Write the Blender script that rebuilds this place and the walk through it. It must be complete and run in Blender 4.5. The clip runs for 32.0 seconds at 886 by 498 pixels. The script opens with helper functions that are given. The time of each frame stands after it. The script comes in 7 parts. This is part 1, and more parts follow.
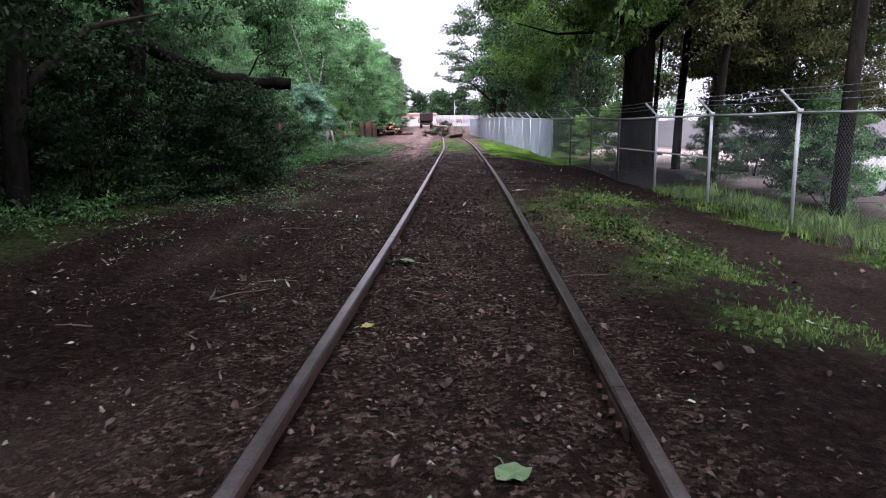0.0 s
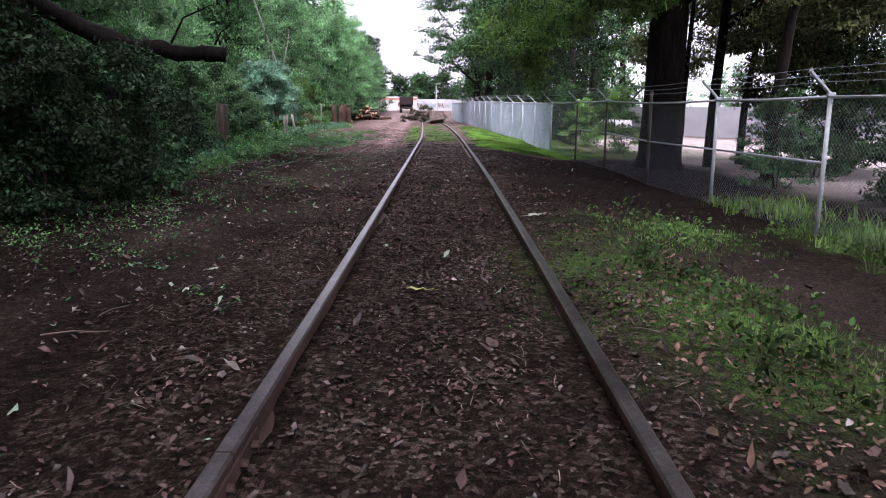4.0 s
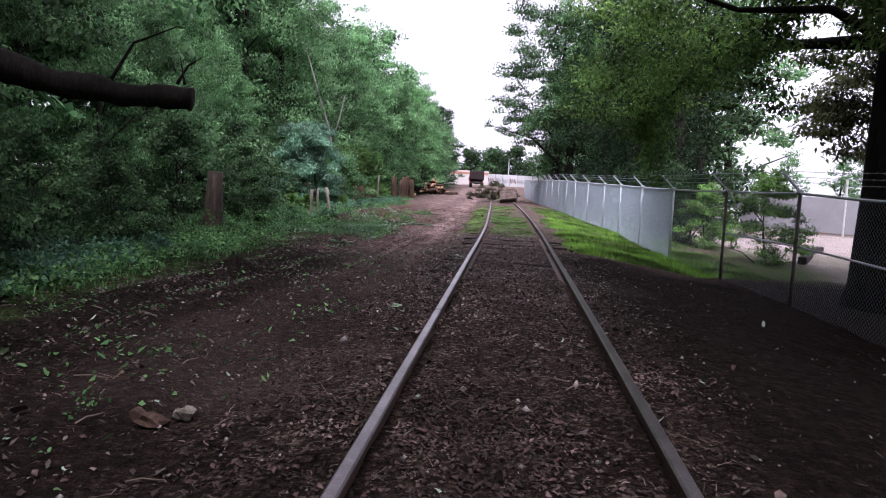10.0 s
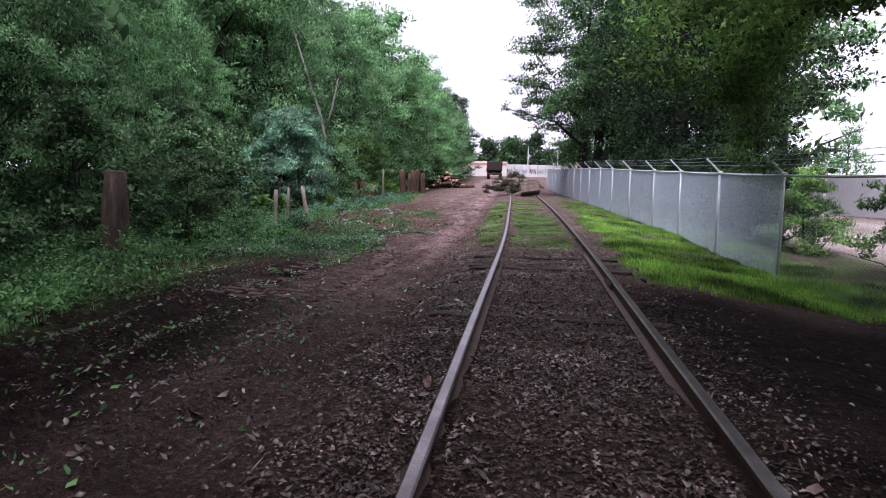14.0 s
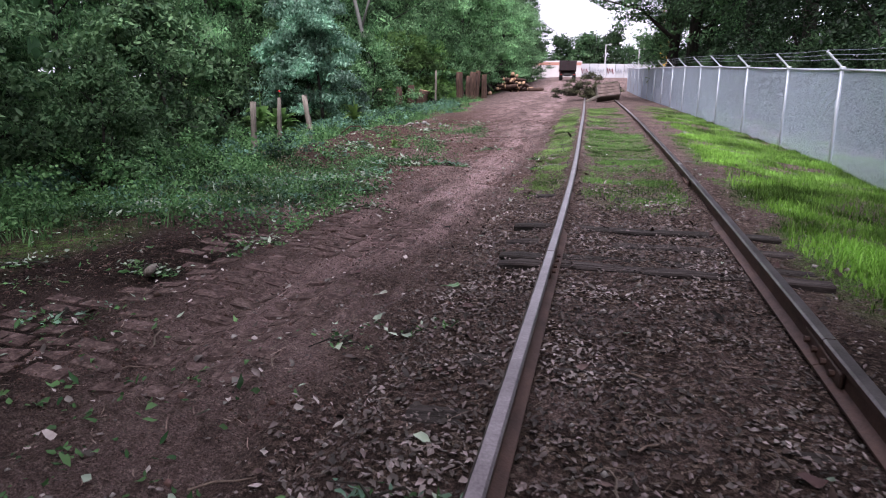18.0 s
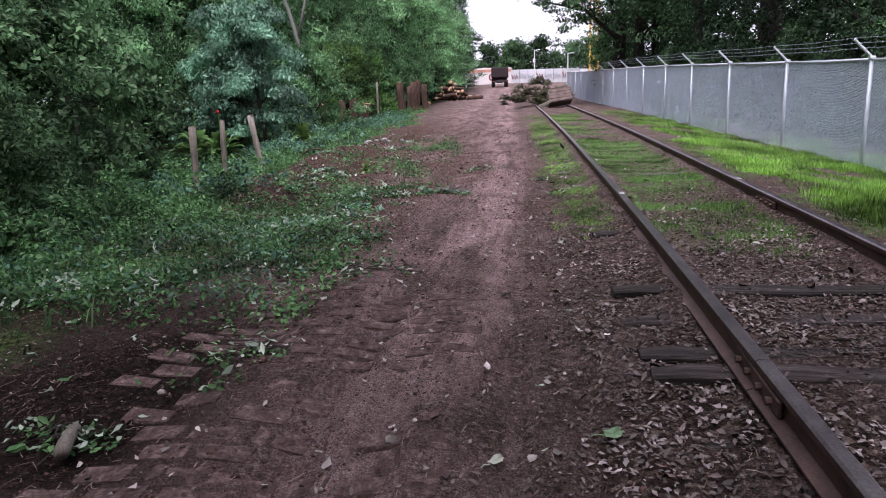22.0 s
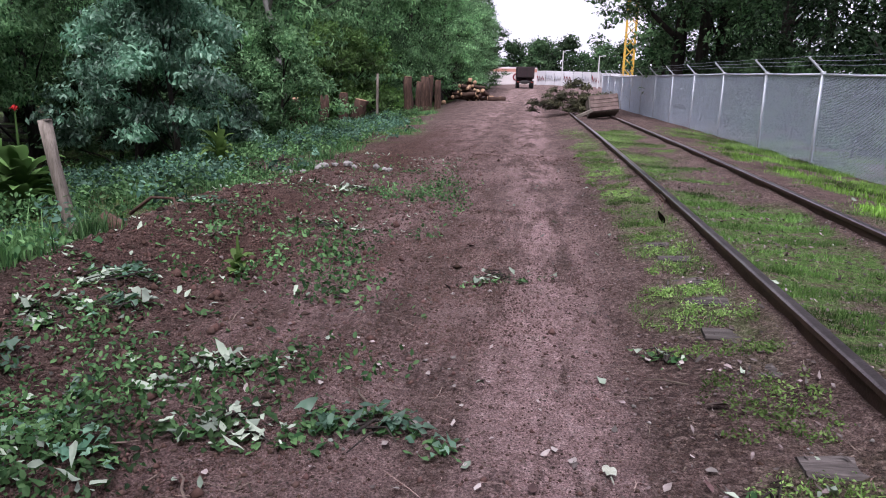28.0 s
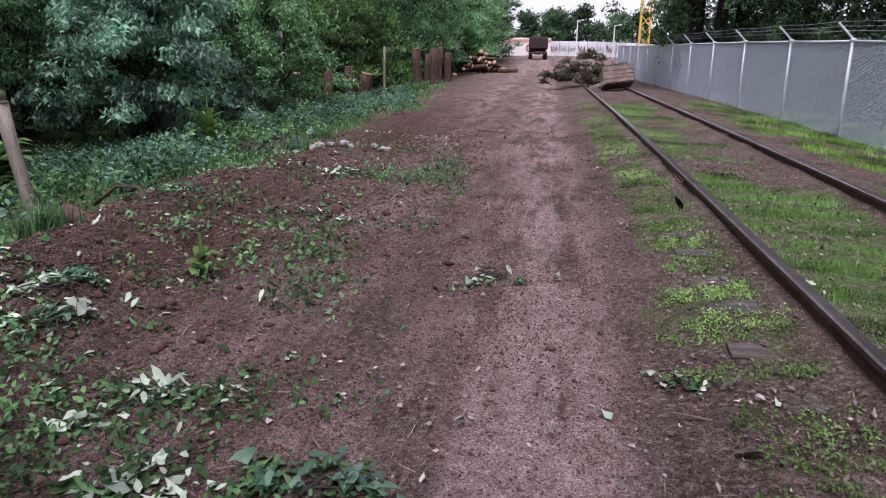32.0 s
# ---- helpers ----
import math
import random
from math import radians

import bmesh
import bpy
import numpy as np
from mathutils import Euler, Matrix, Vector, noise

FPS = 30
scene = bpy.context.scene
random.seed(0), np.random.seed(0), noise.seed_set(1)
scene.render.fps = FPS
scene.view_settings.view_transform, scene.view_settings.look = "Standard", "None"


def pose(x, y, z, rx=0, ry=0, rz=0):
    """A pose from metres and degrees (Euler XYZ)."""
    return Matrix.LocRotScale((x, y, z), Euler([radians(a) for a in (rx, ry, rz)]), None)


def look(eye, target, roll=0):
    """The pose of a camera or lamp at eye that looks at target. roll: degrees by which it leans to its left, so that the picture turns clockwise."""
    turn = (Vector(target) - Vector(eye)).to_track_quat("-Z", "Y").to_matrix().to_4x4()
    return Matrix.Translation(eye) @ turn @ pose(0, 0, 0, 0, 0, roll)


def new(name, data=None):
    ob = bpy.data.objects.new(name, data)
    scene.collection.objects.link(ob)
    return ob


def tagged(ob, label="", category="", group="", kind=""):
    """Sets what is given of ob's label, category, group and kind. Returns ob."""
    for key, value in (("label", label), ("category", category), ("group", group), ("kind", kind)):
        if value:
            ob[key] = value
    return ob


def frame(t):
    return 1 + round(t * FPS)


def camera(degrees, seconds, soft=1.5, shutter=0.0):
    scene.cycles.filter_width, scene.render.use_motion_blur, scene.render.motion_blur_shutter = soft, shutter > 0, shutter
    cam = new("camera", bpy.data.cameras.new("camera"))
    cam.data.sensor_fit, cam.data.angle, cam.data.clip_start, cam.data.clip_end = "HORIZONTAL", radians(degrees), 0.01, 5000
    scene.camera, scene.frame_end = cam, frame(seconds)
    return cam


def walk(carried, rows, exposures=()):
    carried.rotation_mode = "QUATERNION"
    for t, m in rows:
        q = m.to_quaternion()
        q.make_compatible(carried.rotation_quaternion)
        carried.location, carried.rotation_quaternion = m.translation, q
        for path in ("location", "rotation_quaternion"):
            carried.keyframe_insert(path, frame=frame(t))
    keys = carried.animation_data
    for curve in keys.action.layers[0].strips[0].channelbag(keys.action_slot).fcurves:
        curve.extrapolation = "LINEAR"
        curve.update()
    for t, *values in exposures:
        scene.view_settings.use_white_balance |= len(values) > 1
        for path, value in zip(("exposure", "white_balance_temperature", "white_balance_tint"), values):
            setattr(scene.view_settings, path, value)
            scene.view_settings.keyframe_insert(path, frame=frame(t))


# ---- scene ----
cam = camera(66.5, 32.0, soft=1.0, shutter=0.15)
# seconds, x, y, z, yaw, pitch, roll
ROWS = [
    (0.0, 0.088, 0.573, 1.201, 2.07, -8.79, 0.05),
    (0.5, 0.066, 1.309, 1.143, 1.61, -8.09, -0.39),
    (1.0, 0.033, 1.705, 1.166, 0.30, -10.26, -0.60),
    (1.5, 0.008, 2.301, 1.183, -0.62, -10.85, -0.12),
    (2.0, 0.053, 2.882, 1.256, 0.03, -10.14, -0.62),
    (2.5, 0.016, 3.495, 1.271, -0.03, -7.13, -0.65),
    (4.5, 0.067, 6.163, 1.363, 0.90, -10.59, -0.60),
    (5.0, 0.085, 6.738, 1.396, 1.18, -8.29, -1.54),
    (5.5, 0.155, 7.342, 1.420, 0.21, -7.42, -1.01),
    (6.0, 0.163, 7.876, 1.427, 1.63, -8.65, -2.48),
    (6.5, 0.153, 8.494, 1.478, 1.50, -8.41, -1.99),
    (7.0, 0.184, 9.176, 1.559, 2.66, -7.26, -2.33),
    (7.5, 0.194, 9.816, 1.576, 2.67, -6.01, -1.73),
    (8.0, 0.222, 10.456, 1.608, 5.16, -6.06, -1.29),
    (8.5, 0.147, 11.113, 1.637, 5.41, -5.59, -1.24),
    (9.0, 0.072, 11.734, 1.639, 5.25, -6.63, -0.68),
    (9.5, 0.017, 12.349, 1.670, 6.55, -6.94, -2.46),
    (10.0, -0.081, 12.989, 1.718, 6.51, -4.12, -3.00),
    (10.5, -0.164, 13.641, 1.715, 5.20, -6.10, -2.04),
    (11.0, -0.217, 14.289, 1.733, 4.90, -4.21, -1.01),
    (11.5, -0.280, 14.943, 1.741, 6.75, -4.73, -0.95),
    (12.0, -0.237, 15.674, 1.749, 10.43, -6.33, -2.19),
    (12.5, -0.296, 16.379, 1.828, 9.01, -8.43, -0.98),
    (13.0, -0.303, 17.142, 1.880, 10.15, -7.18, -1.15),
    (13.5, -0.307, 17.832, 1.887, 8.59, -7.36, -1.94),
    (14.0, -0.346, 18.504, 1.893, 8.12, -4.81, -1.22),
    (14.5, -0.385, 19.128, 1.907, 9.16, -4.25, -0.75),
    (15.0, -0.364, 19.764, 1.898, 7.17, -4.35, -1.09),
    (15.5, -0.348, 20.412, 1.892, 6.20, -6.98, -1.09),
    (17.5, -0.423, 23.024, 1.954, 10.00, -11.43, -1.35),
    (18.0, -0.553, 23.609, 2.064, 14.00, -12.97, -0.71),
    (18.5, -0.756, 24.024, 2.132, 17.48, -12.12, -1.17),
    (19.0, -0.975, 24.365, 2.153, 22.90, -10.04, -1.71),
    (19.5, -1.280, 24.657, 2.097, 20.12, -9.25, -0.16),
    (20.0, -1.514, 24.933, 2.101, 18.25, -10.63, -1.06),
    (20.5, -1.734, 25.253, 2.102, 12.83, -9.90, -1.43),
    (21.0, -1.894, 25.392, 2.105, 8.10, -10.86, 0.04),
    (21.5, -1.941, 25.457, 2.105, 7.41, -11.99, 0.39),
    (22.0, -1.951, 25.571, 2.096, 7.87, -12.17, 1.78),
    (22.5, -1.949, 25.971, 2.089, 8.69, -10.57, 1.08),
    (23.0, -1.976, 26.479, 2.098, 8.75, -11.46, 0.40),
    (23.5, -2.003, 27.113, 2.095, 6.74, -11.32, 0.09),
    (24.0, -2.067, 27.788, 2.115, 6.93, -11.68, -0.73),
    (24.5, -2.120, 28.489, 2.128, 6.33, -11.91, 1.05),
    (25.0, -2.156, 29.227, 2.152, 7.76, -13.41, -0.73),
    (25.5, -2.218, 29.946, 2.176, 7.26, -15.45, -0.65),
    (26.0, -2.271, 30.639, 2.219, 9.22, -15.08, -2.15),
    (26.5, -2.362, 31.302, 2.223, 8.88, -13.86, -1.90),
    (28.5, -2.603, 32.297, 2.291, 10.68, -12.36, -1.06),
    (29.0, -2.629, 32.297, 2.292, 12.76, -12.51, -0.62),
    (29.5, -2.522, 32.278, 2.276, 13.72, -12.49, -0.80),
    (30.0, -2.548, 32.299, 2.286, 11.62, -13.00, -0.33),
    (30.5, -2.608, 32.310, 2.288, 11.37, -13.18, -0.54),
    (31.0, -2.582, 32.334, 2.280, 12.10, -13.29, 0.20),
    (31.5, -2.535, 32.518, 2.269, 10.50, -14.00, -0.63),
    (32.0, -2.489, 32.884, 2.304, 10.72, -14.68, -0.94),
]
EXPOSURES = [(0.0, 0.9), (1.0, 0.83), (2.0, 1.0), (5.0, 0.98), (6.0, 0.84), (9.0, 0.72), (15.0, 0.58), (18.0, 0.85), (20.0, 0.68), (24.0, 0.66), (26.0, 0.58), (32.0, 0.54)]
walk(cam, [(t, pose(x, y, z, 90 + pitch, roll, yaw)) for t, x, y, z, yaw, pitch, roll in ROWS], EXPOSURES)

# ---- daylight: a pale evening sky behind thin cloud ----
world = bpy.data.worlds.new("evening_sky")
scene.world = world
world.use_nodes = True
wn, wl = world.node_tree.nodes, world.node_tree.links
sky = wn.new("ShaderNodeTexSky")
sky.sky_type = "NISHITA"
sky.sun_disc = False
sky.sun_elevation, sky.sun_rotation = radians(62), radians(185)
sky.air_density, sky.dust_density, sky.ozone_density = 1.0, 6.0, 1.0
cloud = wn.new("ShaderNodeMix")
cloud.data_type = "RGBA"
cloud.inputs[0].default_value = 0.85
cloud.inputs[7].default_value = (11.7, 11.1, 14.0, 1)
wl.new(sky.outputs[0], cloud.inputs[6])
wl.new(cloud.outputs[2], wn["Background"].inputs["Color"])
wn["Background"].inputs["Strength"].default_value = 0.078
sun_data = bpy.data.lights.new("sun", "SUN")
sun_data.energy, sun_data.angle, sun_data.color = 3.3, radians(40), (1.03, 0.97, 1.09)
sun = new("sun", sun_data)
sun.matrix_world = look((0, 0, 40), (0.8, 9.5, 22.1))


# ---- small helpers ----
def smooth(v, a, b):
    s = np.clip((v - a) / (b - a), 0, 1)
    return s * s * (3 - 2 * s)


def vnoise(x, y, size, seed=0):
    """Value noise from 0 to 1 on a lattice of that size."""
    x, y = np.asarray(x, float) / size, np.asarray(y, float) / size
    ix, iy = np.floor(x).astype(np.int64), np.floor(y).astype(np.int64)
    fx, fy = x - ix, y - iy
    fx, fy = fx * fx * (3 - 2 * fx), fy * fy * (3 - 2 * fy)

    def h(a, b):
        n = (a * 374761393 + b * 668265263 + seed * 974634777) & 0x7FFFFFFF
        n = ((n ^ (n >> 13)) * 1274126177) & 0x7FFFFFFF
        return ((n ^ (n >> 16)) & 0xFFFF) / 65535.0

    return (h(ix, iy) * (1 - fx) + h(ix + 1, iy) * fx) * (1 - fy) + (h(ix, iy + 1) * (1 - fx) + h(ix + 1, iy + 1) * fx) * fy


def np_mesh(name, verts, faces, material=None, flat=True):
    """A mesh from arrays: verts (n, 3), faces (m, 3) or (m, 4)."""
    verts, faces = np.asarray(verts, np.float32), np.asarray(faces, np.int32)
    me = bpy.data.meshes.new(name)
    me.vertices.add(len(verts))
    me.vertices.foreach_set("co", verts.ravel())
    k = faces.shape[1]
    me.loops.add(faces.size)
    me.loops.foreach_set("vertex_index", faces.ravel())
    me.polygons.add(len(faces))
    me.polygons.foreach_set("loop_start", np.arange(0, faces.size, k, dtype=np.int32))
    me.update(calc_edges=True)
    me.validate()
    if not flat:
        me.polygons.foreach_set("use_smooth", np.ones(len(me.polygons), bool))
    if material:
        me.materials.append(material)
    return me


def bm_mesh(name, bm, material=None, shade=False):
    me = bpy.data.meshes.new(name)
    bmesh.ops.recalc_face_normals(bm, faces=bm.faces)
    bm.to_mesh(me)
    bm.free()
    if shade:
        me.polygons.foreach_set("use_smooth", np.ones(len(me.polygons), bool))
    if material:
        me.materials.append(material)
    return me


def part(name, me, parent, label="", m=None):
    """Links a mesh as one object under a thing or a part."""
    ob = new(name, me)
    ob.parent = parent
    if m is not None:
        ob.matrix_basis = m
    if label:
        ob["label"] = label
    return ob


def thing(name, label, category, m=None, me=None, group="", kind=""):
    ob = new(name, me)
    if m is not None:
        ob.matrix_basis = m
    return tagged(ob, label, category, group, kind)


def box(bm, size, m=Matrix(), bevel=0.0):
    geo = bmesh.ops.create_cube(bm, size=1.0, matrix=m @ Matrix.Diagonal((*size, 1)))
    if bevel:
        edges = list({e for v in geo["verts"] for e in v.link_edges})
        bmesh.ops.bevel(bm, geom=edges, offset=bevel, segments=1, affect="EDGES", profile=0.5)
    return geo


def tube(bm, points, radii, sides=8, cap=True):
    """A tube through points with a radius at each."""
    pts = [Vector(p) for p in points]
    rings = []
    side = None
    for i, p in enumerate(pts):
        d = (pts[min(i + 1, len(pts) - 1)] - pts[max(i - 1, 0)]).normalized()
        if side is None or abs(side.dot(d)) > 0.95:
            side = d.cross(Vector((0.3, 0.2, 1))) if abs(d.z) < 0.9 else d.cross(Vector((1, 0.1, 0)))
        side = (side - d * side.dot(d)).normalized()
        up = d.cross(side)
        r = radii[i] if hasattr(radii, "__len__") else radii
        rings.append([bm.verts.new(p + (side * math.cos(a) + up * math.sin(a)) * r) for a in (k * math.tau / sides for k in range(sides))])
    for a, b in zip(rings, rings[1:]):
        for k in range(sides):
            bm.faces.new((a[k], a[(k + 1) % sides], b[(k + 1) % sides], b[k]))
    if cap:
        bm.faces.new(rings[0][::-1])
        bm.faces.new(rings[-1])


# ---- materials ----
def surface(name, colours, scale=6.0, rough=0.85, bump=0.3, bump_scale=60.0, metal=0.0, island=0.0, random_obj=0.0, detail=6.0, spec=0.3, stretch=(1, 1, 1)):
    """A surface whose colour wanders between the given colours at two scales, with fine relief."""
    m = bpy.data.materials.new(name)
    m.use_nodes = True
    n, l = m.node_tree.nodes, m.node_tree.links
    p = n["Principled BSDF"]
    co = n.new("ShaderNodeTexCoord")
    mp = n.new("ShaderNodeMapping")
    mp.inputs["Scale"].default_value = stretch
    l.new(co.outputs["Object"], mp.inputs["Vector"])
    big = n.new("ShaderNodeTexNoise")
    big.inputs["Scale"].default_value, big.inputs["Detail"].default_value, big.inputs["Roughness"].default_value = scale, detail, 0.65
    fine = n.new("ShaderNodeTexNoise")
    fine.inputs["Scale"].default_value, fine.inputs["Detail"].default_value = bump_scale, 4.0
    l.new(mp.outputs[0], big.inputs["Vector"])
    l.new(mp.outputs[0], fine.inputs["Vector"])
    mix = n.new("ShaderNodeMath")
    mix.operation = "MULTIPLY_ADD"
    mix.inputs[1].default_value = 0.35
    l.new(fine.outputs["Fac"], mix.inputs[0])
    sub = n.new("ShaderNodeMath")
    sub.operation = "MULTIPLY_ADD"
    sub.inputs[1].default_value, sub.inputs[2].default_value = 0.8, -0.08
    l.new(big.outputs["Fac"], sub.inputs[0])
    l.new(sub.outputs[0], mix.inputs[2])
    ramp = n.new("ShaderNodeValToRGB")
    els = ramp.color_ramp.elements
    while len(els) < len(colours):
        els.new(0.5)
    for i, (e, c) in enumerate(zip(els, colours)):
        e.position = 0.3 + 0.42 * i / max(len(colours) - 1, 1)
        e.color = (*c, 1)
    l.new(mix.outputs[0], ramp.inputs[0])
    out = ramp.outputs[0]
    if island or random_obj:
        hsv = n.new("ShaderNodeHueSaturation")
        src = n.new("ShaderNodeNewGeometry").outputs["Random Per Island"] if island else n.new("ShaderNodeObjectInfo").outputs["Random"]
        rng = n.new("ShaderNodeMapRange")
        k = island or random_obj
        rng.inputs["To Min"].default_value, rng.inputs["To Max"].default_value = 1 - k, 1 + k
        l.new(src, rng.inputs["Value"])
        l.new(rng.outputs[0], hsv.inputs["Value"])
        hue = n.new("ShaderNodeMapRange")
        hue.inputs["To Min"].default_value, hue.inputs["To Max"].default_value = 0.5 + 0.04 * k, 0.5 - 0.04 * k
        l.new(src, hue.inputs["Value"])
        l.new(hue.outputs[0], hsv.inputs["Hue"])
        l.new(out, hsv.inputs["Color"])
        out = hsv.outputs[0]
    l.new(out, p.inputs["Base Color"])
    p.inputs["Roughness"].default_value, p.inputs["Metallic"].default_value = rough, metal
    p.inputs["Specular IOR Level"].default_value = spec
    if bump:
        b = n.new("ShaderNodeBump")
        b.inputs["Strength"].default_value, b.inputs["Distance"].default_value = bump, 0.02
        l.new(mix.outputs[0], b.inputs["Height"])
        l.new(b.outputs[0], p.inputs["Normal"])
    return m


def foliage(name, dark, light, gloss=0.5, through_light=0.3, spread=0.45, spec=0.1):
    """Leaves: each its own shade, lit clumps and dark gaps painted in, with some light passing through."""
    m = bpy.data.materials.new(name)
    m.use_nodes = True
    n, l = m.node_tree.nodes, m.node_tree.links
    p, outp = n["Principled BSDF"], n["Material Output"]
    geo = n.new("ShaderNodeNewGeometry")
    info = n.new("ShaderNodeObjectInfo")
    mix = n.new("ShaderNodeMix")
    mix.data_type = "RGBA"
    mix.inputs[6].default_value, mix.inputs[7].default_value = (*dark, 1), (*light, 1)
    l.new(geo.outputs["Random Per Island"], mix.inputs[0])
    hsv = n.new("ShaderNodeHueSaturation")
    rng = n.new("ShaderNodeMapRange")
    rng.inputs["To Min"].default_value, rng.inputs["To Max"].default_value = 1 - spread, 1 + spread
    l.new(info.outputs["Random"], rng.inputs["Value"])
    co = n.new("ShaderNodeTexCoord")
    # clump-scale noise that puts lit masses and dark gaps into the leaf colour
    clump_light = n.new("ShaderNodeTexNoise")
    clump_light.inputs["Scale"].default_value, clump_light.inputs["Detail"].default_value = 0.9, 3.0
    l.new(co.outputs["Object"], clump_light.inputs["Vector"])
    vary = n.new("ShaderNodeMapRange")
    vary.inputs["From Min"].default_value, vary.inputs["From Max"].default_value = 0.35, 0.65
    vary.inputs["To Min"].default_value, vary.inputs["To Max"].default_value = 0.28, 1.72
    l.new(clump_light.outputs["Fac"], vary.inputs["Value"])
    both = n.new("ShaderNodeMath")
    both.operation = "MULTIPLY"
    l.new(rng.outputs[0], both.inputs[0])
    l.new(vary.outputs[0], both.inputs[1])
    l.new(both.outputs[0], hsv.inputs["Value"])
    l.new(mix.outputs[2], hsv.inputs["Color"])
    l.new(hsv.outputs[0], p.inputs["Base Color"])
    p.inputs["Roughness"].default_value = gloss
    p.inputs["Specular IOR Level"].default_value = spec
    tr = n.new("ShaderNodeBsdfTranslucent")
    l.new(hsv.outputs[0], tr.inputs["Color"])
    ms = n.new("ShaderNodeMixShader")
    ms.inputs[0].default_value = through_light
    l.new(p.outputs[0], ms.inputs[1])
    l.new(tr.outputs[0], ms.inputs[2])
    l.new(ms.outputs[0], outp.inputs["Surface"])
    return m


M_BARK = surface("bark", [(0.012, 0.01, 0.009), (0.03, 0.025, 0.022), (0.06, 0.05, 0.043)], 3, 0.95, 0.9, 25, stretch=(3, 3, 0.6))
M_PALE_BARK = surface("pale_bark", [(0.11, 0.11, 0.1), (0.22, 0.22, 0.2)], 3, 0.95, 0.7, 25, stretch=(3, 3, 0.6))
M_RUST = surface("rusty_steel", [(0.04, 0.024, 0.021), (0.085, 0.05, 0.042), (0.13, 0.075, 0.058)], 5, 0.6, 0.25, 90, metal=0.25)
M_RAILTOP = surface("worn_rail_top", [(0.07, 0.058, 0.06), (0.15, 0.13, 0.134), (0.27, 0.245, 0.25)], 3, 0.3, 0.12, 80, metal=0.8)
M_GALV = surface("galvanised_steel", [(0.5, 0.53, 0.58), (0.68, 0.71, 0.76)], 7, 0.45, 0.08, 80, metal=0.25, spec=0.5)
M_WIRE = surface("galvanised_wire", [(0.66, 0.76, 0.9), (0.76, 0.85, 0.96)], 9, 0.45, 0.0, 80, metal=0.05, spec=0.5)
M_GREYSLEEPER = surface("bleached_sleeper_wood", [(0.026, 0.022, 0.02), (0.075, 0.065, 0.061), (0.18, 0.16, 0.15)], 3, 0.92, 0.8, 22, random_obj=0.3, stretch=(0.5, 6, 6))
M_SLEEPER = surface("weathered_sleeper_wood", [(0.009, 0.007, 0.0065), (0.03, 0.023, 0.021), (0.1, 0.084, 0.08)], 3, 0.92, 0.8, 22, random_obj=0.3, stretch=(0.5, 6, 6))
M_OLDWOOD = surface("grey_post_wood", [(0.07, 0.06, 0.05), (0.17, 0.15, 0.125), (0.26, 0.23, 0.2)], 4, 0.92, 0.6, 30, random_obj=0.2, stretch=(5, 5, 0.5))
M_FRESHWOOD = surface("fresh_cut_wood", [(0.22, 0.12, 0.07), (0.38, 0.24, 0.15), (0.5, 0.36, 0.25)], 5, 0.8, 0.3, 60)
# darker copy of the bark, with the trunks' shade put into its colour
M_BLACKBARK = surface("shade_dark_bark", [(0.004, 0.0035, 0.003), (0.012, 0.01, 0.009), (0.03, 0.025, 0.022)], 3, 0.95, 1.0, 20, stretch=(3, 3, 0.6), spec=0.1)
M_DULLWIRE = surface("dull_weathered_wire", [(0.2, 0.22, 0.26), (0.34, 0.37, 0.42)], 9, 0.5, 0.0, 80, metal=0.2, spec=0.4)
M_OLDSTEEL = surface("weathered_brown_steel", [(0.05, 0.042, 0.038), (0.11, 0.095, 0.088), (0.2, 0.18, 0.17)], 6, 0.7, 0.3, 60, metal=0.2)
M_REDBARK = surface("reddish_bark", [(0.022, 0.013, 0.01), (0.062, 0.036, 0.027), (0.13, 0.082, 0.06)], 4, 0.95, 1.0, 20, stretch=(3, 3, 0.6))
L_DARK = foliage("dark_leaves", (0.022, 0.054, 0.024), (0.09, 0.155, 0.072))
# darker copy of the dark leaves, with deep shade put into the leaf colour
L_BLACK = foliage("shade_dark_leaves", (0.008, 0.02, 0.0095), (0.036, 0.068, 0.032), through_light=0.2)
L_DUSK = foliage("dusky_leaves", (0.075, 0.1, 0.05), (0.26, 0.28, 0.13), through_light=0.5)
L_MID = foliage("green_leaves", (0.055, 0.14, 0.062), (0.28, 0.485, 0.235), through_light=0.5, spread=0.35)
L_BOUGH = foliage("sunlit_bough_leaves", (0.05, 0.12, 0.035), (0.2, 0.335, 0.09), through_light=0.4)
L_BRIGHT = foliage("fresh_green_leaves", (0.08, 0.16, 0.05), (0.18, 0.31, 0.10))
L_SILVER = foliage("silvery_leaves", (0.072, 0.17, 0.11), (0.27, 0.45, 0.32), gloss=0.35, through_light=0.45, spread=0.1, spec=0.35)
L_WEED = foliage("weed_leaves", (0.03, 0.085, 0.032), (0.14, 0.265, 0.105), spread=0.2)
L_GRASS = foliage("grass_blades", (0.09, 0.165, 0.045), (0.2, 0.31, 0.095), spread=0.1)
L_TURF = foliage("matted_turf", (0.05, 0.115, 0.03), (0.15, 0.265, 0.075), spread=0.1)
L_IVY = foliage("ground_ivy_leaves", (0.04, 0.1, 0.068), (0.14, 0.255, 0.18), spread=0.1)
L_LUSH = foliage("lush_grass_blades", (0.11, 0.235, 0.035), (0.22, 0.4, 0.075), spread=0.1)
L_LITTER = surface("dead_leaf_litter", [(0.01, 0.0065, 0.006), (0.05, 0.031, 0.027), (0.24, 0.175, 0.155)], 1.5, 0.8, 0.0, 14, island=0.8)
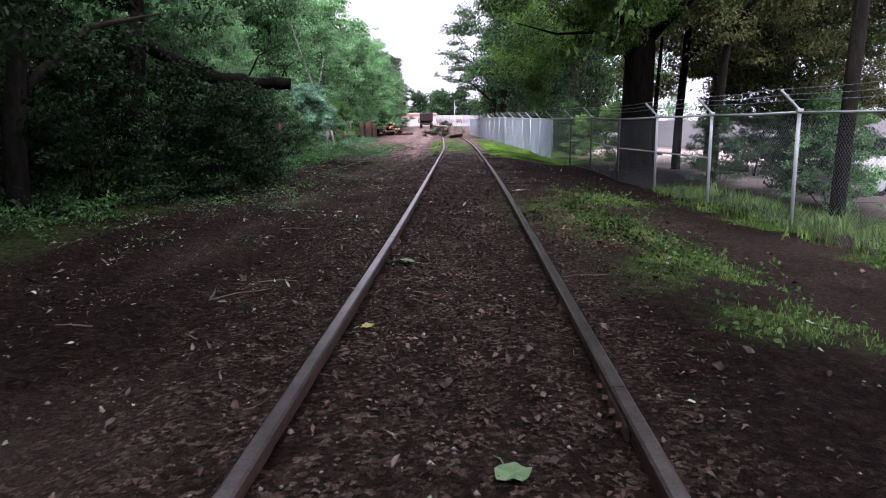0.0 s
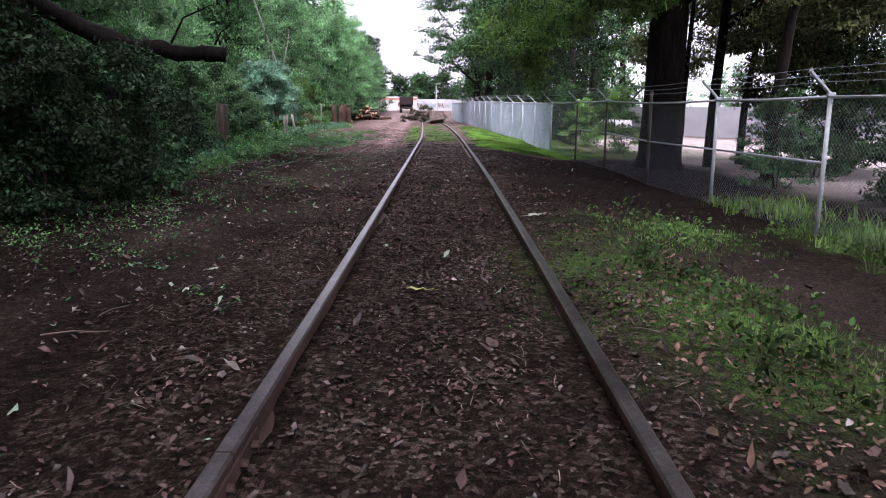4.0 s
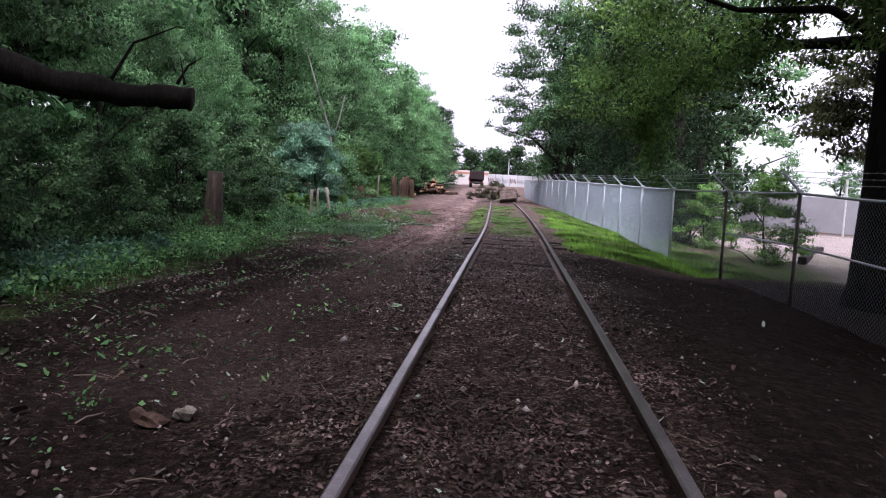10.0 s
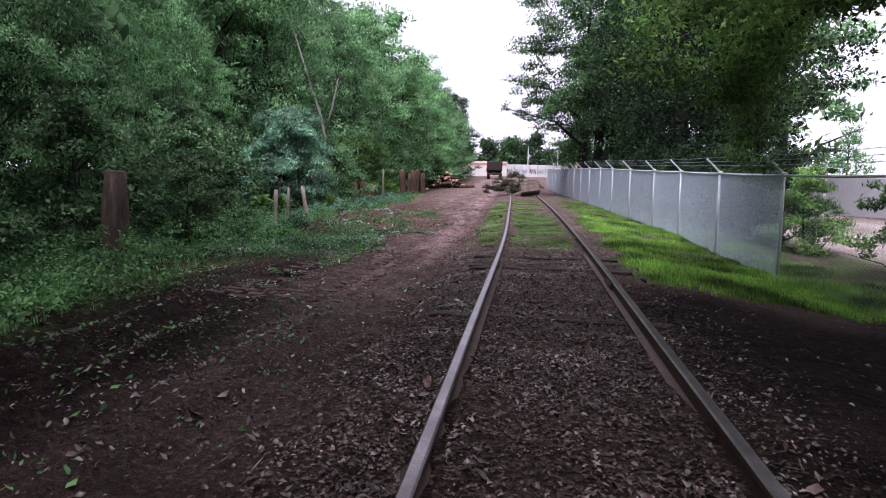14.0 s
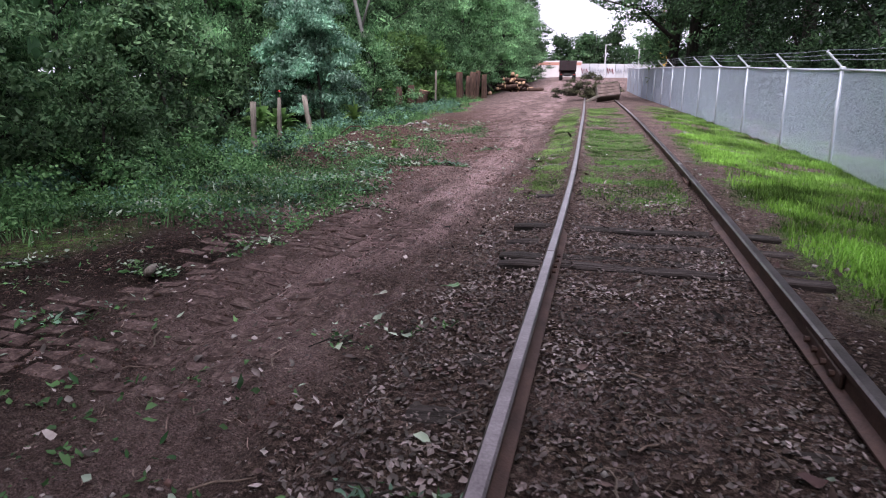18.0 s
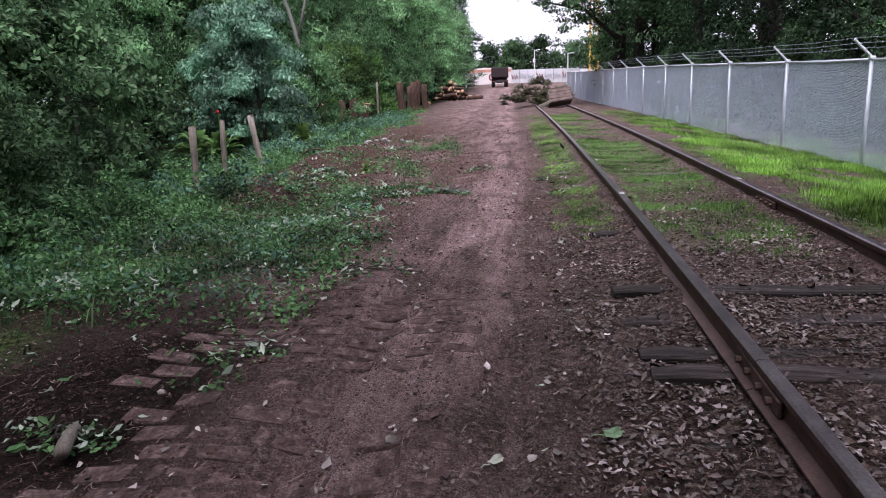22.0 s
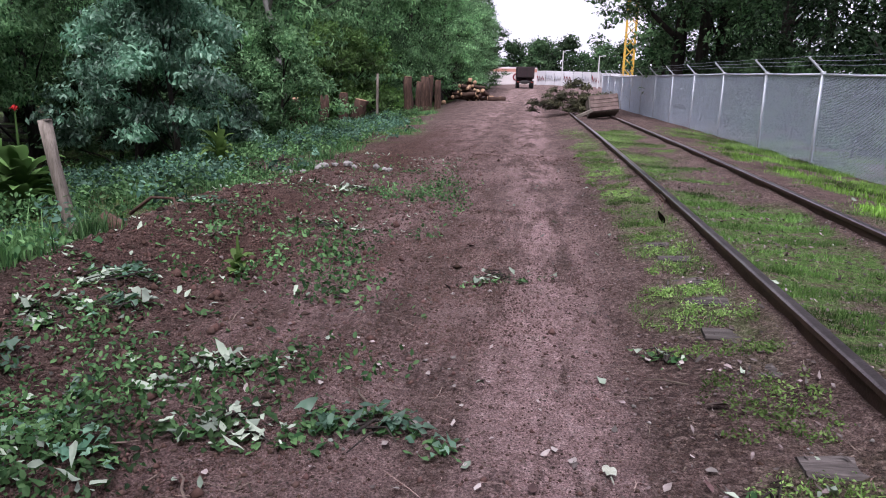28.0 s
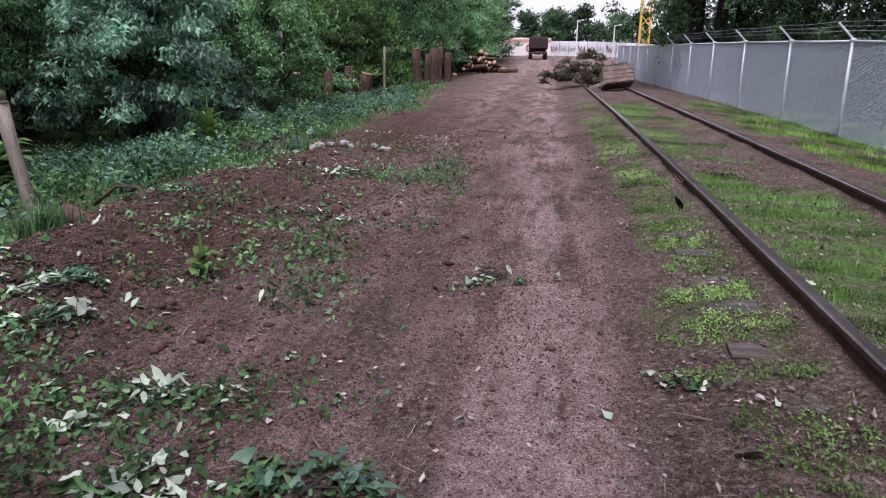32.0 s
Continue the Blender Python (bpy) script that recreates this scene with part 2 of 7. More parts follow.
L_GREYLITTER = surface("bleached_leaf_litter", [(0.026, 0.02, 0.018), (0.11, 0.088, 0.083), (0.43, 0.37, 0.36)], 1.5, 0.8, 0.0, 14, island=0.7)
L_OCHRE = surface("ochre_leaf_litter", [(0.03, 0.018, 0.013), (0.12, 0.072, 0.05), (0.36, 0.25, 0.19)], 1.5, 0.8, 0.0, 14, island=0.7)
L_PALECHIP = surface("pale_dry_chips", [(0.16, 0.135, 0.125), (0.4, 0.36, 0.34)], 3, 0.8, 0.0, 30, island=0.6)
L_PALELEAF = surface("pale_fallen_leaves", [(0.17, 0.225, 0.165), (0.33, 0.38, 0.305)], 3, 0.6, 0.0, 30, island=0.5)

# ---- plan: track line, fence line, ground ----
# knots of the track line lie 8 m apart
RAIL_X = np.array([-0.717, -0.713, -0.775, -0.883, -1.016, -1.291, -1.594, -1.926, -2.254, -2.583])
RAIL_Z = np.array([-0.026, 0.241, 0.535, 0.789, 1.029, 1.317, 1.556, 1.771, 1.983, 2.193])
GAUGE = 1.505


def curve(k, y, end_slope):
    """Smooth curve through the knots, straight before and after."""
    y = np.asarray(y, float)
    u = np.clip(y, 0, 71.999) / 8
    i = u.astype(int)
    f = u - i
    im, ip = np.maximum(i - 1, 0), np.minimum(i + 2, len(k) - 1)
    a, b = k[i], k[i + 1]
    m0, m1 = (b - k[im]) / np.where(i > 0, 2, 1), (k[ip] - a) / np.where(i < len(k) - 2, 2, 1)
    v = (2 * f**3 - 3 * f**2 + 1) * a + (f**3 - 2 * f**2 + f) * m0 + (-2 * f**3 + 3 * f**2) * b + (f**3 - f**2) * m1
    return v + np.minimum(y, 0) * (k[1] - k[0]) / 8 + np.clip(y - 72, 0, 88) * end_slope


def rail_x(y):
    return curve(RAIL_X, y, -0.0415)


def rail_z(y):
    return curve(RAIL_Z, y, 0.042)


FENCE_Y = [1.6, 4.8, 8.0, 11.28, 14.47, 17.67, 21.0, 24.4, 27.4, 30.9, 34.5, 38.0, 41.5, 44.6, 47.4, 50.5, 53.9, 57.2, 60.4, 63.6, 66.8, 70.0, 73.2, 76.4, 79.6, 82.8]


def fence_x(y):
    return np.interp(y, [0, 11.28, 17.67, 24.4, 30.9, 38, 41.5, 44.6, 47.4, 50.5, 53.9, 66, 83], [5.75, 5.15, 4.75, 4.35, 3.8, 3.5, 3.35, 2.98, 2.62, 2.4, 2.15, 1.3, 0.3])


def ground(x, y, rough=True):
    x, y = np.asarray(x, float), np.asarray(y, float)
    zr = rail_z(y)
    u = x - rail_x(y) - GAUGE / 2
    uf = fence_x(np.clip(y, 0, 83)) - rail_x(np.clip(y, -5, 83)) - GAUGE / 2
    drop = np.interp(y, [0, 10, 21, 25, 31, 42, 48, 55, 70], [0.36, 0.36, 0.44, 0.3, 0.32, 0.3, 0.2, 0.12, 0.05])
    right = smooth(u, 1.15, uf) * drop + smooth(u, uf + 1, uf + 22) * 0.9
    mud = np.interp(y, [5, 9, 11, 14], [0, 0.12, 0.14, 0]) * np.exp(-((u - 3.1) / 0.9) ** 2)
    left = smooth(-u, 1.05, 1.9) * 0.10 + smooth(-u, 4.6, 7.5) * 0.12 + smooth(-u, 7, 11) * 0.55
    berm = 0.22 * np.exp(-((u + 5.5) / 0.75) ** 2) * smooth(y, 33.5, 36) * (1 - smooth(y, 38.5, 43))
    crib = np.interp(y, [0, 22, 25.5, 31, 37, 42, 60], [0.115, 0.125, 0.185, 0.182, 0.168, 0.145, 0.14])
    z = zr - crib - right - mud - left + berm
    inside = smooth(np.abs(u), 1.6, 1.1)
    z = z - 0.016 * smooth(np.abs(u), 1.9, 1.5) * smooth(y, 27.6, 28.4) * smooth(y, 31.2, 30.4)
    z = z - 0.06 * np.exp(-((u + 1.06) / 0.17) ** 2) * smooth(y, 2, 4.5) * smooth(y, 13, 11)
    z = z - 0.03 * smooth(-u, 0.82, 1.0) * smooth(-u, 2.0, 1.5) * smooth(y, 25, 27) * smooth(y, 42, 38)
    z = z + 0.06 * np.exp(-((np.abs(u) - GAUGE / 2) / 0.17) ** 2) * smooth(y, 28, 31)
    if rough:
        near = smooth(y, 140, 70)
        z = z + near * (0.05 * (vnoise(x, y, 0.9, 1) - 0.5) * (1 - 0.4 * inside) + 0.03 * (vnoise(x, y, 0.34, 2) - 0.5) + 0.016 * (vnoise(x, y, 0.17, 3) - 0.5))
        rut = smooth(-u, 1.7, 2.3) * smooth(-u, 5.3, 4.2)
        z = z + near * rut * ((0.025 + 0.055 * smooth(y, 27, 24)) * np.sin(u * 7.0 + 2.2 * (vnoise(x * 0 + u, y, 5.0, 4) - 0.5)) * vnoise(x, y, 2.5, 5))
        for k, shift in enumerate((0.0, 0.32, 1.05, 1.4)):
            line = np.interp(y, [17, 21.2, 23.5, 25.2, 28, 36], [-6.1, -4.4, -3.35, -3.05, -2.95, -3.0]) + shift * np.interp(y, [17, 24, 30], [1.3, 1.0, 0.8])
            d = (x - line) / 0.12
            z = z + (0.022 * np.exp(-(np.abs(d) - 1.6) ** 2) - 0.06 * np.exp(-d * d)) * smooth(y, 18, 20.5) * smooth(y, 35, 28) * (0.4 + 0.9 * vnoise(x, y, 1.1, 60 + k))
        z = z + 0.13 * np.exp(-((x + 4.3) / 0.6) ** 2 - ((y - 22.95) / 0.22) ** 2) - 0.07 * np.exp(-((x + 2.95) / 0.45) ** 2 - ((y - 22.1) / 0.5) ** 2)
        dug = np.exp(-((u + 5.0) / 1.2) ** 2) * smooth(y, 32, 35) * smooth(y, 48, 42)
        z = z + dug * (0.17 * (vnoise(x, y, 0.5, 6) - 0.45) + 0.11 * (vnoise(x, y, 0.24, 7) - 0.5))
    return z


def grass_cover(x, y):
    """How much grass and low weeds cover the ground, 0 to 1."""
    x, y = np.asarray(x, float), np.asarray(y, float)
    u = x - rail_x(y) - GAUGE / 2
    uf = fence_x(np.clip(y, 0, 83)) - rail_x(np.clip(y, -5, 83)) - GAUGE / 2
    patch = vnoise(x, y, 1.3, 11) * 0.6 + vnoise(x, y, 0.45, 12) * 0.4
    verge = smooth(u, 0.95, 1.9) * smooth(y, 27.0, 29.5) * smooth(y, 60, 46) * np.interp(y, [30, 36, 42], [1.8, 1.5, 1.0])
    between = smooth(np.abs(u), 0.68, 0.5) * smooth(y, 30.5, 33.5) * smooth(y, 57, 50) * 1.05
    ue = u + 0.6 * (vnoise(x, y, 0.8, 73) - 0.5)
    shoulder = 0.6 * smooth(ue, -1.5, -1.2) * smooth(u, -0.8, -0.95) * smooth(y, 31, 33.5) * smooth(y, 56, 48) * np.interp(y, [34, 42], [0.5, 0.95])
    early = 0.75 * np.exp(-((u - 1.7) / 0.8) ** 2 - ((y - 10.5) / 2.5) ** 2) + np.exp(-((u - (1.9 + 0.16 * (9 - y))) / 0.75) ** 2) * smooth(y, 2, 4) * smooth(y, 13, 9.5) * 0.95 + smooth(u, uf - 1.1, uf) * smooth(y, 17, 12) * 0.9 + 0.5 * np.exp(-((u - 2.8) / 1.1) ** 2 - ((y - 13.5) / 0.9) ** 2)
    early = early * (0.5 + 0.8 * smooth(0.5 * vnoise(x, y, 0.55, 85) + 0.5 * vnoise(x, y, 0.22, 86), 0.42, 0.62))
    edge = np.interp(y, [0, 10, 17, 24, 28, 30.5, 34, 36, 38, 41, 46, 50, 62, 80], [4.8, 4.6, 4.4, 4.9, 5.2, 4.7, 4.3, 5.1, 5.8, 5.8, 5.4, 5.3, 6.5, 8.5])
    left = smooth(-u, edge - 0.5, edge + 0.9) * np.interp(y, [0, 9, 20, 26], [0.5, 0.5, 0.7, 1.0])
    dug = np.exp(-((u + 5.2) / 1.1) ** 2) * smooth(y, 33, 35) * smooth(y, 44, 41)
    c = np.maximum.reduce([verge, between, shoulder, early, left * (1 - 0.8 * dug)])
    bald = np.interp(y, [24, 28, 36, 40], [0.06, 0.3, 0.1, 0.08])
    return np.clip(c * (bald + 1.15 * smooth(patch, 0.3, 0.62)) - 0.05, 0, 1)


# ---- ground: one sheet out to the horizon ----
def ground_material():
    m = bpy.data.materials.new("dirt_and_grass_ground")
    m.use_nodes = True
    n, l = m.node_tree.nodes, m.node_tree.links
    p = n["Principled BSDF"]
    co = n.new("ShaderNodeTexCoord")

    def noise_tex(scale, detail=6.0, rough=0.6):
        t = n.new("ShaderNodeTexNoise")
        t.inputs["Scale"].default_value, t.inputs["Detail"].default_value, t.inputs["Roughness"].default_value = scale, detail, rough
        l.new(co.outputs["Object"], t.inputs["Vector"])
        return t.outputs["Fac"]

    def streaks(scale, detail=6.0):
        """Noise drawn out along the road, as wheels leave it."""
        mp = n.new("ShaderNodeMapping")
        mp.inputs["Scale"].default_value = (4.0, 0.8, 1.0)
        l.new(co.outputs["Object"], mp.inputs["Vector"])
        t = n.new("ShaderNodeTexNoise")
        t.inputs["Scale"].default_value, t.inputs["Detail"].default_value, t.inputs["Roughness"].default_value = scale, detail, 0.7
        l.new(mp.outputs[0], t.inputs["Vector"])
        return t.outputs["Fac"]

    def ramp(fac, *stops):
        r = n.new("ShaderNodeValToRGB")
        while len(r.color_ramp.elements) < len(stops):
            r.color_ramp.elements.new(0.5)
        for e, (pos, c) in zip(r.color_ramp.elements, stops):
            e.position, e.color = pos, (*c, 1)
        l.new(fac, r.inputs[0])
        return r.outputs[0]

    def mixed(fac, a, b):
        x = n.new("ShaderNodeMix")
        x.data_type = "RGBA"
        l.new(fac, x.inputs[0])
        l.new(a, x.inputs[6])
        l.new(b, x.inputs[7])
        return x.outputs[2]

    def attr(name):
        a = n.new("ShaderNodeAttribute")
        a.attribute_name = name
        return a.outputs["Fac"]

    def math_node(op, a, b=None, v=None):
        k = n.new("ShaderNodeMath")
        k.operation = op
        k.use_clamp = op != "MULTIPLY_ADD"
        l.new(a, k.inputs[0])
        if b is not None:
            l.new(b, k.inputs[1])
        if v is not None:
            k.inputs[1].default_value = v
        return k.outputs[0]

    def flakes(scale, *stops):
        """Flat chips and leaf pieces, each of one shade."""
        wob = n.new("ShaderNodeTexNoise")
        wob.inputs["Scale"].default_value, wob.inputs["Detail"].default_value = scale * 0.5, 3.0
        l.new(co.outputs["Object"], wob.inputs["Vector"])
        add = n.new("ShaderNodeVectorMath")
        add.operation = "MULTIPLY_ADD"
        add.inputs[1].default_value = (1.6 / scale,) * 3
        l.new(wob.outputs["Color"], add.inputs[0])
        l.new(co.outputs["Object"], add.inputs[2])
        v = n.new("ShaderNodeTexVoronoi")
        v.inputs["Scale"].default_value = scale
        l.new(add.outputs[0], v.inputs["Vector"])
        sep = n.new("ShaderNodeSeparateColor")
        l.new(v.outputs["Color"], sep.inputs[0])
        return ramp(sep.outputs[0], *stops), sep.outputs[0]

    dirt = ramp(noise_tex(1.6, 9, 0.7), (0.32, (0.042, 0.028, 0.026)), (0.5, (0.142, 0.092, 0.084)), (0.66, (0.27, 0.186, 0.172)))
    crumbs = ramp(noise_tex(28, 6, 0.75), (0.36, (0.022, 0.016, 0.015)), (0.5, (0.12, 0.088, 0.08)), (0.62, (0.33, 0.26, 0.24)))
    half = n.new("ShaderNodeValue")
    half.outputs[0].default_value = 0.5
    dirt = mixed(half.outputs[0], dirt, crumbs)
    trod = ramp(noise_tex(9, 10, 0.8), (0.3, (0.12, 0.08, 0.074)), (0.5, (0.385, 0.262, 0.258)), (0.68, (0.58, 0.44, 0.435)))
    flake, flake_h = flakes(38, (0.0, (0.012, 0.009, 0.008)), (0.45, (0.05, 0.034, 0.028)), (0.8, (0.13, 0.092, 0.075)), (1.0, (0.3, 0.235, 0.2)))
    dug = ramp(noise_tex(7, 8, 0.75), (0.3, (0.026, 0.014, 0.011)), (0.5, (0.072, 0.041, 0.033)), (0.7, (0.14, 0.084, 0.068)))
    # near-black tone: dark soil, with the shade under the trees painted in
    humus_shade = ramp(noise_tex(11, 8, 0.75), (0.3, (0.006, 0.004, 0.0036)), (0.5, (0.016, 0.0105, 0.009)), (0.72, (0.06, 0.04, 0.032)))
    dirt = mixed(math_node("MULTIPLY", attr("chips"), ramp(noise_tex(3, 6, 0.7), (0.35, (0.15,) * 3), (0.6, (1, 1, 1)))), dirt, flake)
    humus_shade = mixed(math_node("MULTIPLY", attr("chips"), ramp(noise_tex(4, 6, 0.7), (0.4, (0.1,) * 3), (0.62, (0.75,) * 3))), humus_shade, flake)
    grass = ramp(noise_tex(14, 6, 0.7), (0.3, (0.06, 0.085, 0.028)), (0.5, (0.095, 0.17, 0.048)), (0.7, (0.15, 0.25, 0.08)))
    sand = ramp(noise_tex(2.2, 6, 0.6), (0.3, (0.44, 0.36, 0.345)), (0.7, (0.58, 0.5, 0.48)))
    grit, grit_h = flakes(75, (0.0, (0.05, 0.033, 0.028)), (0.12, (0.1, 0.068, 0.06)), (0.2, (0.37, 0.25, 0.245)), (0.9, (0.41, 0.285, 0.28)), (1.0, (0.6, 0.5, 0.48)))
    soft = n.new("ShaderNodeValue")
    soft.outputs[0].default_value = 0.25
    trod = mixed(soft.outputs[0], trod, grit)
    wear = math_node("MULTIPLY", attr("path_wear"), ramp(streaks(0.8, 9), (0.42, (0.0,) * 3), (0.56, (1, 1, 1))))
    col = mixed(wear, dirt, trod)
    col = mixed(attr("dug_soil"), col, dug)
    col = mixed(attr("humus_shade"), col, humus_shade)
    gm = math_node("MULTIPLY", attr("grass_cover"), ramp(noise_tex(9, 5, 0.7), (0.38, (0.1,) * 3), (0.55, (1, 1, 1))))
    col = mixed(gm, col, grass)
    col = mixed(attr("sand_lot"), col, sand)
    grain = n.new("ShaderNodeMix")
    grain.data_type, grain.blend_type = "RGBA", "MULTIPLY"
    grain.inputs[0].default_value = 1.0
    l.new(col, grain.inputs[6])
    l.new(ramp(noise_tex(95, 5, 0.75), (0.36, (0.38,) * 3), (0.5, (0.95,) * 3), (0.64, (1.75,) * 3)), grain.inputs[7])
    l.new(grain.outputs[2], p.inputs["Base Color"])
    p.inputs["Roughness"].default_value = 0.95
    p.inputs["Specular IOR Level"].default_value = 0.06
    b = n.new("ShaderNodeBump")
    b.inputs["Strength"].default_value, b.inputs["Distance"].default_value = 1.0, 0.06
    l.new(noise_tex(46, 9, 0.8), b.inputs["Height"])
    b2 = n.new("ShaderNodeBump")
    b2.inputs["Strength"].default_value, b2.inputs["Distance"].default_value = 0.8, 0.1
    l.new(noise_tex(7, 6, 0.7), b2.inputs["Height"])
    l.new(b.outputs[0], b2.inputs["Normal"])
    l.new(b2.outputs[0], p.inputs["Normal"])
    return m


def spread(a, b, step, far_a, far_b, grow=1.35):
    mid = list(np.arange(a, b + step / 2, step))
    lo, s = [], step
    while (lo[-1] if lo else a) > far_a:
        s *= grow
        lo.append((lo[-1] if lo else a) - s)
    hi, s = [], step
    while (hi[-1] if hi else b) < far_b:
        s *= grow
        hi.append((hi[-1] if hi else b) + s)
    return np.array(lo[::-1] + mid + hi)


GX, GY = spread(-12.5, 7.5, 0.11, -700, 700), spread(-1.0, 62.0, 0.11, -700, 900, 1.12)
XX, YY = np.meshgrid(GX, GY)
ZZ = ground(XX, YY)
NX, NY = len(GX), len(GY)
ids = np.arange(NX * NY).reshape(NY, NX)
quads = np.stack([ids[:-1, :-1], ids[:-1, 1:], ids[1:, 1:], ids[1:, :-1]], -1).reshape(-1, 4)
ground_me = np_mesh("ground", np.stack([XX, YY, ZZ], -1).reshape(-1, 3), quads, ground_material(), flat=False)
UU = XX - rail_x(YY) - GAUGE / 2
UF = fence_x(np.clip(YY, 0, 83)) - rail_x(np.clip(YY, -5, 83)) - GAUGE / 2
WOB = 0.5 * (vnoise(XX * 0, YY, 7.0, 22) - 0.5)
WEAR = (0.55 + 0.75 * vnoise(XX, YY, 1.7, 23)) * smooth(-UU, 1.5, 2.0) * smooth(-UU, 6.0, 4.6) * (0.28 + 0.6 * np.exp(-((UU + 2.3 + WOB) / 0.5) ** 2) + 0.42 * np.exp(-((UU + 4.1 + WOB) / 0.55) ** 2)) * smooth(YY, 22, 31.5) * smooth(YY, 125, 110)
DUG = np.exp(-((UU + 4.9) / 1.3) ** 2) * smooth(YY, 30, 34) * smooth(YY, 60, 46) * (0.4 + 0.6 * vnoise(XX, YY, 1.1, 21))
CHIPS = np.clip(smooth(-UU, 2.4, 1.0) * smooth(UU, 1.5, 0.9) * smooth(YY, 40, 31) + 0.2 * smooth(-UU, 1, 2) * smooth(-UU, 8, 5) + 0.22 * smooth(UU, 1, 2) * smooth(YY, 17, 13), 0, 1)
# mask for dark soil and for tree shade painted onto the ground
HUMUS_SHADE = np.clip((0.55 + 0.75 * vnoise(XX, YY, 1.6, 27)) * (smooth(YY, 30, 24) * (smooth(UU, 0.6, 1.0) * (0.95 + 0.6 * smooth(YY, 12, 16))) + smooth(YY, 31, 23) * smooth(-UU, 0.6, 1.0) * (1 - 0.6 * smooth(YY, 20, 25) * np.exp(-((UU + 2.5) / 1.0) ** 2))) + 1.5 * smooth(YY, 34, 30) * smooth(-UU, 2.9, 3.9) * vnoise(XX, YY, 1.3, 28) + 0.9 * np.exp(-((XX + 5.0) / 0.6) ** 2 - ((YY - 34.5) / 0.35) ** 2) + smooth(-UU, 5.5, 9) * 0.9 + smooth(np.abs(UU), 1.0, 0.6) * smooth(YY, 28, 18) * 0.95, 0, 1)
RAG = 5 * (vnoise(XX, YY, 4.0, 29) - 0.5) + 2 * (vnoise(XX, YY, 1.1, 30) - 0.5)
SAND = smooth(UU + 0.3 * RAG, UF + 2.4, UF + 4.0) * smooth(YY + RAG, 2, 5) * smooth(YY + RAG, 61, 56) * smooth(XX + RAG, 60, 50) * (0.55 + 0.45 * smooth(vnoise(XX, YY, 5.0, 25), 0.3, 0.5))
for key, v in (("grass_cover", grass_cover(XX, YY)), ("path_wear", WEAR), ("dug_soil", np.clip(DUG, 0, 1)), ("humus_shade", HUMUS_SHADE), ("chips", CHIPS), ("sand_lot", SAND)):
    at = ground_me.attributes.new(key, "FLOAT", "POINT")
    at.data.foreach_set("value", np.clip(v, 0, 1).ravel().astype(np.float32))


def on_ground(x, y):
    """Height of the ground sheet itself at the given places."""
    x, y = np.clip(np.asarray(x, float), GX[0], GX[-2]), np.clip(np.asarray(y, float), GY[0], GY[-2])
    i, j = np.searchsorted(GX, x, "right") - 1, np.searchsorted(GY, y, "right") - 1
    fx, fy = (x - GX[i]) / (GX[i + 1] - GX[i]), (y - GY[j]) / (GY[j + 1] - GY[j])
    return (ZZ[j, i] * (1 - fx) + ZZ[j, i + 1] * fx) * (1 - fy) + (ZZ[j + 1, i] * (1 - fx) + ZZ[j + 1, i + 1] * fx) * fy


thing("ground", "reddish brown dirt with grass patches and leaf litter", "ground", me=ground_me, kind="structure")


# ---- railway track ----
def rail_mesh(y0, y1, side):
    """A steel rail with foot, web and head along the curve."""
    prof = [(-0.068, -0.16), (0.068, -0.16), (0.068, -0.148), (0.012, -0.13), (0.009, -0.052), (0.034, -0.04), (0.036, -0.01), (0.026, 0.0), (-0.026, 0.0), (-0.036, -0.01), (-0.034, -0.04), (-0.009, -0.052), (-0.012, -0.13), (-0.068, -0.148)]
    ys = np.linspace(y0, y1, max(2, int((y1 - y0) / 0.7) + 1))
    bm = bmesh.new()
    rings = []
    for y in ys:
        x, z = float(rail_x(y)) + GAUGE * side, float(rail_z(y))
        rings.append([bm.verts.new((x + a, y, z + b)) for a, b in prof])
    k = len(prof)
    for a, b in zip(rings, rings[1:]):
        for i in range(k):
            f = bm.faces.new((a[i], a[(i + 1) % k], b[(i + 1) % k], b[i]))
            f.material_index = 1 if i in (6, 7, 8) else 0
    bm.faces.new(rings[0])
    bm.faces.new(rings[-1][::-1])
    me = bm_mesh("rail", bm, M_RUST)
    me.materials.append(M_RAILTOP)
    return me


track = thing("railway_track", "old rusty railway track with half-buried wooden sleepers", "railway track", pose(0, 0, 0))
JOINTS = {0: [-4.0, 7.7, 19.5, 28.6, 40.4, 52.2, 61.5], 1: [-4.0, 3.6, 15.4, 27.2, 33.1, 44.9, 56.7, 61.5]}
bar_bm = bmesh.new()
box(bar_bm, (0.022, 0.62, 0.075), pose(0, 0, -0.092), 0.006)
BAR = bm_mesh("joint_bar", bar_bm, M_RUST)
bolt_bm = bmesh.new()
bmesh.ops.create_cone(bolt_bm, cap_ends=True, segments=6, radius1=0.019, radius2=0.017, depth=0.03, matrix=pose(0, 0, 0, 0, 90, 0))
BOLT = bm_mesh("bolt", bolt_bm, M_RUST)
for side in (0, 1):
    ends = JOINTS[side]
    for a, b in zip(ends, ends[1:]):
        r = part("rail", rail_mesh(a + 0.004, b - 0.004, side), track, "rusty steel rail with a worn paler top")
    for y in ends[1:-1]:
        for s in (-1, 1):
            jb = part("joint_bar", BAR, track, "", pose(float(rail_x(y)) + GAUGE * side + s * 0.022, y, float(rail_z(y)), math.degrees(math.atan(0.033)), 0, 0))
            for k in (-0.22, -0.08, 0.08, 0.22):
                part("bolt", BOLT, jb, "", pose(s * 0.022, k, -0.092))


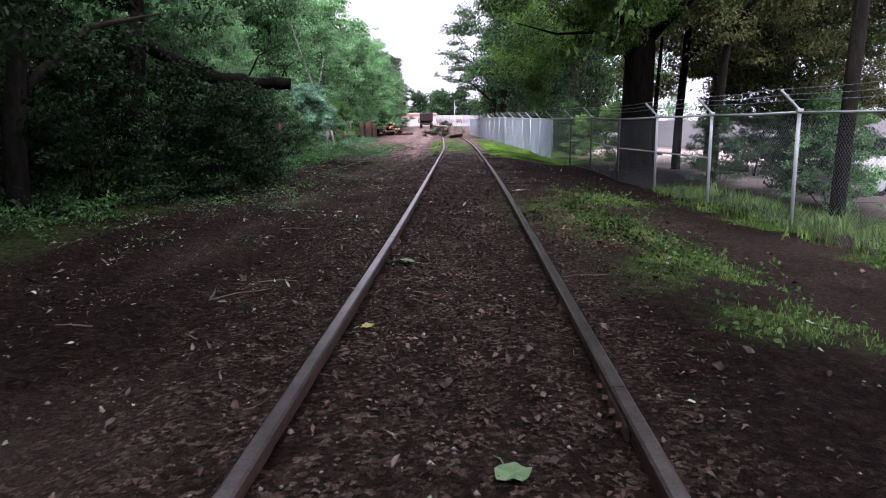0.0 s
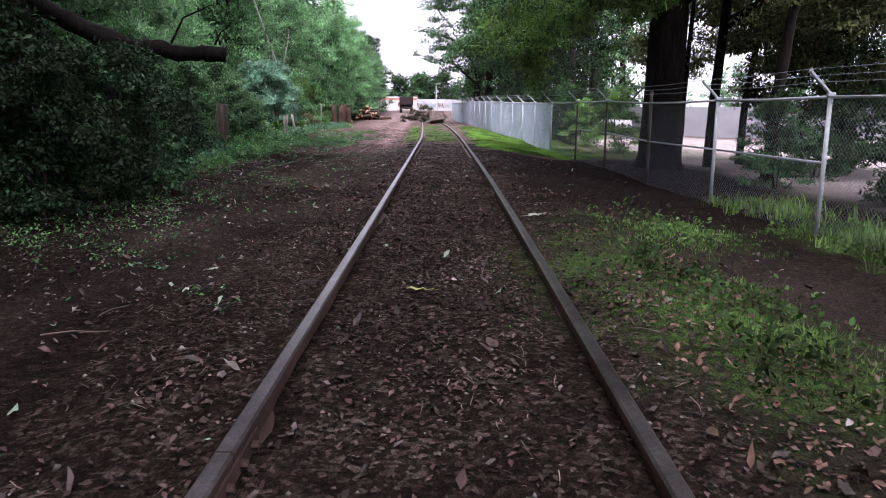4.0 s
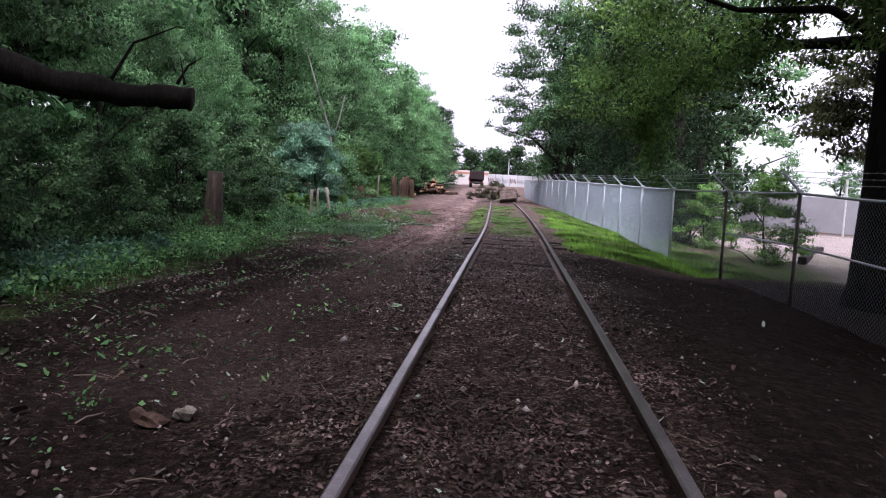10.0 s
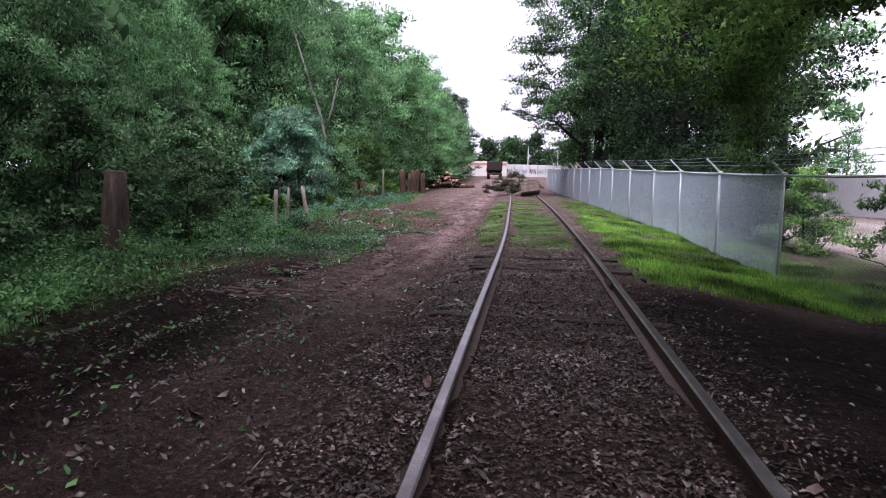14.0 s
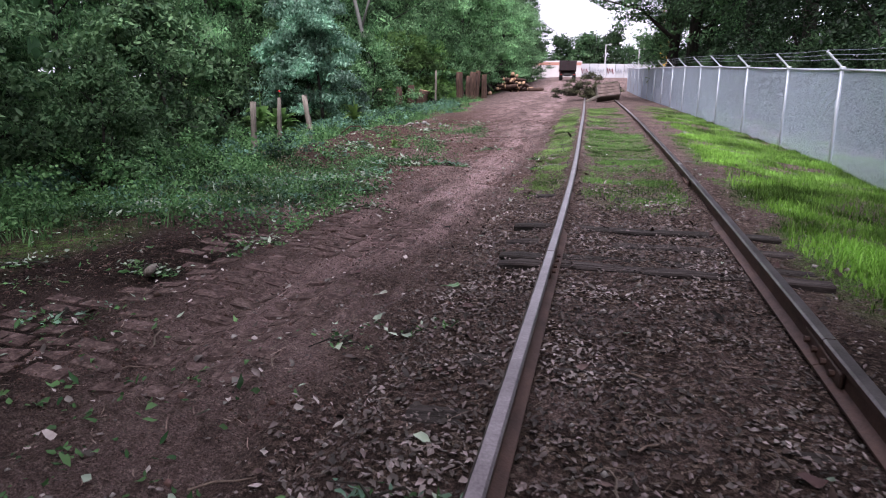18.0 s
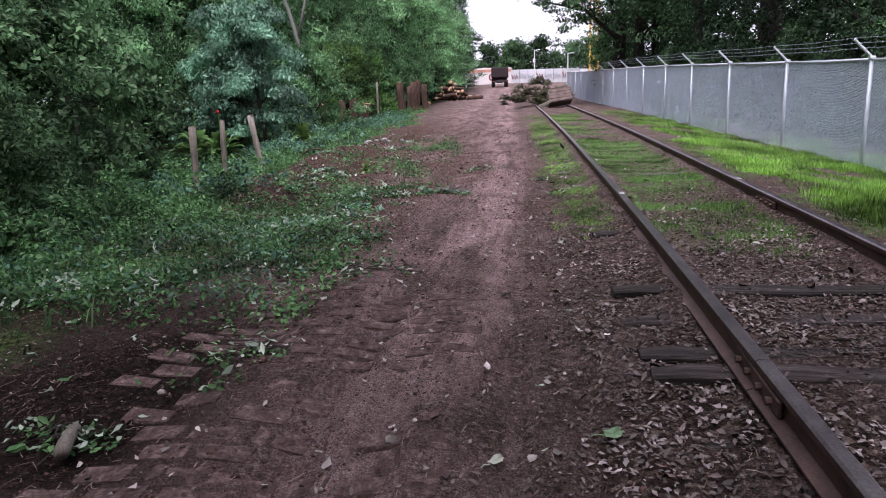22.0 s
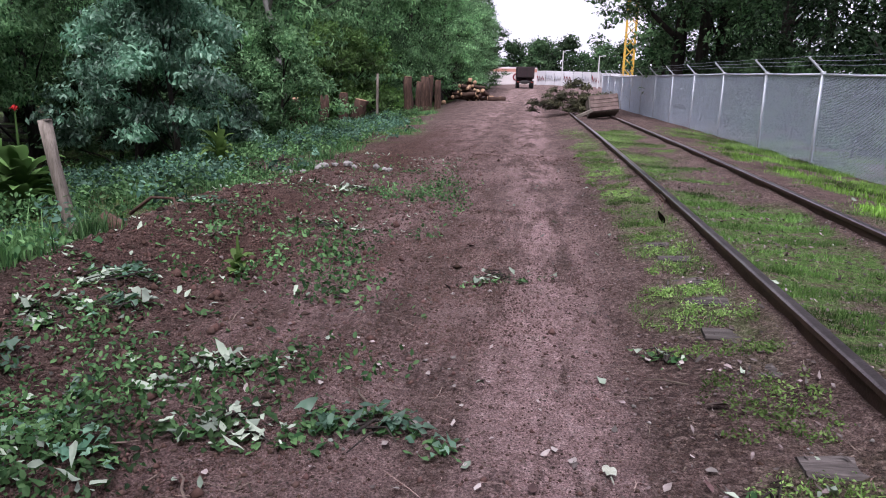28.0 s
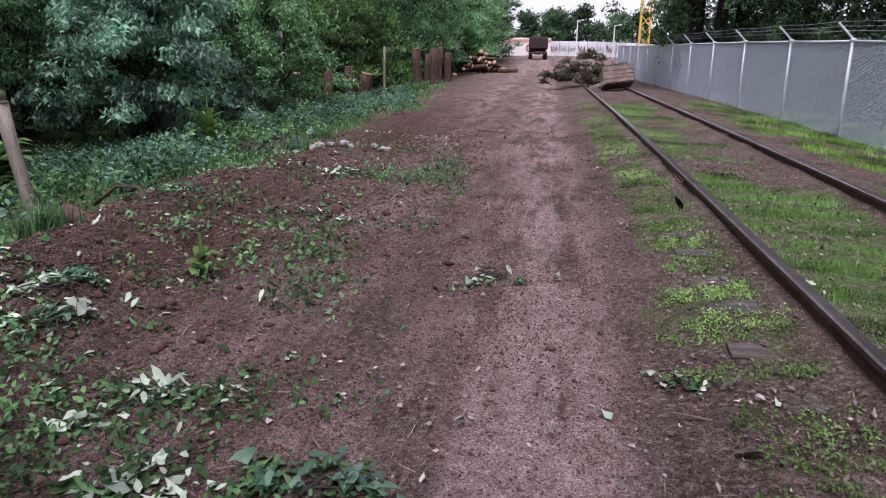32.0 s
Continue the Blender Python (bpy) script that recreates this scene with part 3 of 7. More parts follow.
def sleeper_mesh(seed, material):
    rnd = random.Random(seed)
    bm = bmesh.new()
    nx = 14
    rows = []
    for i in range(nx + 1):
        x = -1.22 + 2.44 * i / nx
        end = 0.03 * rnd.random() if i in (0, nx) else 0
        w, h = 0.082 + 0.016 * (rnd.random() - 0.5) - end, 0.014 * (rnd.random() - 0.7) - end
        rows.append([bm.verts.new((x + rnd.uniform(-0.02, 0.02), -w, -0.16)), bm.verts.new((x, -w, h - 0.012)), bm.verts.new((x, -w + 0.018, h)), bm.verts.new((x, -0.03, h - 0.004)), bm.verts.new((x, -0.02, h - 0.016 * rnd.random())), bm.verts.new((x, 0.0, h - 0.003)), bm.verts.new((x, w - 0.018, h)), bm.verts.new((x, w, h - 0.014)), bm.verts.new((x + rnd.uniform(-0.02, 0.02), w, -0.16))])
    for a, b in zip(rows, rows[1:]):
        for k in range(8):
            bm.faces.new((a[k], b[k], b[k + 1], a[k + 1]))
    bm.faces.new(rows[0])
    bm.faces.new(rows[-1][::-1])
    return bm_mesh("sleeper", bm, material)


SLEEPERS = [sleeper_mesh(s, M_SLEEPER) for s in range(5)]
GREY_SLEEPERS = [sleeper_mesh(s, M_GREYSLEEPER) for s in range(5)]
# where sleeper ends stand clear of the chips, and how far they are sunk
BARE = {26.3: 0.03, 26.98: 0.025, 28.2: 0.06, 28.84: 0.0, 29.15: 0.022, 29.68: 0.02, 30.23: 0.004, 32.07: 0.03, 34.86: 0.02, 35.79: 0.018, 36.24: 0.026, 37.37: 0.035, 38.4: 0.035, 39.5: 0.04}
rnd = random.Random(5)
SLEEPER_Y, y = [], 0.4
while y < 60:
    SLEEPER_Y.append(y)
    y += rnd.uniform(0.5, 0.62)
SLEEPER_Y = [y for y in SLEEPER_Y if all(abs(y - b) > 0.4 for b in BARE)] + list(BARE)
for y in SLEEPER_Y:
    sunk = BARE[y] if y in BARE else 0.06 if 26 < y < 36.5 else rnd.uniform(0.02, 0.036) if 36.5 <= y < 44 else 0.03 * (y < 24 and rnd.random() < 0.7) + 0.055 * (rnd.random() < 0.5) + rnd.uniform(0, 0.016)
    part("sleeper", (SLEEPERS if y < 33 else GREY_SLEEPERS)[rnd.randrange(5)], track, "", pose(float(rail_x(y)) + GAUGE / 2 + rnd.uniform(-0.05, 0.05), y, float(rail_z(y)) - 0.158 - sunk, 1.9, rnd.uniform(-0.6, 0.6), rnd.uniform(-1.8, 1.8)))


# ---- chain-link fence ----
fence = thing("chain_link_fence", "galvanised chain-link fence topped with barbed wire on slanted arms", "fence", pose(0, 0, 0))
HIGH = 1.83


def fence_base(y):
    x = float(fence_x(y))
    return Vector((x, y, float(ground(x, y, False)) - 0.02))


def post_mesh(r, h, material=M_GALV):
    bm = bmesh.new()
    tube(bm, [(0, 0, -0.3), (0, 0, h)], r, 10)
    bmesh.ops.create_uvsphere(bm, u_segments=10, v_segments=5, radius=r * 1.12, matrix=Matrix.Translation((0, 0, h)))
    return bm_mesh("post", bm, material, True)


def arm_mesh():
    bm = bmesh.new()
    box(bm, (0.035, 0.05, 0.42), pose(-0.15, 0, 0.15, 0, -45, 0), 0.006)
    box(bm, (0.1, 0.075, 0.05), pose(0, 0, 0.0), 0.01)
    for k in (0.16, 0.27, 0.38):
        box(bm, (0.02, 0.06, 0.02), pose(-0.73 * k, 0, 0.73 * k + 0.03, 0, -45, 0))
    return bm_mesh("barb_arm", bm, M_GALV)


POST, BROWN_POST, THICK_POST, ARM = post_mesh(0.03, HIGH), post_mesh(0.03, HIGH, M_OLDSTEEL), post_mesh(0.037, HIGH + 0.22, M_OLDSTEEL), arm_mesh()


def mesh_panel(a, b, r, step, material):
    """Woven wire between two posts: two families of slanted wires."""
    length = math.hypot(b.x - a.x, b.y - a.y)
    d = Vector((b.x - a.x, b.y - a.y, 0)) / length
    rise = (b.z - a.z) / length
    nrm = Vector((-d.y, d.x, 0))
    V, F = [], []
    for fam in (0, 1):
        s = -HIGH
        while s < length:
            lo, hi = max(0.0, -s), min(HIGH, length - s)
            if hi - lo > 0.02:
                ends = []
                for h in (lo, hi):
                    t = s + h
                    if fam:
                        t = length - t
                    ends.append(a + d * t + Vector((0, 0, rise * t + h + 0.02)) + nrm * (0.003 if fam else -0.003))
                w = (ends[1] - ends[0]).normalized()
                side = w.cross(nrm).normalized()
                base = len(V)
                for e in ends:
                    for k in range(3):
                        an = k * math.tau / 3
                        V.append(e + (side * math.cos(an) + nrm * math.sin(an)) * r)
                for k in range(3):
                    F.append((base + k, base + (k + 1) % 3, base + 3 + (k + 1) % 3, base + 3 + k))
            s += step
    return np_mesh("wire_mesh", np.array(V), np.array(F), material)


bases = [fence_base(y) for y in FENCE_Y]
for i, p0 in enumerate(bases):
    part("post", THICK_POST if i == 6 else BROWN_POST if i in (7, 8) else POST, fence, "", Matrix.Translation(p0))
    if i != 6:
        part("barb_arm", ARM, fence, "pale slanted barbed-wire arm", Matrix.Translation(p0 + Vector((0, 0, HIGH + 0.03))))
    if i + 1 < len(bases):
        p1 = bases[i + 1]
        bm = bmesh.new()
        tube(bm, [p0 + Vector((0, 0, HIGH)), (p0 + p1) / 2 + Vector((0, 0, HIGH - 0.015)), p1 + Vector((0, 0, HIGH))], 0.021, 8)
        part("top_rail", bm_mesh("top_rail", bm, M_GALV, True), fence)
        part("wire_mesh", mesh_panel(p0, p1, 0.0031, 0.042, M_WIRE) if i >= 9 else mesh_panel(p0, p1, 0.0015, 0.0707, M_DULLWIRE), fence)
        if i in (4, 5, 6, 7):
            bm = bmesh.new()
            h0, h1 = (0.98, 0.98)
            tube(bm, [p0 + Vector((0.03, 0, h0)), p1 + Vector((0.03, 0, h1))], 0.018, 6)
            part("brace_rail", bm_mesh("brace_rail", bm, M_GALV, True), fence)
for k, off in enumerate((0.16, 0.27, 0.38)):
    bm = bmesh.new()
    pts = []
    for p0, p1 in zip(bases, bases[1:]):
        for f in (0, 0.5):
            q = p0.lerp(p1, f)
            pts.append(q + Vector((-0.73 * off, 0, HIGH + 0.07 + 0.73 * off - (0.02 if f else 0))))
    tube(bm, pts, 0.0035, 4, False)
    for a, b in zip(pts, pts[1:]):
        for j in range(9):
            q = a.lerp(b, (j + 0.5) / 9)
            box(bm, (0.004, 0.004, 0.05), pose(q.x, q.y, q.z, 40 * (-1) ** j, 35, 0))
    part("barbed_wire", bm_mesh("barbed_wire", bm, M_DULLWIRE), fence, "thin barbed wire strand")


# ---- trees and shrubs ----
def ovals(a, b, side, up):
    """Pointed oval leaves from stalk a to tip b, folded along the midrib."""
    p, q = a + (b - a) * 0.28, a + (b - a) * 0.68
    V = np.stack([a, p - side * 0.9 + up, q - side * 0.8 + up * 0.8, b, q + side * 0.8 + up * 0.8, p + side * 0.9 + up], 1).reshape(-1, 3)
    k = np.arange(len(a))[:, None] * 6
    return V, np.concatenate([k + [0, 1, 2], k + [0, 2, 3], k + [0, 3, 4], k + [0, 4, 5]], 1).reshape(-1, 3)


def curled(rng, a, b, side, up):
    """Limp leaves from stalk a to tip b: folded along the midrib, twisted, with a curling tip."""
    n = len(a)
    k1, k2, k3 = (rng.uniform(lo, hi, n)[:, None] for lo, hi in ((0.2, 1.6), (-0.9, 1.2), (-0.4, 2.6)))
    bend = side * rng.normal(0, 0.35, n)[:, None]
    m1, m2 = a + (b - a) * 0.3 + bend * 0.5, a + (b - a) * 0.68 + bend
    w1, w2 = rng.uniform(0.7, 1.1, (2, n, 1))
    V = np.stack([a, m1 - side * w1 + up * k1, m1, m1 + side * w2 + up * (k1 * 0.5 + k2), m2 - side * w2 * 0.8 + up * k2, m2 + up * 0.3, m2 + side * w1 * 0.8 + up * k1, b + bend + up * k3], 1).reshape(-1, 3)
    k = np.arange(n)[:, None] * 8
    return V, np.concatenate([k + t for t in ([0, 1, 2], [0, 2, 3], [1, 4, 5], [1, 5, 2], [2, 5, 6], [2, 6, 3], [4, 7, 5], [5, 7, 6])], 1).reshape(-1, 3)


def leaf_cloud(rng, centres, size, count, squash=0.75, droop=0.25, narrow=0.5, oval=False):
    """Leaves, two folded triangles pairs each, gathered in clumps (x, y, z, radius)."""
    c = np.asarray(centres, float)
    w = c[:, 3] ** 2
    pick = rng.choice(len(c), count, p=w / w.sum())
    d = rng.normal(size=(count, 3))
    d /= np.linalg.norm(d, axis=1)[:, None]
    d[:, 2] = np.where(d[:, 2] < 0, d[:, 2] * 0.4, d[:, 2])
    rad = c[pick, 3] * rng.uniform(0.25, 1.0, count) ** 0.5 * (1 + 0.25 * rng.normal(size=count))
    pos = c[pick, :3] + d * rad[:, None] * [1, 1, squash]
    ax = rng.normal(size=(count, 3)) + d * 0.6
    ax[:, 2] -= droop * 2
    ax /= np.linalg.norm(ax, axis=1)[:, None]
    nn = rng.normal(size=(count, 3)) * 0.4 + d * 0.7 + [0, 0, 0.8]
    sd = np.cross(ax, nn)
    sd /= np.linalg.norm(sd, axis=1)[:, None] + 1e-9
    up = np.cross(sd, ax)
    s = size * rng.uniform(0.6, 1.35, count)[:, None]
    a, b = pos - ax * s * 0.5, pos + ax * s * 0.5
    m1 = pos + sd * s * narrow * 0.5 + up * s * 0.1 - ax * s * 0.08
    m2 = pos - sd * s * narrow * 0.5 + up * s * 0.1 - ax * s * 0.08
    if oval:
        return ovals(a, b, sd * s * narrow * 0.5, up * s * 0.12)
    V = np.stack([a, m1, b, m2], 1).reshape(-1, 3)
    k = np.arange(count)[:, None] * 4
    return V, np.concatenate([k + [0, 1, 2], k + [0, 2, 3]], 1).reshape(-1, 3)


def tree_meshes(seed, height, radius, clear, leaf, count, material, trunk_r=0.22, bark=None, clumps=26, lean=0.0, oval=False, narrow=0.5, droop=0.25, puff=1.0):
    """Trunk, limbs and crown of a tree that stands at the origin. Returns trunk, limbs and crown meshes."""
    rng = np.random.default_rng(seed)
    rnd = random.Random(seed)
    bm = bmesh.new()
    n = 7
    pts, rad = [], []
    for i in range(n + 1):
        f = i / n
        pts.append((lean * f * f * height + 0.12 * math.sin(seed + f * 4), 0.12 * math.cos(seed * 2 + f * 3.3), -0.3 + (height * 0.86 + 0.3) * f))
        rad.append(trunk_r * (1 - 0.8 * f) * (1.35 if i == 0 else 1))
    tube(bm, pts, rad, 10)
    trunk = bm_mesh("trunk", bm, bark or M_BARK, True)
    cl = []
    limbs = []
    boughs = 15
    for i in range(boughs):
        f = (i + rnd.uniform(0.1, 0.9)) / boughs
        z = clear + (height - clear) * f
        prof = radius * (0.6 + 0.4 * math.sin(math.pi * min(1, 0.2 + f * 0.9))) * (1 - 0.5 * f**3) * rnd.uniform(0.75, 1.12)
        a = i * 2.4 + rnd.uniform(-0.5, 0.5)
        mid = lean * (z / height) ** 2 * height
        for k in range(clumps // boughs):
            t = rnd.uniform(0.3, 1.0)
            b = a + rnd.gauss(0, 0.4)
            cl.append((mid + prof * t * math.cos(b), prof * t * math.sin(b), z + rnd.gauss(0, 0.075) * (height - clear) - 0.14 * prof * t * t, radius * puff * rnd.uniform(0.1, 0.2) * (1.2 - 0.35 * t)))
        if i % 2 == 0:
            z0 = max(clear * 0.5, z - prof * 0.6)
            p0 = Vector(pts[min(n, int(z0 / (height * 0.86) * n))])
            p2 = Vector((mid + prof * 0.9 * math.cos(a), prof * 0.9 * math.sin(a), z - 0.1 * prof))
            p1 = p0.lerp(p2, 0.5) + Vector((0, 0, prof * 0.14))
            k = max(0.02, trunk_r * 0.32 * (1 - f * 0.6))
            bm = bmesh.new()
            tube(bm, [p0, p1, p2], [k, k * 0.6, k * 0.2], 6)
            limbs.append(bm_mesh("limb", bm, bark or M_BARK, True))
    V, F = leaf_cloud(rng, cl, leaf, count, droop=droop, narrow=narrow, oval=oval)
    return trunk, limbs, np_mesh("crown", V, F, material)


def tree(kind, x, y, turn, size, label, name="tree", group="trees beside the track", sink=0.0):
    tr, li, cr = kind
    ob = thing(name, label, "tree" if name == "tree" else "shrub", pose(x, y, float(ground(x, y, False)) - sink, 0, 0, turn) @ Matrix.Diagonal((size, size, size, 1)), group=group)
    part("trunk", tr, ob)
    for me in li:
        part("limb", me, ob)
    part("crown", cr, ob)
    return ob


T_DARK = tree_meshes(1, 11, 3.8, 0.9, 0.19, 16000, L_DARK, 0.26, clumps=90, puff=1.3)
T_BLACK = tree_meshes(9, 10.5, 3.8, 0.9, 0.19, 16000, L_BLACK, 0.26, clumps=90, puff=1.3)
T_MID = tree_meshes(2, 11, 3.8, 1.7, 0.19, 19000, L_MID, 0.24, clumps=90, narrow=0.34, droop=0.5, puff=1.3)
T_TALL = tree_meshes(3, 15, 4.4, 3.0, 0.25, 13000, L_MID, 0.3, clumps=165, puff=1.35)
T_PINE = tree_meshes(4, 14, 3.4, 2.6, 0.16, 18000, L_BLACK, 0.28, clumps=165, puff=1.8)
B_DARK = tree_meshes(6, 11, 3.8, 0.8, 0.34, 4500, L_DARK, 0.26, clumps=75, puff=1.5)
B_MID = tree_meshes(7, 11, 3.8, 0.7, 0.34, 4500, L_MID, 0.24, clumps=75, puff=1.5)
B_TALL = tree_meshes(8, 15, 4.4, 3.0, 0.4, 5000, L_MID, 0.3, clumps=75, puff=1.5)
T_FINE = tree_meshes(5, 9, 3.0, 1.3, 0.15, 19000, L_MID, 0.16, clumps=90, narrow=0.32, droop=0.6, puff=1.4)
S_DARK = tree_meshes(11, 2.9, 1.7, 0.2, 0.115, 8000, L_DARK, 0.05, clumps=60, puff=1.35)
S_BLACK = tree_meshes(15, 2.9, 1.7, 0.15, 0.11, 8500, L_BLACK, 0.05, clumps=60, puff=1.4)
S_MID = tree_meshes(12, 2.8, 1.6, 0.15, 0.11, 8500, L_MID, 0.05, clumps=60, narrow=0.4, puff=1.35)
S_BRIGHT = tree_meshes(13, 2.6, 1.5, 0.15, 0.11, 8000, L_BRIGHT, 0.04, clumps=60, narrow=0.4, puff=1.35)
S_SILVER = tree_meshes(14, 4.6, 1.85, 0.7, 0.135, 17000, L_SILVER, 0.08, clumps=90, narrow=0.42, droop=0.6, puff=1.3)
G_TREE = "dark green broadleaf tree in the wood beside the track"
G_FENCE = "tall dark tree standing behind the chain-link fence"
rnd = random.Random(31)
# wood on the road side: front rank, middle rank, back rank
# ranks before y 0 are unseen, added to block light from behind
for y in np.arange(-16, 124, 3.2):
    y = float(y) + rnd.uniform(-0.9, 0.9)
    front = float(np.interp(y, [-10, 12, 18, 28, 36, 42, 47, 56, 70, 90, 120], [-9.2, -8.8, -11.2, -11.8, -12.0, -13.6, -14.6, -14.8, -14.2, -10.4, -12]))
    # darkest-leaved kinds stand in for the deep shade near the start
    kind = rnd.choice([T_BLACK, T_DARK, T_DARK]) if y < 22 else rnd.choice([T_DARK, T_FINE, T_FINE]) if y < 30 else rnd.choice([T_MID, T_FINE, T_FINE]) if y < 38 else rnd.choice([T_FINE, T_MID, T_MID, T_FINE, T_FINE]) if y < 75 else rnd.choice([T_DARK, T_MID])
    tree(kind, front - 1.2 + rnd.uniform(-0.6, 0.6), y, rnd.uniform(0, 360), rnd.uniform(0.75, 0.98) if y < 50 else rnd.uniform(1.1, 1.4) if y < 76 else rnd.uniform(0.85, 1.1), G_TREE)
    tree(rnd.choice([B_DARK, B_TALL, B_MID]), front - 5 + rnd.uniform(-1.2, 1.2), y + 1.5, rnd.uniform(0, 360), rnd.uniform(0.95, 1.2), G_TREE)
    if rnd.random() < 0.6 and y > 0:
        tree(rnd.choice([B_DARK, B_TALL]), front - 11 + rnd.uniform(-2, 2), y, rnd.uniform(0, 360), rnd.uniform(1.0, 1.3), G_TREE)
# trees beyond the fence; those at negative y are unseen, added to block light
for x, y, kind, s in ((11.5, 25.5, T_DARK, 0.75), (13.8, 29.0, T_DARK, 0.8), (9.8, -2, B_DARK, 1.1), (10.5, -9, B_DARK, 1.1), (6.5, -14, B_DARK, 1.1), (0.5, -17, B_DARK, 1.15), (-5, -15, B_DARK, 1.1), (7.0, 45, T_PINE, 1.05), (5.6, 49.5, T_PINE, 1.0), (6.6, 54.5, T_PINE, 1.1), (5.2, 59.5, T_PINE, 1.05), (3.2, 63.5, T_TALL, 0.95), (4.6, 66, T_TALL, 0.9), (5.6, 71, T_PINE, 1.0), (3.6, 77, T_PINE, 0.95), (9.5, 52, B_DARK, 1.1), (10.5, 59, B_DARK, 1.1), (9.5, 67, B_DARK, 1.1), (8.5, 78, B_TALL, 1.1), (14, 62, B_TALL, 1.1)):
    tree(kind, x, y, rnd.uniform(0, 360), s, G_FENCE, group="trees behind the fence")


def clump_tree(name, label, trunk_pts, trunk_rad, limbs, clumps, leaf, count, material, seed, bark=None, group="trees beside the track"):
    """A large tree given by its trunk, its limbs and the places of its leaf masses."""
    ob = thing(name, label, "tree", pose(*trunk_pts[0]), group=group)
    inv = pose(*trunk_pts[0]).inverted()
    bm = bmesh.new()
    tube(bm, [inv @ Vector(p) for p in trunk_pts], trunk_rad, 14)
    part("trunk", bm_mesh("trunk", bm, bark or M_BARK, True), ob)
    knots = random.Random(seed)
    for pts, rad in limbs:
        bm = bmesh.new()
        line, girth = [], []
        for i in range(len(pts) - 1):
            for f in (0, 0.25, 0.5, 0.75):
                r = rad[i] * (1 - f) + rad[i + 1] * f
                line.append(Vector(pts[i]).lerp(Vector(pts[i + 1]), f) + Vector((knots.uniform(-1, 1), knots.uniform(-1, 1), knots.uniform(-1, 1))) * r * 0.12)
                girth.append(r * knots.uniform(0.88, 1.14))
        tube(bm, [inv @ p for p in line + [Vector(pts[-1])]], girth + [rad[-1]], 9)
        part("limb", bm_mesh("limb", bm, bark or M_BARK, True), ob)
    V, F = leaf_cloud(np.random.default_rng(seed), [(*(inv @ Vector(c[:3])), c[3]) for c in clumps], leaf, count, 0.8, 0.35)
    part("crown", np_mesh("crown", V, F, material), ob)
    return ob


# the thick tree behind the fence whose boughs reach over the track
rnd = random.Random(7)
boughs = [([(5.9, 24.6, 4.2), (4.6, 22.5, 5.6), (2.6, 19.5, 6.6), (0.4, 16.5, 7.4)], [0.17, 0.11, 0.07, 0.02]),
          ([(6.0, 24.6, 4.6), (5.0, 27.5, 5.2), (3.7, 29.8, 4.9), (2.9, 31.6, 4.0)], [0.14, 0.09, 0.05, 0.015]),
          ([(5.8, 24.5, 5.2), (3.4, 25.4, 6.8), (1.4, 26.2, 7.6)], [0.15, 0.09, 0.02]),
          ([(6.1, 24.6, 4.6), (7.8, 22.0, 6.6), (8.6, 18.0, 8.0)], [0.18, 0.11, 0.04]),
          ([(6.0, 24.6, 5.5), (7.5, 27.5, 7.5), (8.5, 31.0, 9.0)], [0.18, 0.11, 0.04]),
          ([(5.6, 24.4, 3.7), (4.9, 23.0, 4.4), (3.6, 21.0, 4.5)], [0.07, 0.045, 0.01]),
          ([(5.7, 24.4, 4.4), (4.4, 24.0, 4.9), (3.0, 23.8, 4.8), (1.6, 23.4, 5.1)], [0.09, 0.06, 0.04, 0.012]),
          ([(3.7, 29.8, 4.9), (2.9, 30.0, 5.3), (2.0, 30.4, 5.4)], [0.05, 0.035, 0.01]),
          ([(2.6, 19.5, 6.6), (1.6, 20.2, 6.5), (0.6, 20.6, 6.9)], [0.06, 0.04, 0.012])]
masses = []
for k in range(46):
    masses.append((rnd.uniform(3.6, 9.5), rnd.uniform(16, 29), rnd.uniform(5.2, 13), rnd.uniform(0.8, 1.4)))
for k in range(12):
    masses.append((rnd.uniform(8, 14), rnd.uniform(20, 26), rnd.uniform(3.5, 8.5), rnd.uniform(0.6, 1.1)))
for k in range(30):
    masses.append((rnd.uniform(1.2, 5.5), rnd.uniform(14, 26), rnd.uniform(5.2, 8.2), rnd.uniform(0.7, 1.2)))
for k in range(16):
    masses.append((rnd.uniform(1.4, 4.8), rnd.uniform(27, 33), rnd.uniform(4.2, 7.5), rnd.uniform(0.6, 1.0)))
for k in range(12):
    f = k / 11
    masses.append((3.3 + rnd.uniform(-0.35, 0.5) * (0.3 + f), 31.0 + rnd.uniform(-0.6, 0.6), 2.45 + 2.2 * f, 0.3 + 0.42 * f))
# high leaf masses out of view, added to shade the track below
for k in range(44):
    masses.append((rnd.uniform(-2.5, 4.5), rnd.uniform(6, 24), rnd.uniform(7.0, 10.5), rnd.uniform(0.8, 1.4)))
for k in range(20):
    f = k / 19
    masses.append((4.2 - 1.4 * f + rnd.uniform(-0.5, 0.5), 26.5 + 5.5 * f, 4.9 - 0.9 * f + rnd.uniform(-0.55, 0.7), rnd.uniform(0.45, 0.75)))
for k in range(7):
    masses.append((rnd.uniform(3.4, 5.0), rnd.uniform(19.5, 23.0), rnd.uniform(4.2, 5.2), rnd.uniform(0.35, 0.6)))
for k in range(16):
    masses.append((rnd.uniform(3.2, 5.6), rnd.uniform(20.5, 27.0), rnd.uniform(3.6, 5.2), rnd.uniform(0.35, 0.6)))
for k in range(26):
    masses.append((rnd.uniform(4.0, 7.0), rnd.uniform(20.5, 28.0), rnd.uniform(4.4, 7.8), rnd.uniform(0.4, 0.75)))
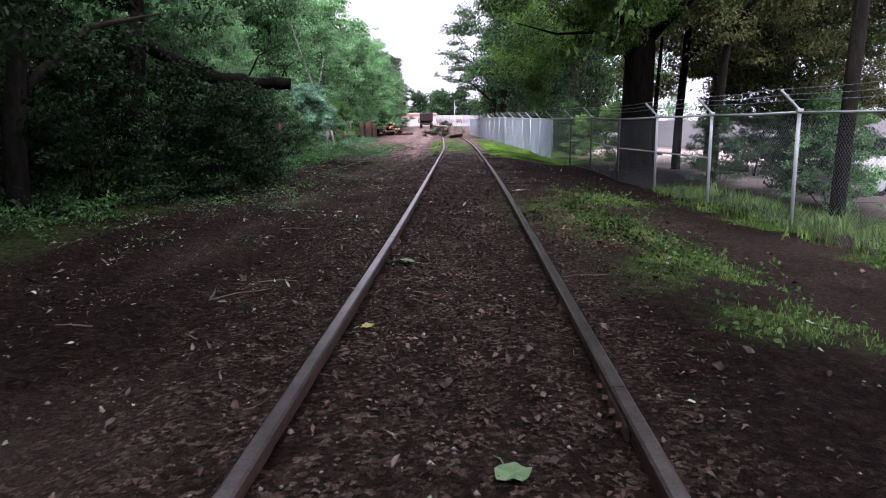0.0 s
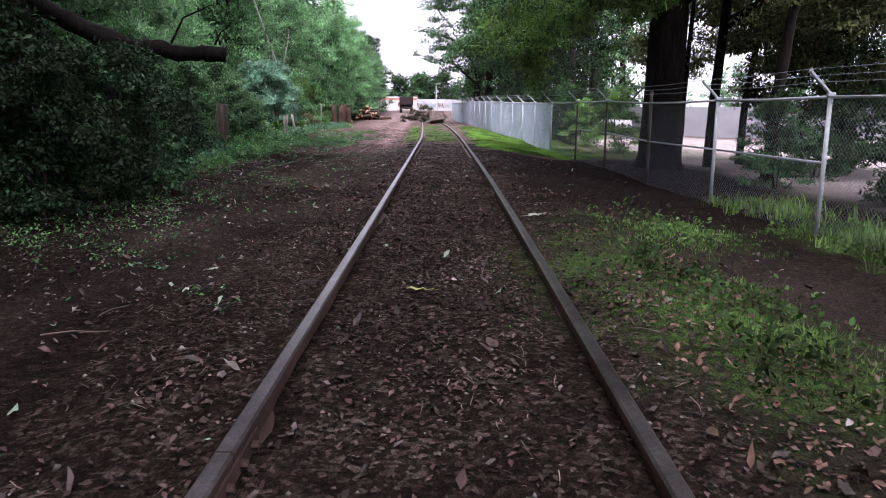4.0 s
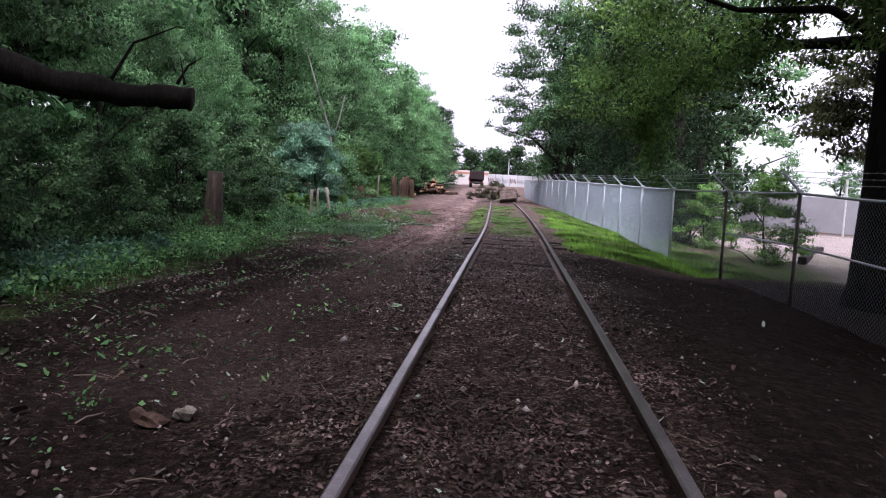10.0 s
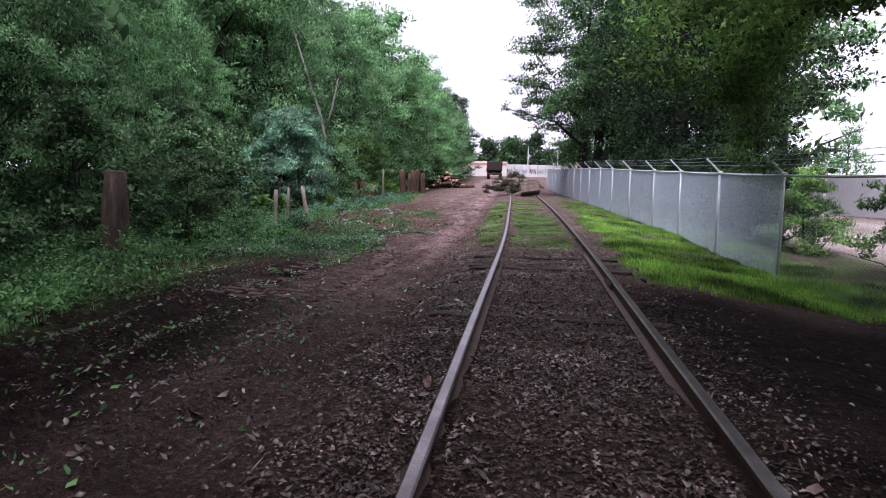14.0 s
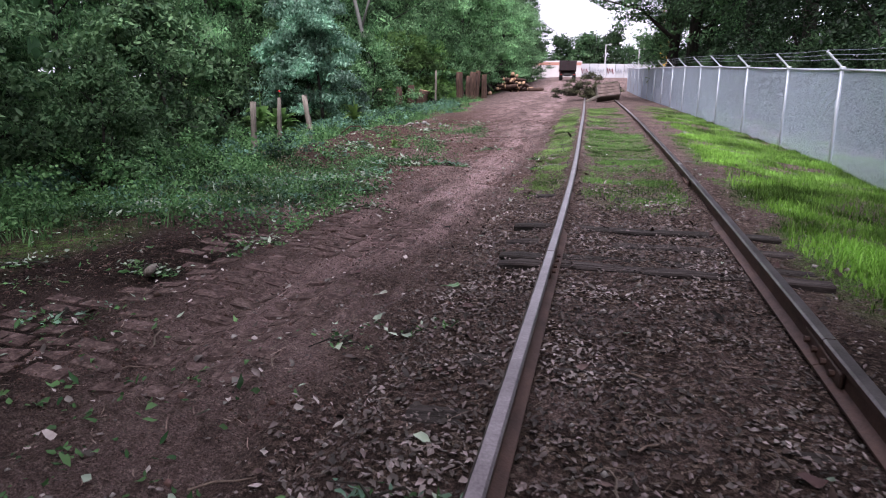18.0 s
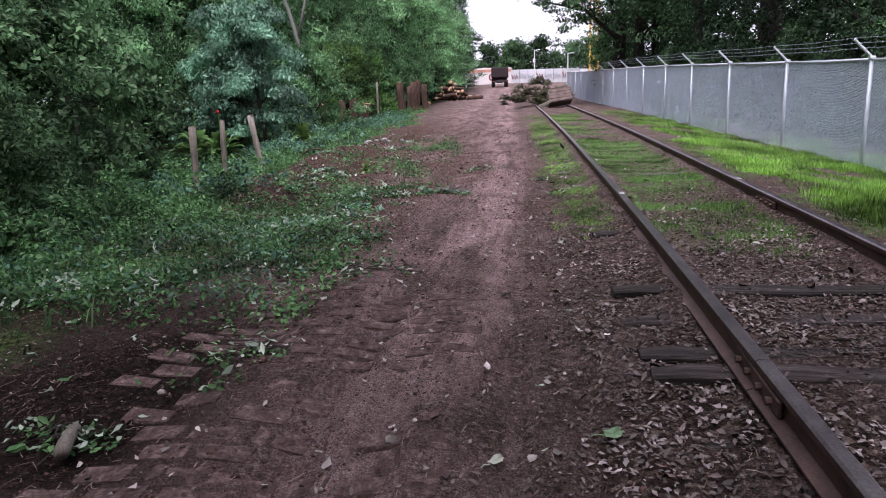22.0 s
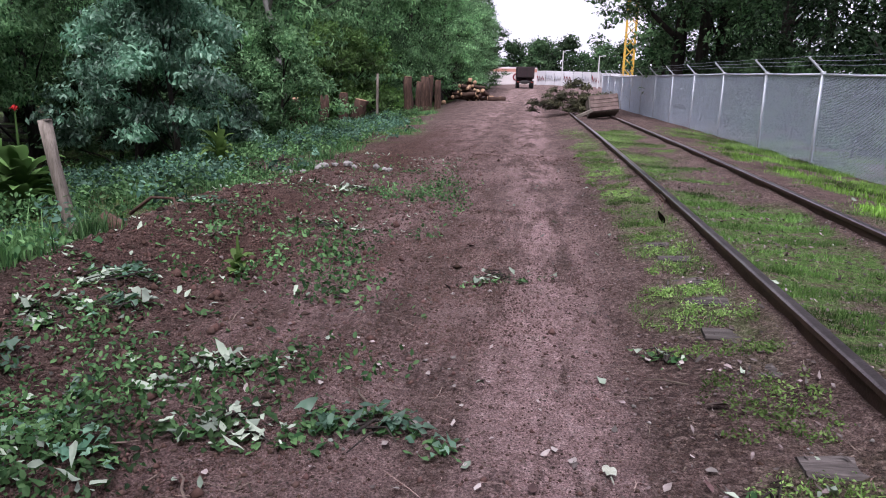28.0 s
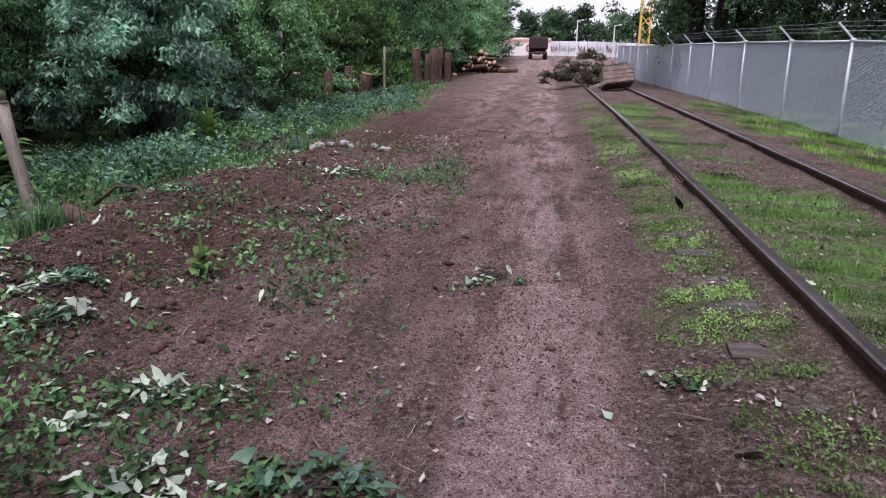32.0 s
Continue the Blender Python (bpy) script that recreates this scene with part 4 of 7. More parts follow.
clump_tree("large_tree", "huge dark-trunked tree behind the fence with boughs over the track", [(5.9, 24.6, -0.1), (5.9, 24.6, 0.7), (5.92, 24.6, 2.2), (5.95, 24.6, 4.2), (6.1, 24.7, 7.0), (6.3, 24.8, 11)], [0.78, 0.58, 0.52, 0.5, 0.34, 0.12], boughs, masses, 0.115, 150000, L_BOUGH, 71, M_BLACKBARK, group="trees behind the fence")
# nearer tree on the fence side, mostly out of sight, that shades the start of the walk
masses = [(rnd.uniform(5.6, 10.5), rnd.uniform(10, 22), rnd.uniform(4.6, 9), rnd.uniform(0.7, 1.3)) for k in range(56)]
masses += [(rnd.uniform(8.0, 14.5), rnd.uniform(15, 24), rnd.uniform(5, 9), rnd.uniform(0.6, 1.1)) for k in range(26)]
masses += [(rnd.uniform(6.6, 10.5), rnd.uniform(16.5, 23.5), rnd.uniform(3.4, 5.8), rnd.uniform(0.45, 0.85)) for k in range(14)]
masses += [(rnd.uniform(7.4, 11.5), rnd.uniform(22, 28), rnd.uniform(3.4, 6), rnd.uniform(0.5, 0.8)) for k in range(18)]
masses += [(rnd.uniform(8.0, 14.0), rnd.uniform(17, 27), rnd.uniform(5, 8.0), rnd.uniform(0.6, 1.0)) for k in range(14)]
# overhead masses out of view, added to shade the first stretch of track
masses += [(rnd.uniform(-3, 5), rnd.uniform(-1, 8), rnd.uniform(6.5, 10), rnd.uniform(0.9, 1.5)) for k in range(30)]
masses += [(rnd.uniform(-1, 6), rnd.uniform(10, 19), rnd.uniform(7.5, 10.5), rnd.uniform(0.9, 1.5)) for k in range(40)]
clump_tree("large_tree", "dark spreading tree behind the fence with reddish green leaves", [(9.0, 11.0, -0.6), (9.0, 11.0, 2.0), (8.9, 10.9, 5.0), (8.6, 10.6, 9.0)], [0.4, 0.32, 0.25, 0.1], [([(8.9, 10.9, 3.6), (7.2, 10.0, 5.2), (4.5, 6.0, 6.5), (1.5, 1.0, 7.5)], [0.18, 0.13, 0.1, 0.04]), ([(8.9, 10.9, 4.2), (7.0, 13.0, 5.4), (5.4, 15.0, 5.8)], [0.14, 0.1, 0.03]), ([(7.5, 21.5, -0.4), (7.5, 21.4, 2.0), (7.6, 21.2, 4.0), (8.2, 18.5, 6.5), (8.8, 12.0, 7.0)], [0.15, 0.13, 0.12, 0.09, 0.06])], masses, 0.12, 92000, L_DUSK, 72, group="trees behind the fence")
# unseen canopy added over the start of the walk to keep light off it
masses = [(rnd.uniform(-6, 5), rnd.uniform(-18, 3), rnd.uniform(6.5, 9.5), rnd.uniform(0.9, 1.6)) for k in range(80)]
clump_tree("large_tree", "unseen broad dark tree added to shade the start of the track", [(-7.6, -3.0, -0.5), (-7.5, -3.0, 2.0), (-7.0, -3.0, 5.0), (-6.0, -3.0, 8.0)], [0.5, 0.4, 0.3, 0.15], [([(-7.0, -3.0, 5.0), (-4.0, -3.5, 7.0), (0, -4, 7.8)], [0.2, 0.14, 0.05]), ([(-7.2, -3.0, 4.0), (-5.0, 1.0, 6.5), (-2, 4, 7.6)], [0.2, 0.14, 0.05])], masses, 0.24, 26000, L_DARK, 78)
# slender dark trees close behind the large trunk
masses = [(rnd.uniform(7.2, 14), rnd.uniform(21, 28), rnd.uniform(3.2, 9.5), rnd.uniform(0.6, 1.1)) for k in range(84)]
masses += [(rnd.uniform(9.0, 15.5), rnd.uniform(22, 29), rnd.uniform(2.0, 3.6), rnd.uniform(0.45, 0.8)) for k in range(24)]
masses += [(rnd.uniform(8.5, 15.5), rnd.uniform(22, 29), rnd.uniform(2.6, 5.2), rnd.uniform(0.5, 0.85)) for k in range(26)]
masses += [(rnd.uniform(6.6, 9.2), rnd.uniform(26, 31), rnd.uniform(2.8, 7), rnd.uniform(0.5, 0.85)) for k in range(34)]
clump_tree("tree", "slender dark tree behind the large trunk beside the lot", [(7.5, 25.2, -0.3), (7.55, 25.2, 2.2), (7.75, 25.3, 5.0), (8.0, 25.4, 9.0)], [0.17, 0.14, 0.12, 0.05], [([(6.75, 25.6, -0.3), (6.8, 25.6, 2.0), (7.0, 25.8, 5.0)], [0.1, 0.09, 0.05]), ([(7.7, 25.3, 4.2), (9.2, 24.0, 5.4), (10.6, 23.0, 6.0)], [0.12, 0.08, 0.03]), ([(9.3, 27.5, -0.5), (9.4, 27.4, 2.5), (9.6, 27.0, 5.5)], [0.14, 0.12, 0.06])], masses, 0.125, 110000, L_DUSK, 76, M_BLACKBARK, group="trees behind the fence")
# the tree with the sawn-off bough beside the road
masses = [(rnd.uniform(-14, -7.5), rnd.uniform(14, 29), rnd.uniform(5.2, 9.5), rnd.uniform(0.8, 1.4)) for k in range(40)]
# high masses mostly out of view, added to darken the verge and road
masses += [(rnd.uniform(-7.5, -2.5), rnd.uniform(5, 20), rnd.uniform(6.8, 9.5), rnd.uniform(0.8, 1.4)) for k in range(36)]
masses += [(rnd.uniform(-9.5, -4.5), rnd.uniform(15, 30), rnd.uniform(6.8, 9.5), rnd.uniform(0.8, 1.4)) for k in range(32)]
masses += [(rnd.uniform(-6, 0), rnd.uniform(17, 29), rnd.uniform(8.2, 10.8), rnd.uniform(0.9, 1.4)) for k in range(34)]
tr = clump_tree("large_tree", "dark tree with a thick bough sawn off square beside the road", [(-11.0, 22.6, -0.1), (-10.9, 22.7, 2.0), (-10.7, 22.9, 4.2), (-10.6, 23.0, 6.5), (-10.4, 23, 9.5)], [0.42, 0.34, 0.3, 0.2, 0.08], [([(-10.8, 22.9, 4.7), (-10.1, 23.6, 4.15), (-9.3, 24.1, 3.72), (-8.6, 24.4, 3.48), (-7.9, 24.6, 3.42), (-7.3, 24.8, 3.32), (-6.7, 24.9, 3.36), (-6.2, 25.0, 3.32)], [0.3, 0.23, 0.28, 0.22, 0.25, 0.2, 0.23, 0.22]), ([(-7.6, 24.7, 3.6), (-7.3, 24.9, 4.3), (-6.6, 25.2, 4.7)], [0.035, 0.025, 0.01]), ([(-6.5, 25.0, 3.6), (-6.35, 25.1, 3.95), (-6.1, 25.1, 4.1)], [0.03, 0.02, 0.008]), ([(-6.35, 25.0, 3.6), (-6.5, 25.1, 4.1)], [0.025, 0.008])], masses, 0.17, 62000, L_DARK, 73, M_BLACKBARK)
# the tall pair of trunks behind the far fence with thin boughs towards the road
masses = [(rnd.uniform(-0.4, 4.2), rnd.uniform(60, 68), rnd.uniform(6.2, 13), rnd.uniform(0.5, 1.0)) for k in range(36)]
masses += [(2.4 - 5.0 * f + rnd.uniform(-0.3, 0.3), 64 - f + rnd.uniform(-0.4, 0.4), 5.6 + 2.0 * f + rnd.uniform(-0.4, 0.3), 0.45) for f in (0.2, 0.3, 0.4, 0.5, 0.6, 0.7, 0.8, 0.9, 1.0)]
masses += [(2.4 - 4.7 * f + rnd.uniform(-0.3, 0.3), 64 + f + rnd.uniform(-0.4, 0.4), 6.8 + 2.9 * f + rnd.uniform(-0.4, 0.3), 0.5) for f in (0.3, 0.45, 0.6, 0.75, 0.88, 1.0)]
masses += [(rnd.uniform(-2.0, 3.2), rnd.uniform(61, 68), rnd.uniform(4.6, 8.5), rnd.uniform(0.3, 0.65)) for k in range(30)]
masses += [(rnd.uniform(-1.9, 4.0), rnd.uniform(60, 68), rnd.uniform(8, 16), rnd.uniform(0.6, 1.1)) for k in range(60)]
clump_tree("tree", "tall twin-trunked tree behind the fence with thin lacy boughs", [(2.3, 64, 1.4), (2.35, 64, 4), (2.5, 64.1, 9), (2.5, 64.2, 14)], [0.34, 0.28, 0.22, 0.08], [([(2.4, 64, 5.0), (0.5, 63.5, 6.6), (-2.8, 63, 7.4)], [0.12, 0.07, 0.02]), ([(2.4, 64, 6.5), (0.2, 64.5, 8.8), (-2.5, 65, 9.6)], [0.12, 0.07, 0.02]), ([(3.4, 64.5, 1.4), (3.5, 64.5, 5), (3.8, 64.6, 11)], [0.24, 0.2, 0.1])], masses, 0.19, 24000, L_DARK, 75, group="trees behind the fence")
# low dark tree at the start of the road side
masses = [(rnd.uniform(-8.5, -5.3), rnd.uniform(8.5, 14.5), rnd.uniform(2.6, 5.2), rnd.uniform(0.5, 0.9)) for k in range(34)]
masses += [(rnd.uniform(-8, -4.6), rnd.uniform(-6, 8), rnd.uniform(5.0, 8), rnd.uniform(0.8, 1.3)) for k in range(16)]
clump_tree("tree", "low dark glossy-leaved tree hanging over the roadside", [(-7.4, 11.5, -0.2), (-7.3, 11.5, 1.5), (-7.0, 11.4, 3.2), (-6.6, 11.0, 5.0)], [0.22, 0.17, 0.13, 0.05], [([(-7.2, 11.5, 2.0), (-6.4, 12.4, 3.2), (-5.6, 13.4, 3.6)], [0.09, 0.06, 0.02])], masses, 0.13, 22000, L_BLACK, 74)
G_SHRUB = "dense leafy shrub at the foot of the wood"
SG = "shrubs at the foot of the wood"
# the darkest shrubs carry the shade under the trees in their leaf colour
for x, y, kind, s in ((-5.5, 14.4, S_BLACK, 0.85), (-4.8, 15.4, S_BLACK, 0.7), (-4.75, 13.5, S_BLACK, 0.6), (-5.3, 17.2, S_BLACK, 0.75), (-6.8, 12.6, S_BLACK, 0.95), (-7.2, 17.0, S_BLACK, 0.85), (-6.6, 19.6, S_BLACK, 0.8), (-8.0, 21.5, S_DARK, 0.75), (-9, 24.6, S_DARK, 0.8), (-9.4, 26.6, S_DARK, 0.65), (-7.9, 32.2, S_DARK, 0.65), (-6.9, 23.8, S_DARK, 0.55), (-10.2, 28.2, S_DARK, 0.9), (-9.6, 31.2, S_DARK, 1.1), (-9.3, 34.2, S_DARK, 1.0), (-10.2, 37.0, S_DARK, 1.25), (-12.3, 46.5, S_DARK, 1.1), (-12.8, 50, S_DARK, 1.3), (-13.4, 54.5, S_MID, 1.2), (-13.2, 58.5, S_BRIGHT, 1.5), (-13.2, 62, S_BRIGHT, 1.7), (-13.0, 66, S_BRIGHT, 1.7), (-13.2, 70.5, S_BRIGHT, 1.6), (-12.8, 76, S_MID, 1.5), (-8.4, 9.6, S_BLACK, 1.1), (-9.4, 6.5, S_BLACK, 1.2)):
    tree(kind, x, y, rnd.uniform(0, 360), s, G_SHRUB, "shrub", SG)
for x, y, turn, s in ((-9.75, 44.2, 20, 0.9), (-11.1, 45.2, 200, 0.95)):
    tree(S_SILVER, x, y, turn, s, "silvery green large-leaved shrub at the wood's edge", "shrub", SG)
for x, y, kind, s in ((7.5, 14.5, S_MID, 0.75), (8.4, 17.5, S_DARK, 0.8), (7.2, 20.5, S_MID, 0.7), (6.4, 31.6, S_BRIGHT, 0.9), (5.8, 35.2, S_BRIGHT, 0.75), (9.5, 23, S_DARK, 0.7), (11, 12, S_MID, 0.8), (5.0, 57.5, S_DARK, 1.0), (4.5, 62, S_DARK, 1.0), (6.2, 43.5, S_DARK, 1.0), (5.6, 47.5, S_DARK, 1.0), (5.4, 52.5, S_DARK, 1.0)):
    tree(kind, x, y, rnd.uniform(0, 360), s, "green bush growing behind the chain-link fence", "shrub", "bushes behind the fence")
for k in range(15):
    y = 37.0 + 2.0 * k + rnd.uniform(-0.5, 0.5)
    tree(rnd.choice([S_DARK, S_DARK, S_BLACK]), float(fence_x(y)) + rnd.uniform(1.5, 2.4), y, rnd.uniform(0, 360), rnd.uniform(0.62, 0.85), "green bush growing behind the chain-link fence", "shrub", "bushes behind the fence")
bm = bmesh.new()
tube(bm, [(0, 0, -0.3), (-0.15, 0, 1.8), (-0.45, 0, 3.4), (-0.85, 0, 5.0), (-1.5, 0, 6.9), (-2.4, 0, 9.6)], [0.1, 0.095, 0.09, 0.08, 0.06, 0.03], 9)
tube(bm, [(-0.55, 0, 3.9), (-0.2, 0.1, 5.2), (0.1, 0.2, 6.8)], [0.06, 0.05, 0.02], 7)
thing("forked_trunk", "slender pale forked trunk leaning at the wood's edge", "tree trunk", pose(-10.9, 52.6, float(ground(-10.9, 52.6, False))), bm_mesh("forked_trunk", bm, M_PALE_BARK, True))
for x, y, s in ((-10.2, 50.6, 1.15), (-11.4, 51.0, 1.25)):
    tree(S_MID, x, y, rnd.uniform(0, 360), s, G_SHRUB, "shrub", SG)


# ---- ground cover ----
def flat_leaves(rng, xy, size, lift=0.006, tilt=0.35, narrow=0.6, oval=False):
    """Fallen leaves lying on the ground at the given places."""
    n = len(xy)
    z = on_ground(xy[:, 0], xy[:, 1]) + lift + rng.uniform(0, 0.012, n)
    a = rng.uniform(0, math.tau, n)
    s = size * np.minimum(rng.lognormal(0, 0.35, n), 1.8)
    ax = np.stack([np.cos(a), np.sin(a), rng.normal(0, tilt, n)], 1)
    sd = np.stack([-np.sin(a), np.cos(a), rng.normal(0, tilt, n)], 1)
    c = np.stack([xy[:, 0], xy[:, 1], z], 1)
    c[:, 2] += np.abs(ax[:, 2]) * s * 0.4
    ax, sd = ax * s[:, None] * 0.5, sd * s[:, None] * 0.5 * narrow
    up = np.stack([np.zeros(n), np.zeros(n), s * 0.14], 1)
    if oval:
        return curled(rng, c - ax, c + ax, sd, up)
    V = np.stack([c - ax, c - sd + up, c + ax, c + sd + up], 1).reshape(-1, 3)
    k = np.arange(n)[:, None] * 4
    return V, np.concatenate([k + [0, 1, 2], k + [0, 2, 3]], 1).reshape(-1, 3)


def scatter(rng, n, x0, x1, y0, y1, density):
    """Places in a stretch of ground, thinned by a density from 0 to 1."""
    x, y = rng.uniform(x0, x1, n), rng.uniform(y0, y1, n)
    keep = rng.uniform(0, 1, n) < density(x, y)
    return np.stack([x[keep], y[keep]], 1)


def offset(x, y):
    return x - rail_x(y) - GAUGE / 2


def off_rails(u):
    return (np.abs(np.abs(u) - GAUGE / 2) > 0.08) * 1.0


rng = np.random.default_rng(8)


def litter_density(x, y):
    u = offset(x, y)
    d = 0.75 * smooth(np.abs(u), 1.9, 1.2) + 0.22 * smooth(-u, 1, 2) * smooth(-u, 7, 5) + 0.2 * smooth(u, 1, 2) * smooth(y, 18, 14)
    return d * off_rails(u) * (0.25 + 0.9 * vnoise(x, y, 0.7, 31)) * np.interp(y, [0, 6, 10, 16, 24, 31, 38, 60], [0.28, 0.36, 0.75, 0.9, 1.0, 0.7, 0.3, 0.2])


P = scatter(rng, 130000, -7, 4.5, 1.0, 46, lambda x, y: litter_density(x, y) * smooth(y, 27, 20) * np.where((offset(x, y) > 1.1) & (y > 13), 0.3, 1.0))
V, F = flat_leaves(rng, P, 0.03)
thing("leaf_litter", "brown dead leaves and chips strewn over the track", "leaf litter", me=np_mesh("leaf_litter", V, F, L_LITTER), kind="stuff")
P = scatter(rng, 190000, -7, 4.5, 17, 46, lambda x, y: litter_density(x, y) * smooth(y, 19, 26) * np.where(offset(x, y) > -2.1, 1.0, 0.25) * np.where(offset(x, y) > 0.9, 0.12, 1.0))
V, F = flat_leaves(rng, P, 0.027, narrow=0.5, oval=True)
thing("bleached_litter", "pale grey bleached leaves and chips among the sleepers", "leaf litter", me=np_mesh("bleached_litter", V, F, L_GREYLITTER), kind="stuff")
P = scatter(rng, 170000, -2.6, 2.9, 1.0, 26, lambda x, y: smooth(offset(x, y), 1.7, 0.9) * smooth(-offset(x, y), 2.0, 0.9) * off_rails(offset(x, y)) * (0.4 + 0.6 * smooth(y, 5, 9)) * (0.06 + 0.95 * smooth(0.6 * vnoise(x, y, 0.9, 36) + 0.4 * vnoise(x, y, 0.28, 67), 0.3, 0.7)) * smooth(y, 26, 21))
V, F = flat_leaves(rng, P, 0.027, 0.003, 0.3, 0.55)
thing("track_litter", "dense brown leaf litter between the rails", "leaf litter", me=np_mesh("track_litter", V, F, L_LITTER), kind="stuff")
P = scatter(rng, 110000, -3.0, 2.2, 18, 34, lambda x, y: np.where(offset(x, y) > 0.9, 0.2, 1.0) * smooth(np.abs(offset(x, y)), 1.9, 1.0) * off_rails(offset(x, y)) * (0.15 + 0.9 * vnoise(x, y, 0.6, 37)) * smooth(y, 18, 22) * smooth(y, 34, 29))
V, F = flat_leaves(rng, P, 0.027, 0.003, 0.3, 0.55)
thing("chip_litter", "grey-brown leaf chips among the sleepers", "leaf litter", me=np_mesh("chip_litter", V, F, L_GREYLITTER), kind="stuff")
P = scatter(rng, 3600, -6, 4.2, 1.0, 27, lambda x, y: off_rails(offset(x, y)) * np.where(offset(x, y) > 1.3, 0.3, 1.0) * (0.15 + 0.8 * vnoise(x, y, 1.3, 38)))
V, F = flat_leaves(rng, P, 0.052, 0.01, 0.35, 0.5, True)
thing("dry_leaves", "pale dry curled leaves scattered over the dark soil", "fallen leaves", me=np_mesh("dry_leaves", V, F, L_GREYLITTER), kind="stuff")
P = scatter(rng, 11000, -7, 4.5, 1.0, 40, lambda x, y: litter_density(x, y) * 0.5)
V, F = flat_leaves(rng, P, 0.06, oval=True)
thing("fallen_leaves", "larger curled brown fallen leaves on the dirt", "fallen leaves", me=np_mesh("fallen_leaves", V, F, L_LITTER), kind="stuff")
P = scatter(rng, 2600, -7.5, 3.5, 1.5, 42, lambda x, y: 0.35 * off_rails(offset(x, y)) * (0.3 + vnoise(x, y, 2.0, 33)) * np.where(offset(x, y) < -1, 1.4, 0.6))
V, F = flat_leaves(rng, P, 0.05, narrow=0.5, oval=True)
thing("pale_leaves", "scattered pale green and whitish fallen leaves", "fallen leaves", me=np_mesh("pale_leaves", V, F, L_PALELEAF), kind="stuff")


P = scatter(rng, 5200, 0.8, 3.6, 7.5, 15.5, lambda x, y: smooth(offset(x, y), 0.95, 1.2) * smooth(offset(x, y), 3.2, 2.0) * (0.08 + 0.9 * smooth(vnoise(x, y, 0.7, 93), 0.42, 0.65)))
V, F = flat_leaves(rng, P, 0.036, 0.006, 0.35, 0.5, True)
thing("ochre_leaves", "ochre-brown dry leaves strewn beside the rail", "fallen leaves", me=np_mesh("ochre_leaves", V, F, L_OCHRE), kind="stuff")


def scrap_density(x, y):
    u = offset(x, y)
    side = smooth(-u, 1.5, 2.4) * smooth(-u, 5.6, 4.6)
    patch = smooth(0.6 * vnoise(x, y, 1.5, 81) + 0.4 * vnoise(x, y, 0.4, 82), 0.4, 0.68)
    return side * (0.1 + 0.9 * patch) * smooth(y, 9, 15) * smooth(y, 28, 25)


P = scatter(rng, 12000, -7, -1.2, 6, 28, lambda x, y: scrap_density(x, y))
V, F = flat_leaves(rng, P, 0.042, 0.01, 0.4, 0.5, True)
thing("torn_leaves", "torn green and greyish leaves trodden into the dark soil", "fallen leaves", me=np_mesh("torn_leaves", V, F, L_WEED), kind="stuff")
P = scatter(rng, 14000, -7, -1.2, 5, 28, lambda x, y: scrap_density(x, y + 2) * smooth(-offset(x, y), 1.4, 2.0))
V, F = flat_leaves(rng, P, 0.034, 0.008, 0.4, 0.5, True)
thing("leaf_scraps", "pale leaf scraps scattered on the dark soil", "fallen leaves", me=np_mesh("leaf_scraps", V, F, L_GREYLITTER), kind="stuff")


def clods(rng, P, size, material, name, label, category):
    """Crumbs of earth or stone: squashed, uneven octahedra half sunk in the ground."""
    n = len(P)
    s = size * rng.lognormal(0, 0.45, n)
    z = on_ground(P[:, 0], P[:, 1])
    base = np.array([[1, 0, 0], [0, 1, 0], [-1, 0, 0], [0, -1, 0], [0, 0, 0.8], [0, 0, -0.6]])
    V = base[None] * rng.uniform(0.55, 1.25, (n, 6, 1)) * s[:, None, None]
    a = rng.uniform(0, math.tau, n)
    ca, sa = np.cos(a)[:, None], np.sin(a)[:, None]
    V = np.stack([V[..., 0] * ca - V[..., 1] * sa, V[..., 0] * sa + V[..., 1] * ca, V[..., 2] + rng.normal(0, 0.15, (n, 6)) * s[:, None]], -1)
    V += np.stack([P[:, 0], P[:, 1], z + s * 0.12], 1)[:, None, :]
    T = np.array([[0, 1, 4], [1, 2, 4], [2, 3, 4], [3, 0, 4], [1, 0, 5], [2, 1, 5], [3, 2, 5], [0, 3, 5]])
    F = (np.arange(n)[:, None, None] * 6 + T[None]).reshape(-1, 3)
    thing(name, label, category, me=np_mesh(name, V.reshape(-1, 3), F, material), kind="stuff")


M_CLOD = surface("earth_clods", [(0.034, 0.02, 0.016), (0.088, 0.053, 0.044), (0.16, 0.105, 0.088)], 4, 0.95, 0.4, 70, island=0.5)
M_DARKCLOD = surface("dark_earth_lumps", [(0.03, 0.018, 0.014), (0.07, 0.042, 0.034), (0.13, 0.082, 0.068)], 4, 0.95, 0.6, 50, island=0.4, spec=0.1)
M_STONE = surface("grey_gravel", [(0.1, 0.09, 0.085), (0.22, 0.2, 0.19), (0.36, 0.33, 0.31)], 4, 0.85, 0.3, 70, island=0.5)
P = scatter(rng, 90000, -8.5, -1.5, 14, 50, lambda x, y: np.clip(0.9 * np.exp(-((offset(x, y) + 5.0) / 1.3) ** 2) * smooth(y, 31, 34) * smooth(y, 48, 43) + 0.07 * smooth(-offset(x, y), 1.4, 2.5) * vnoise(x, y, 1.2, 35), 0, 1))
clods(rng, P, 0.0105, M_CLOD, "earth_clods", "crumbled reddish earth clods on the churned road edge", "earth")
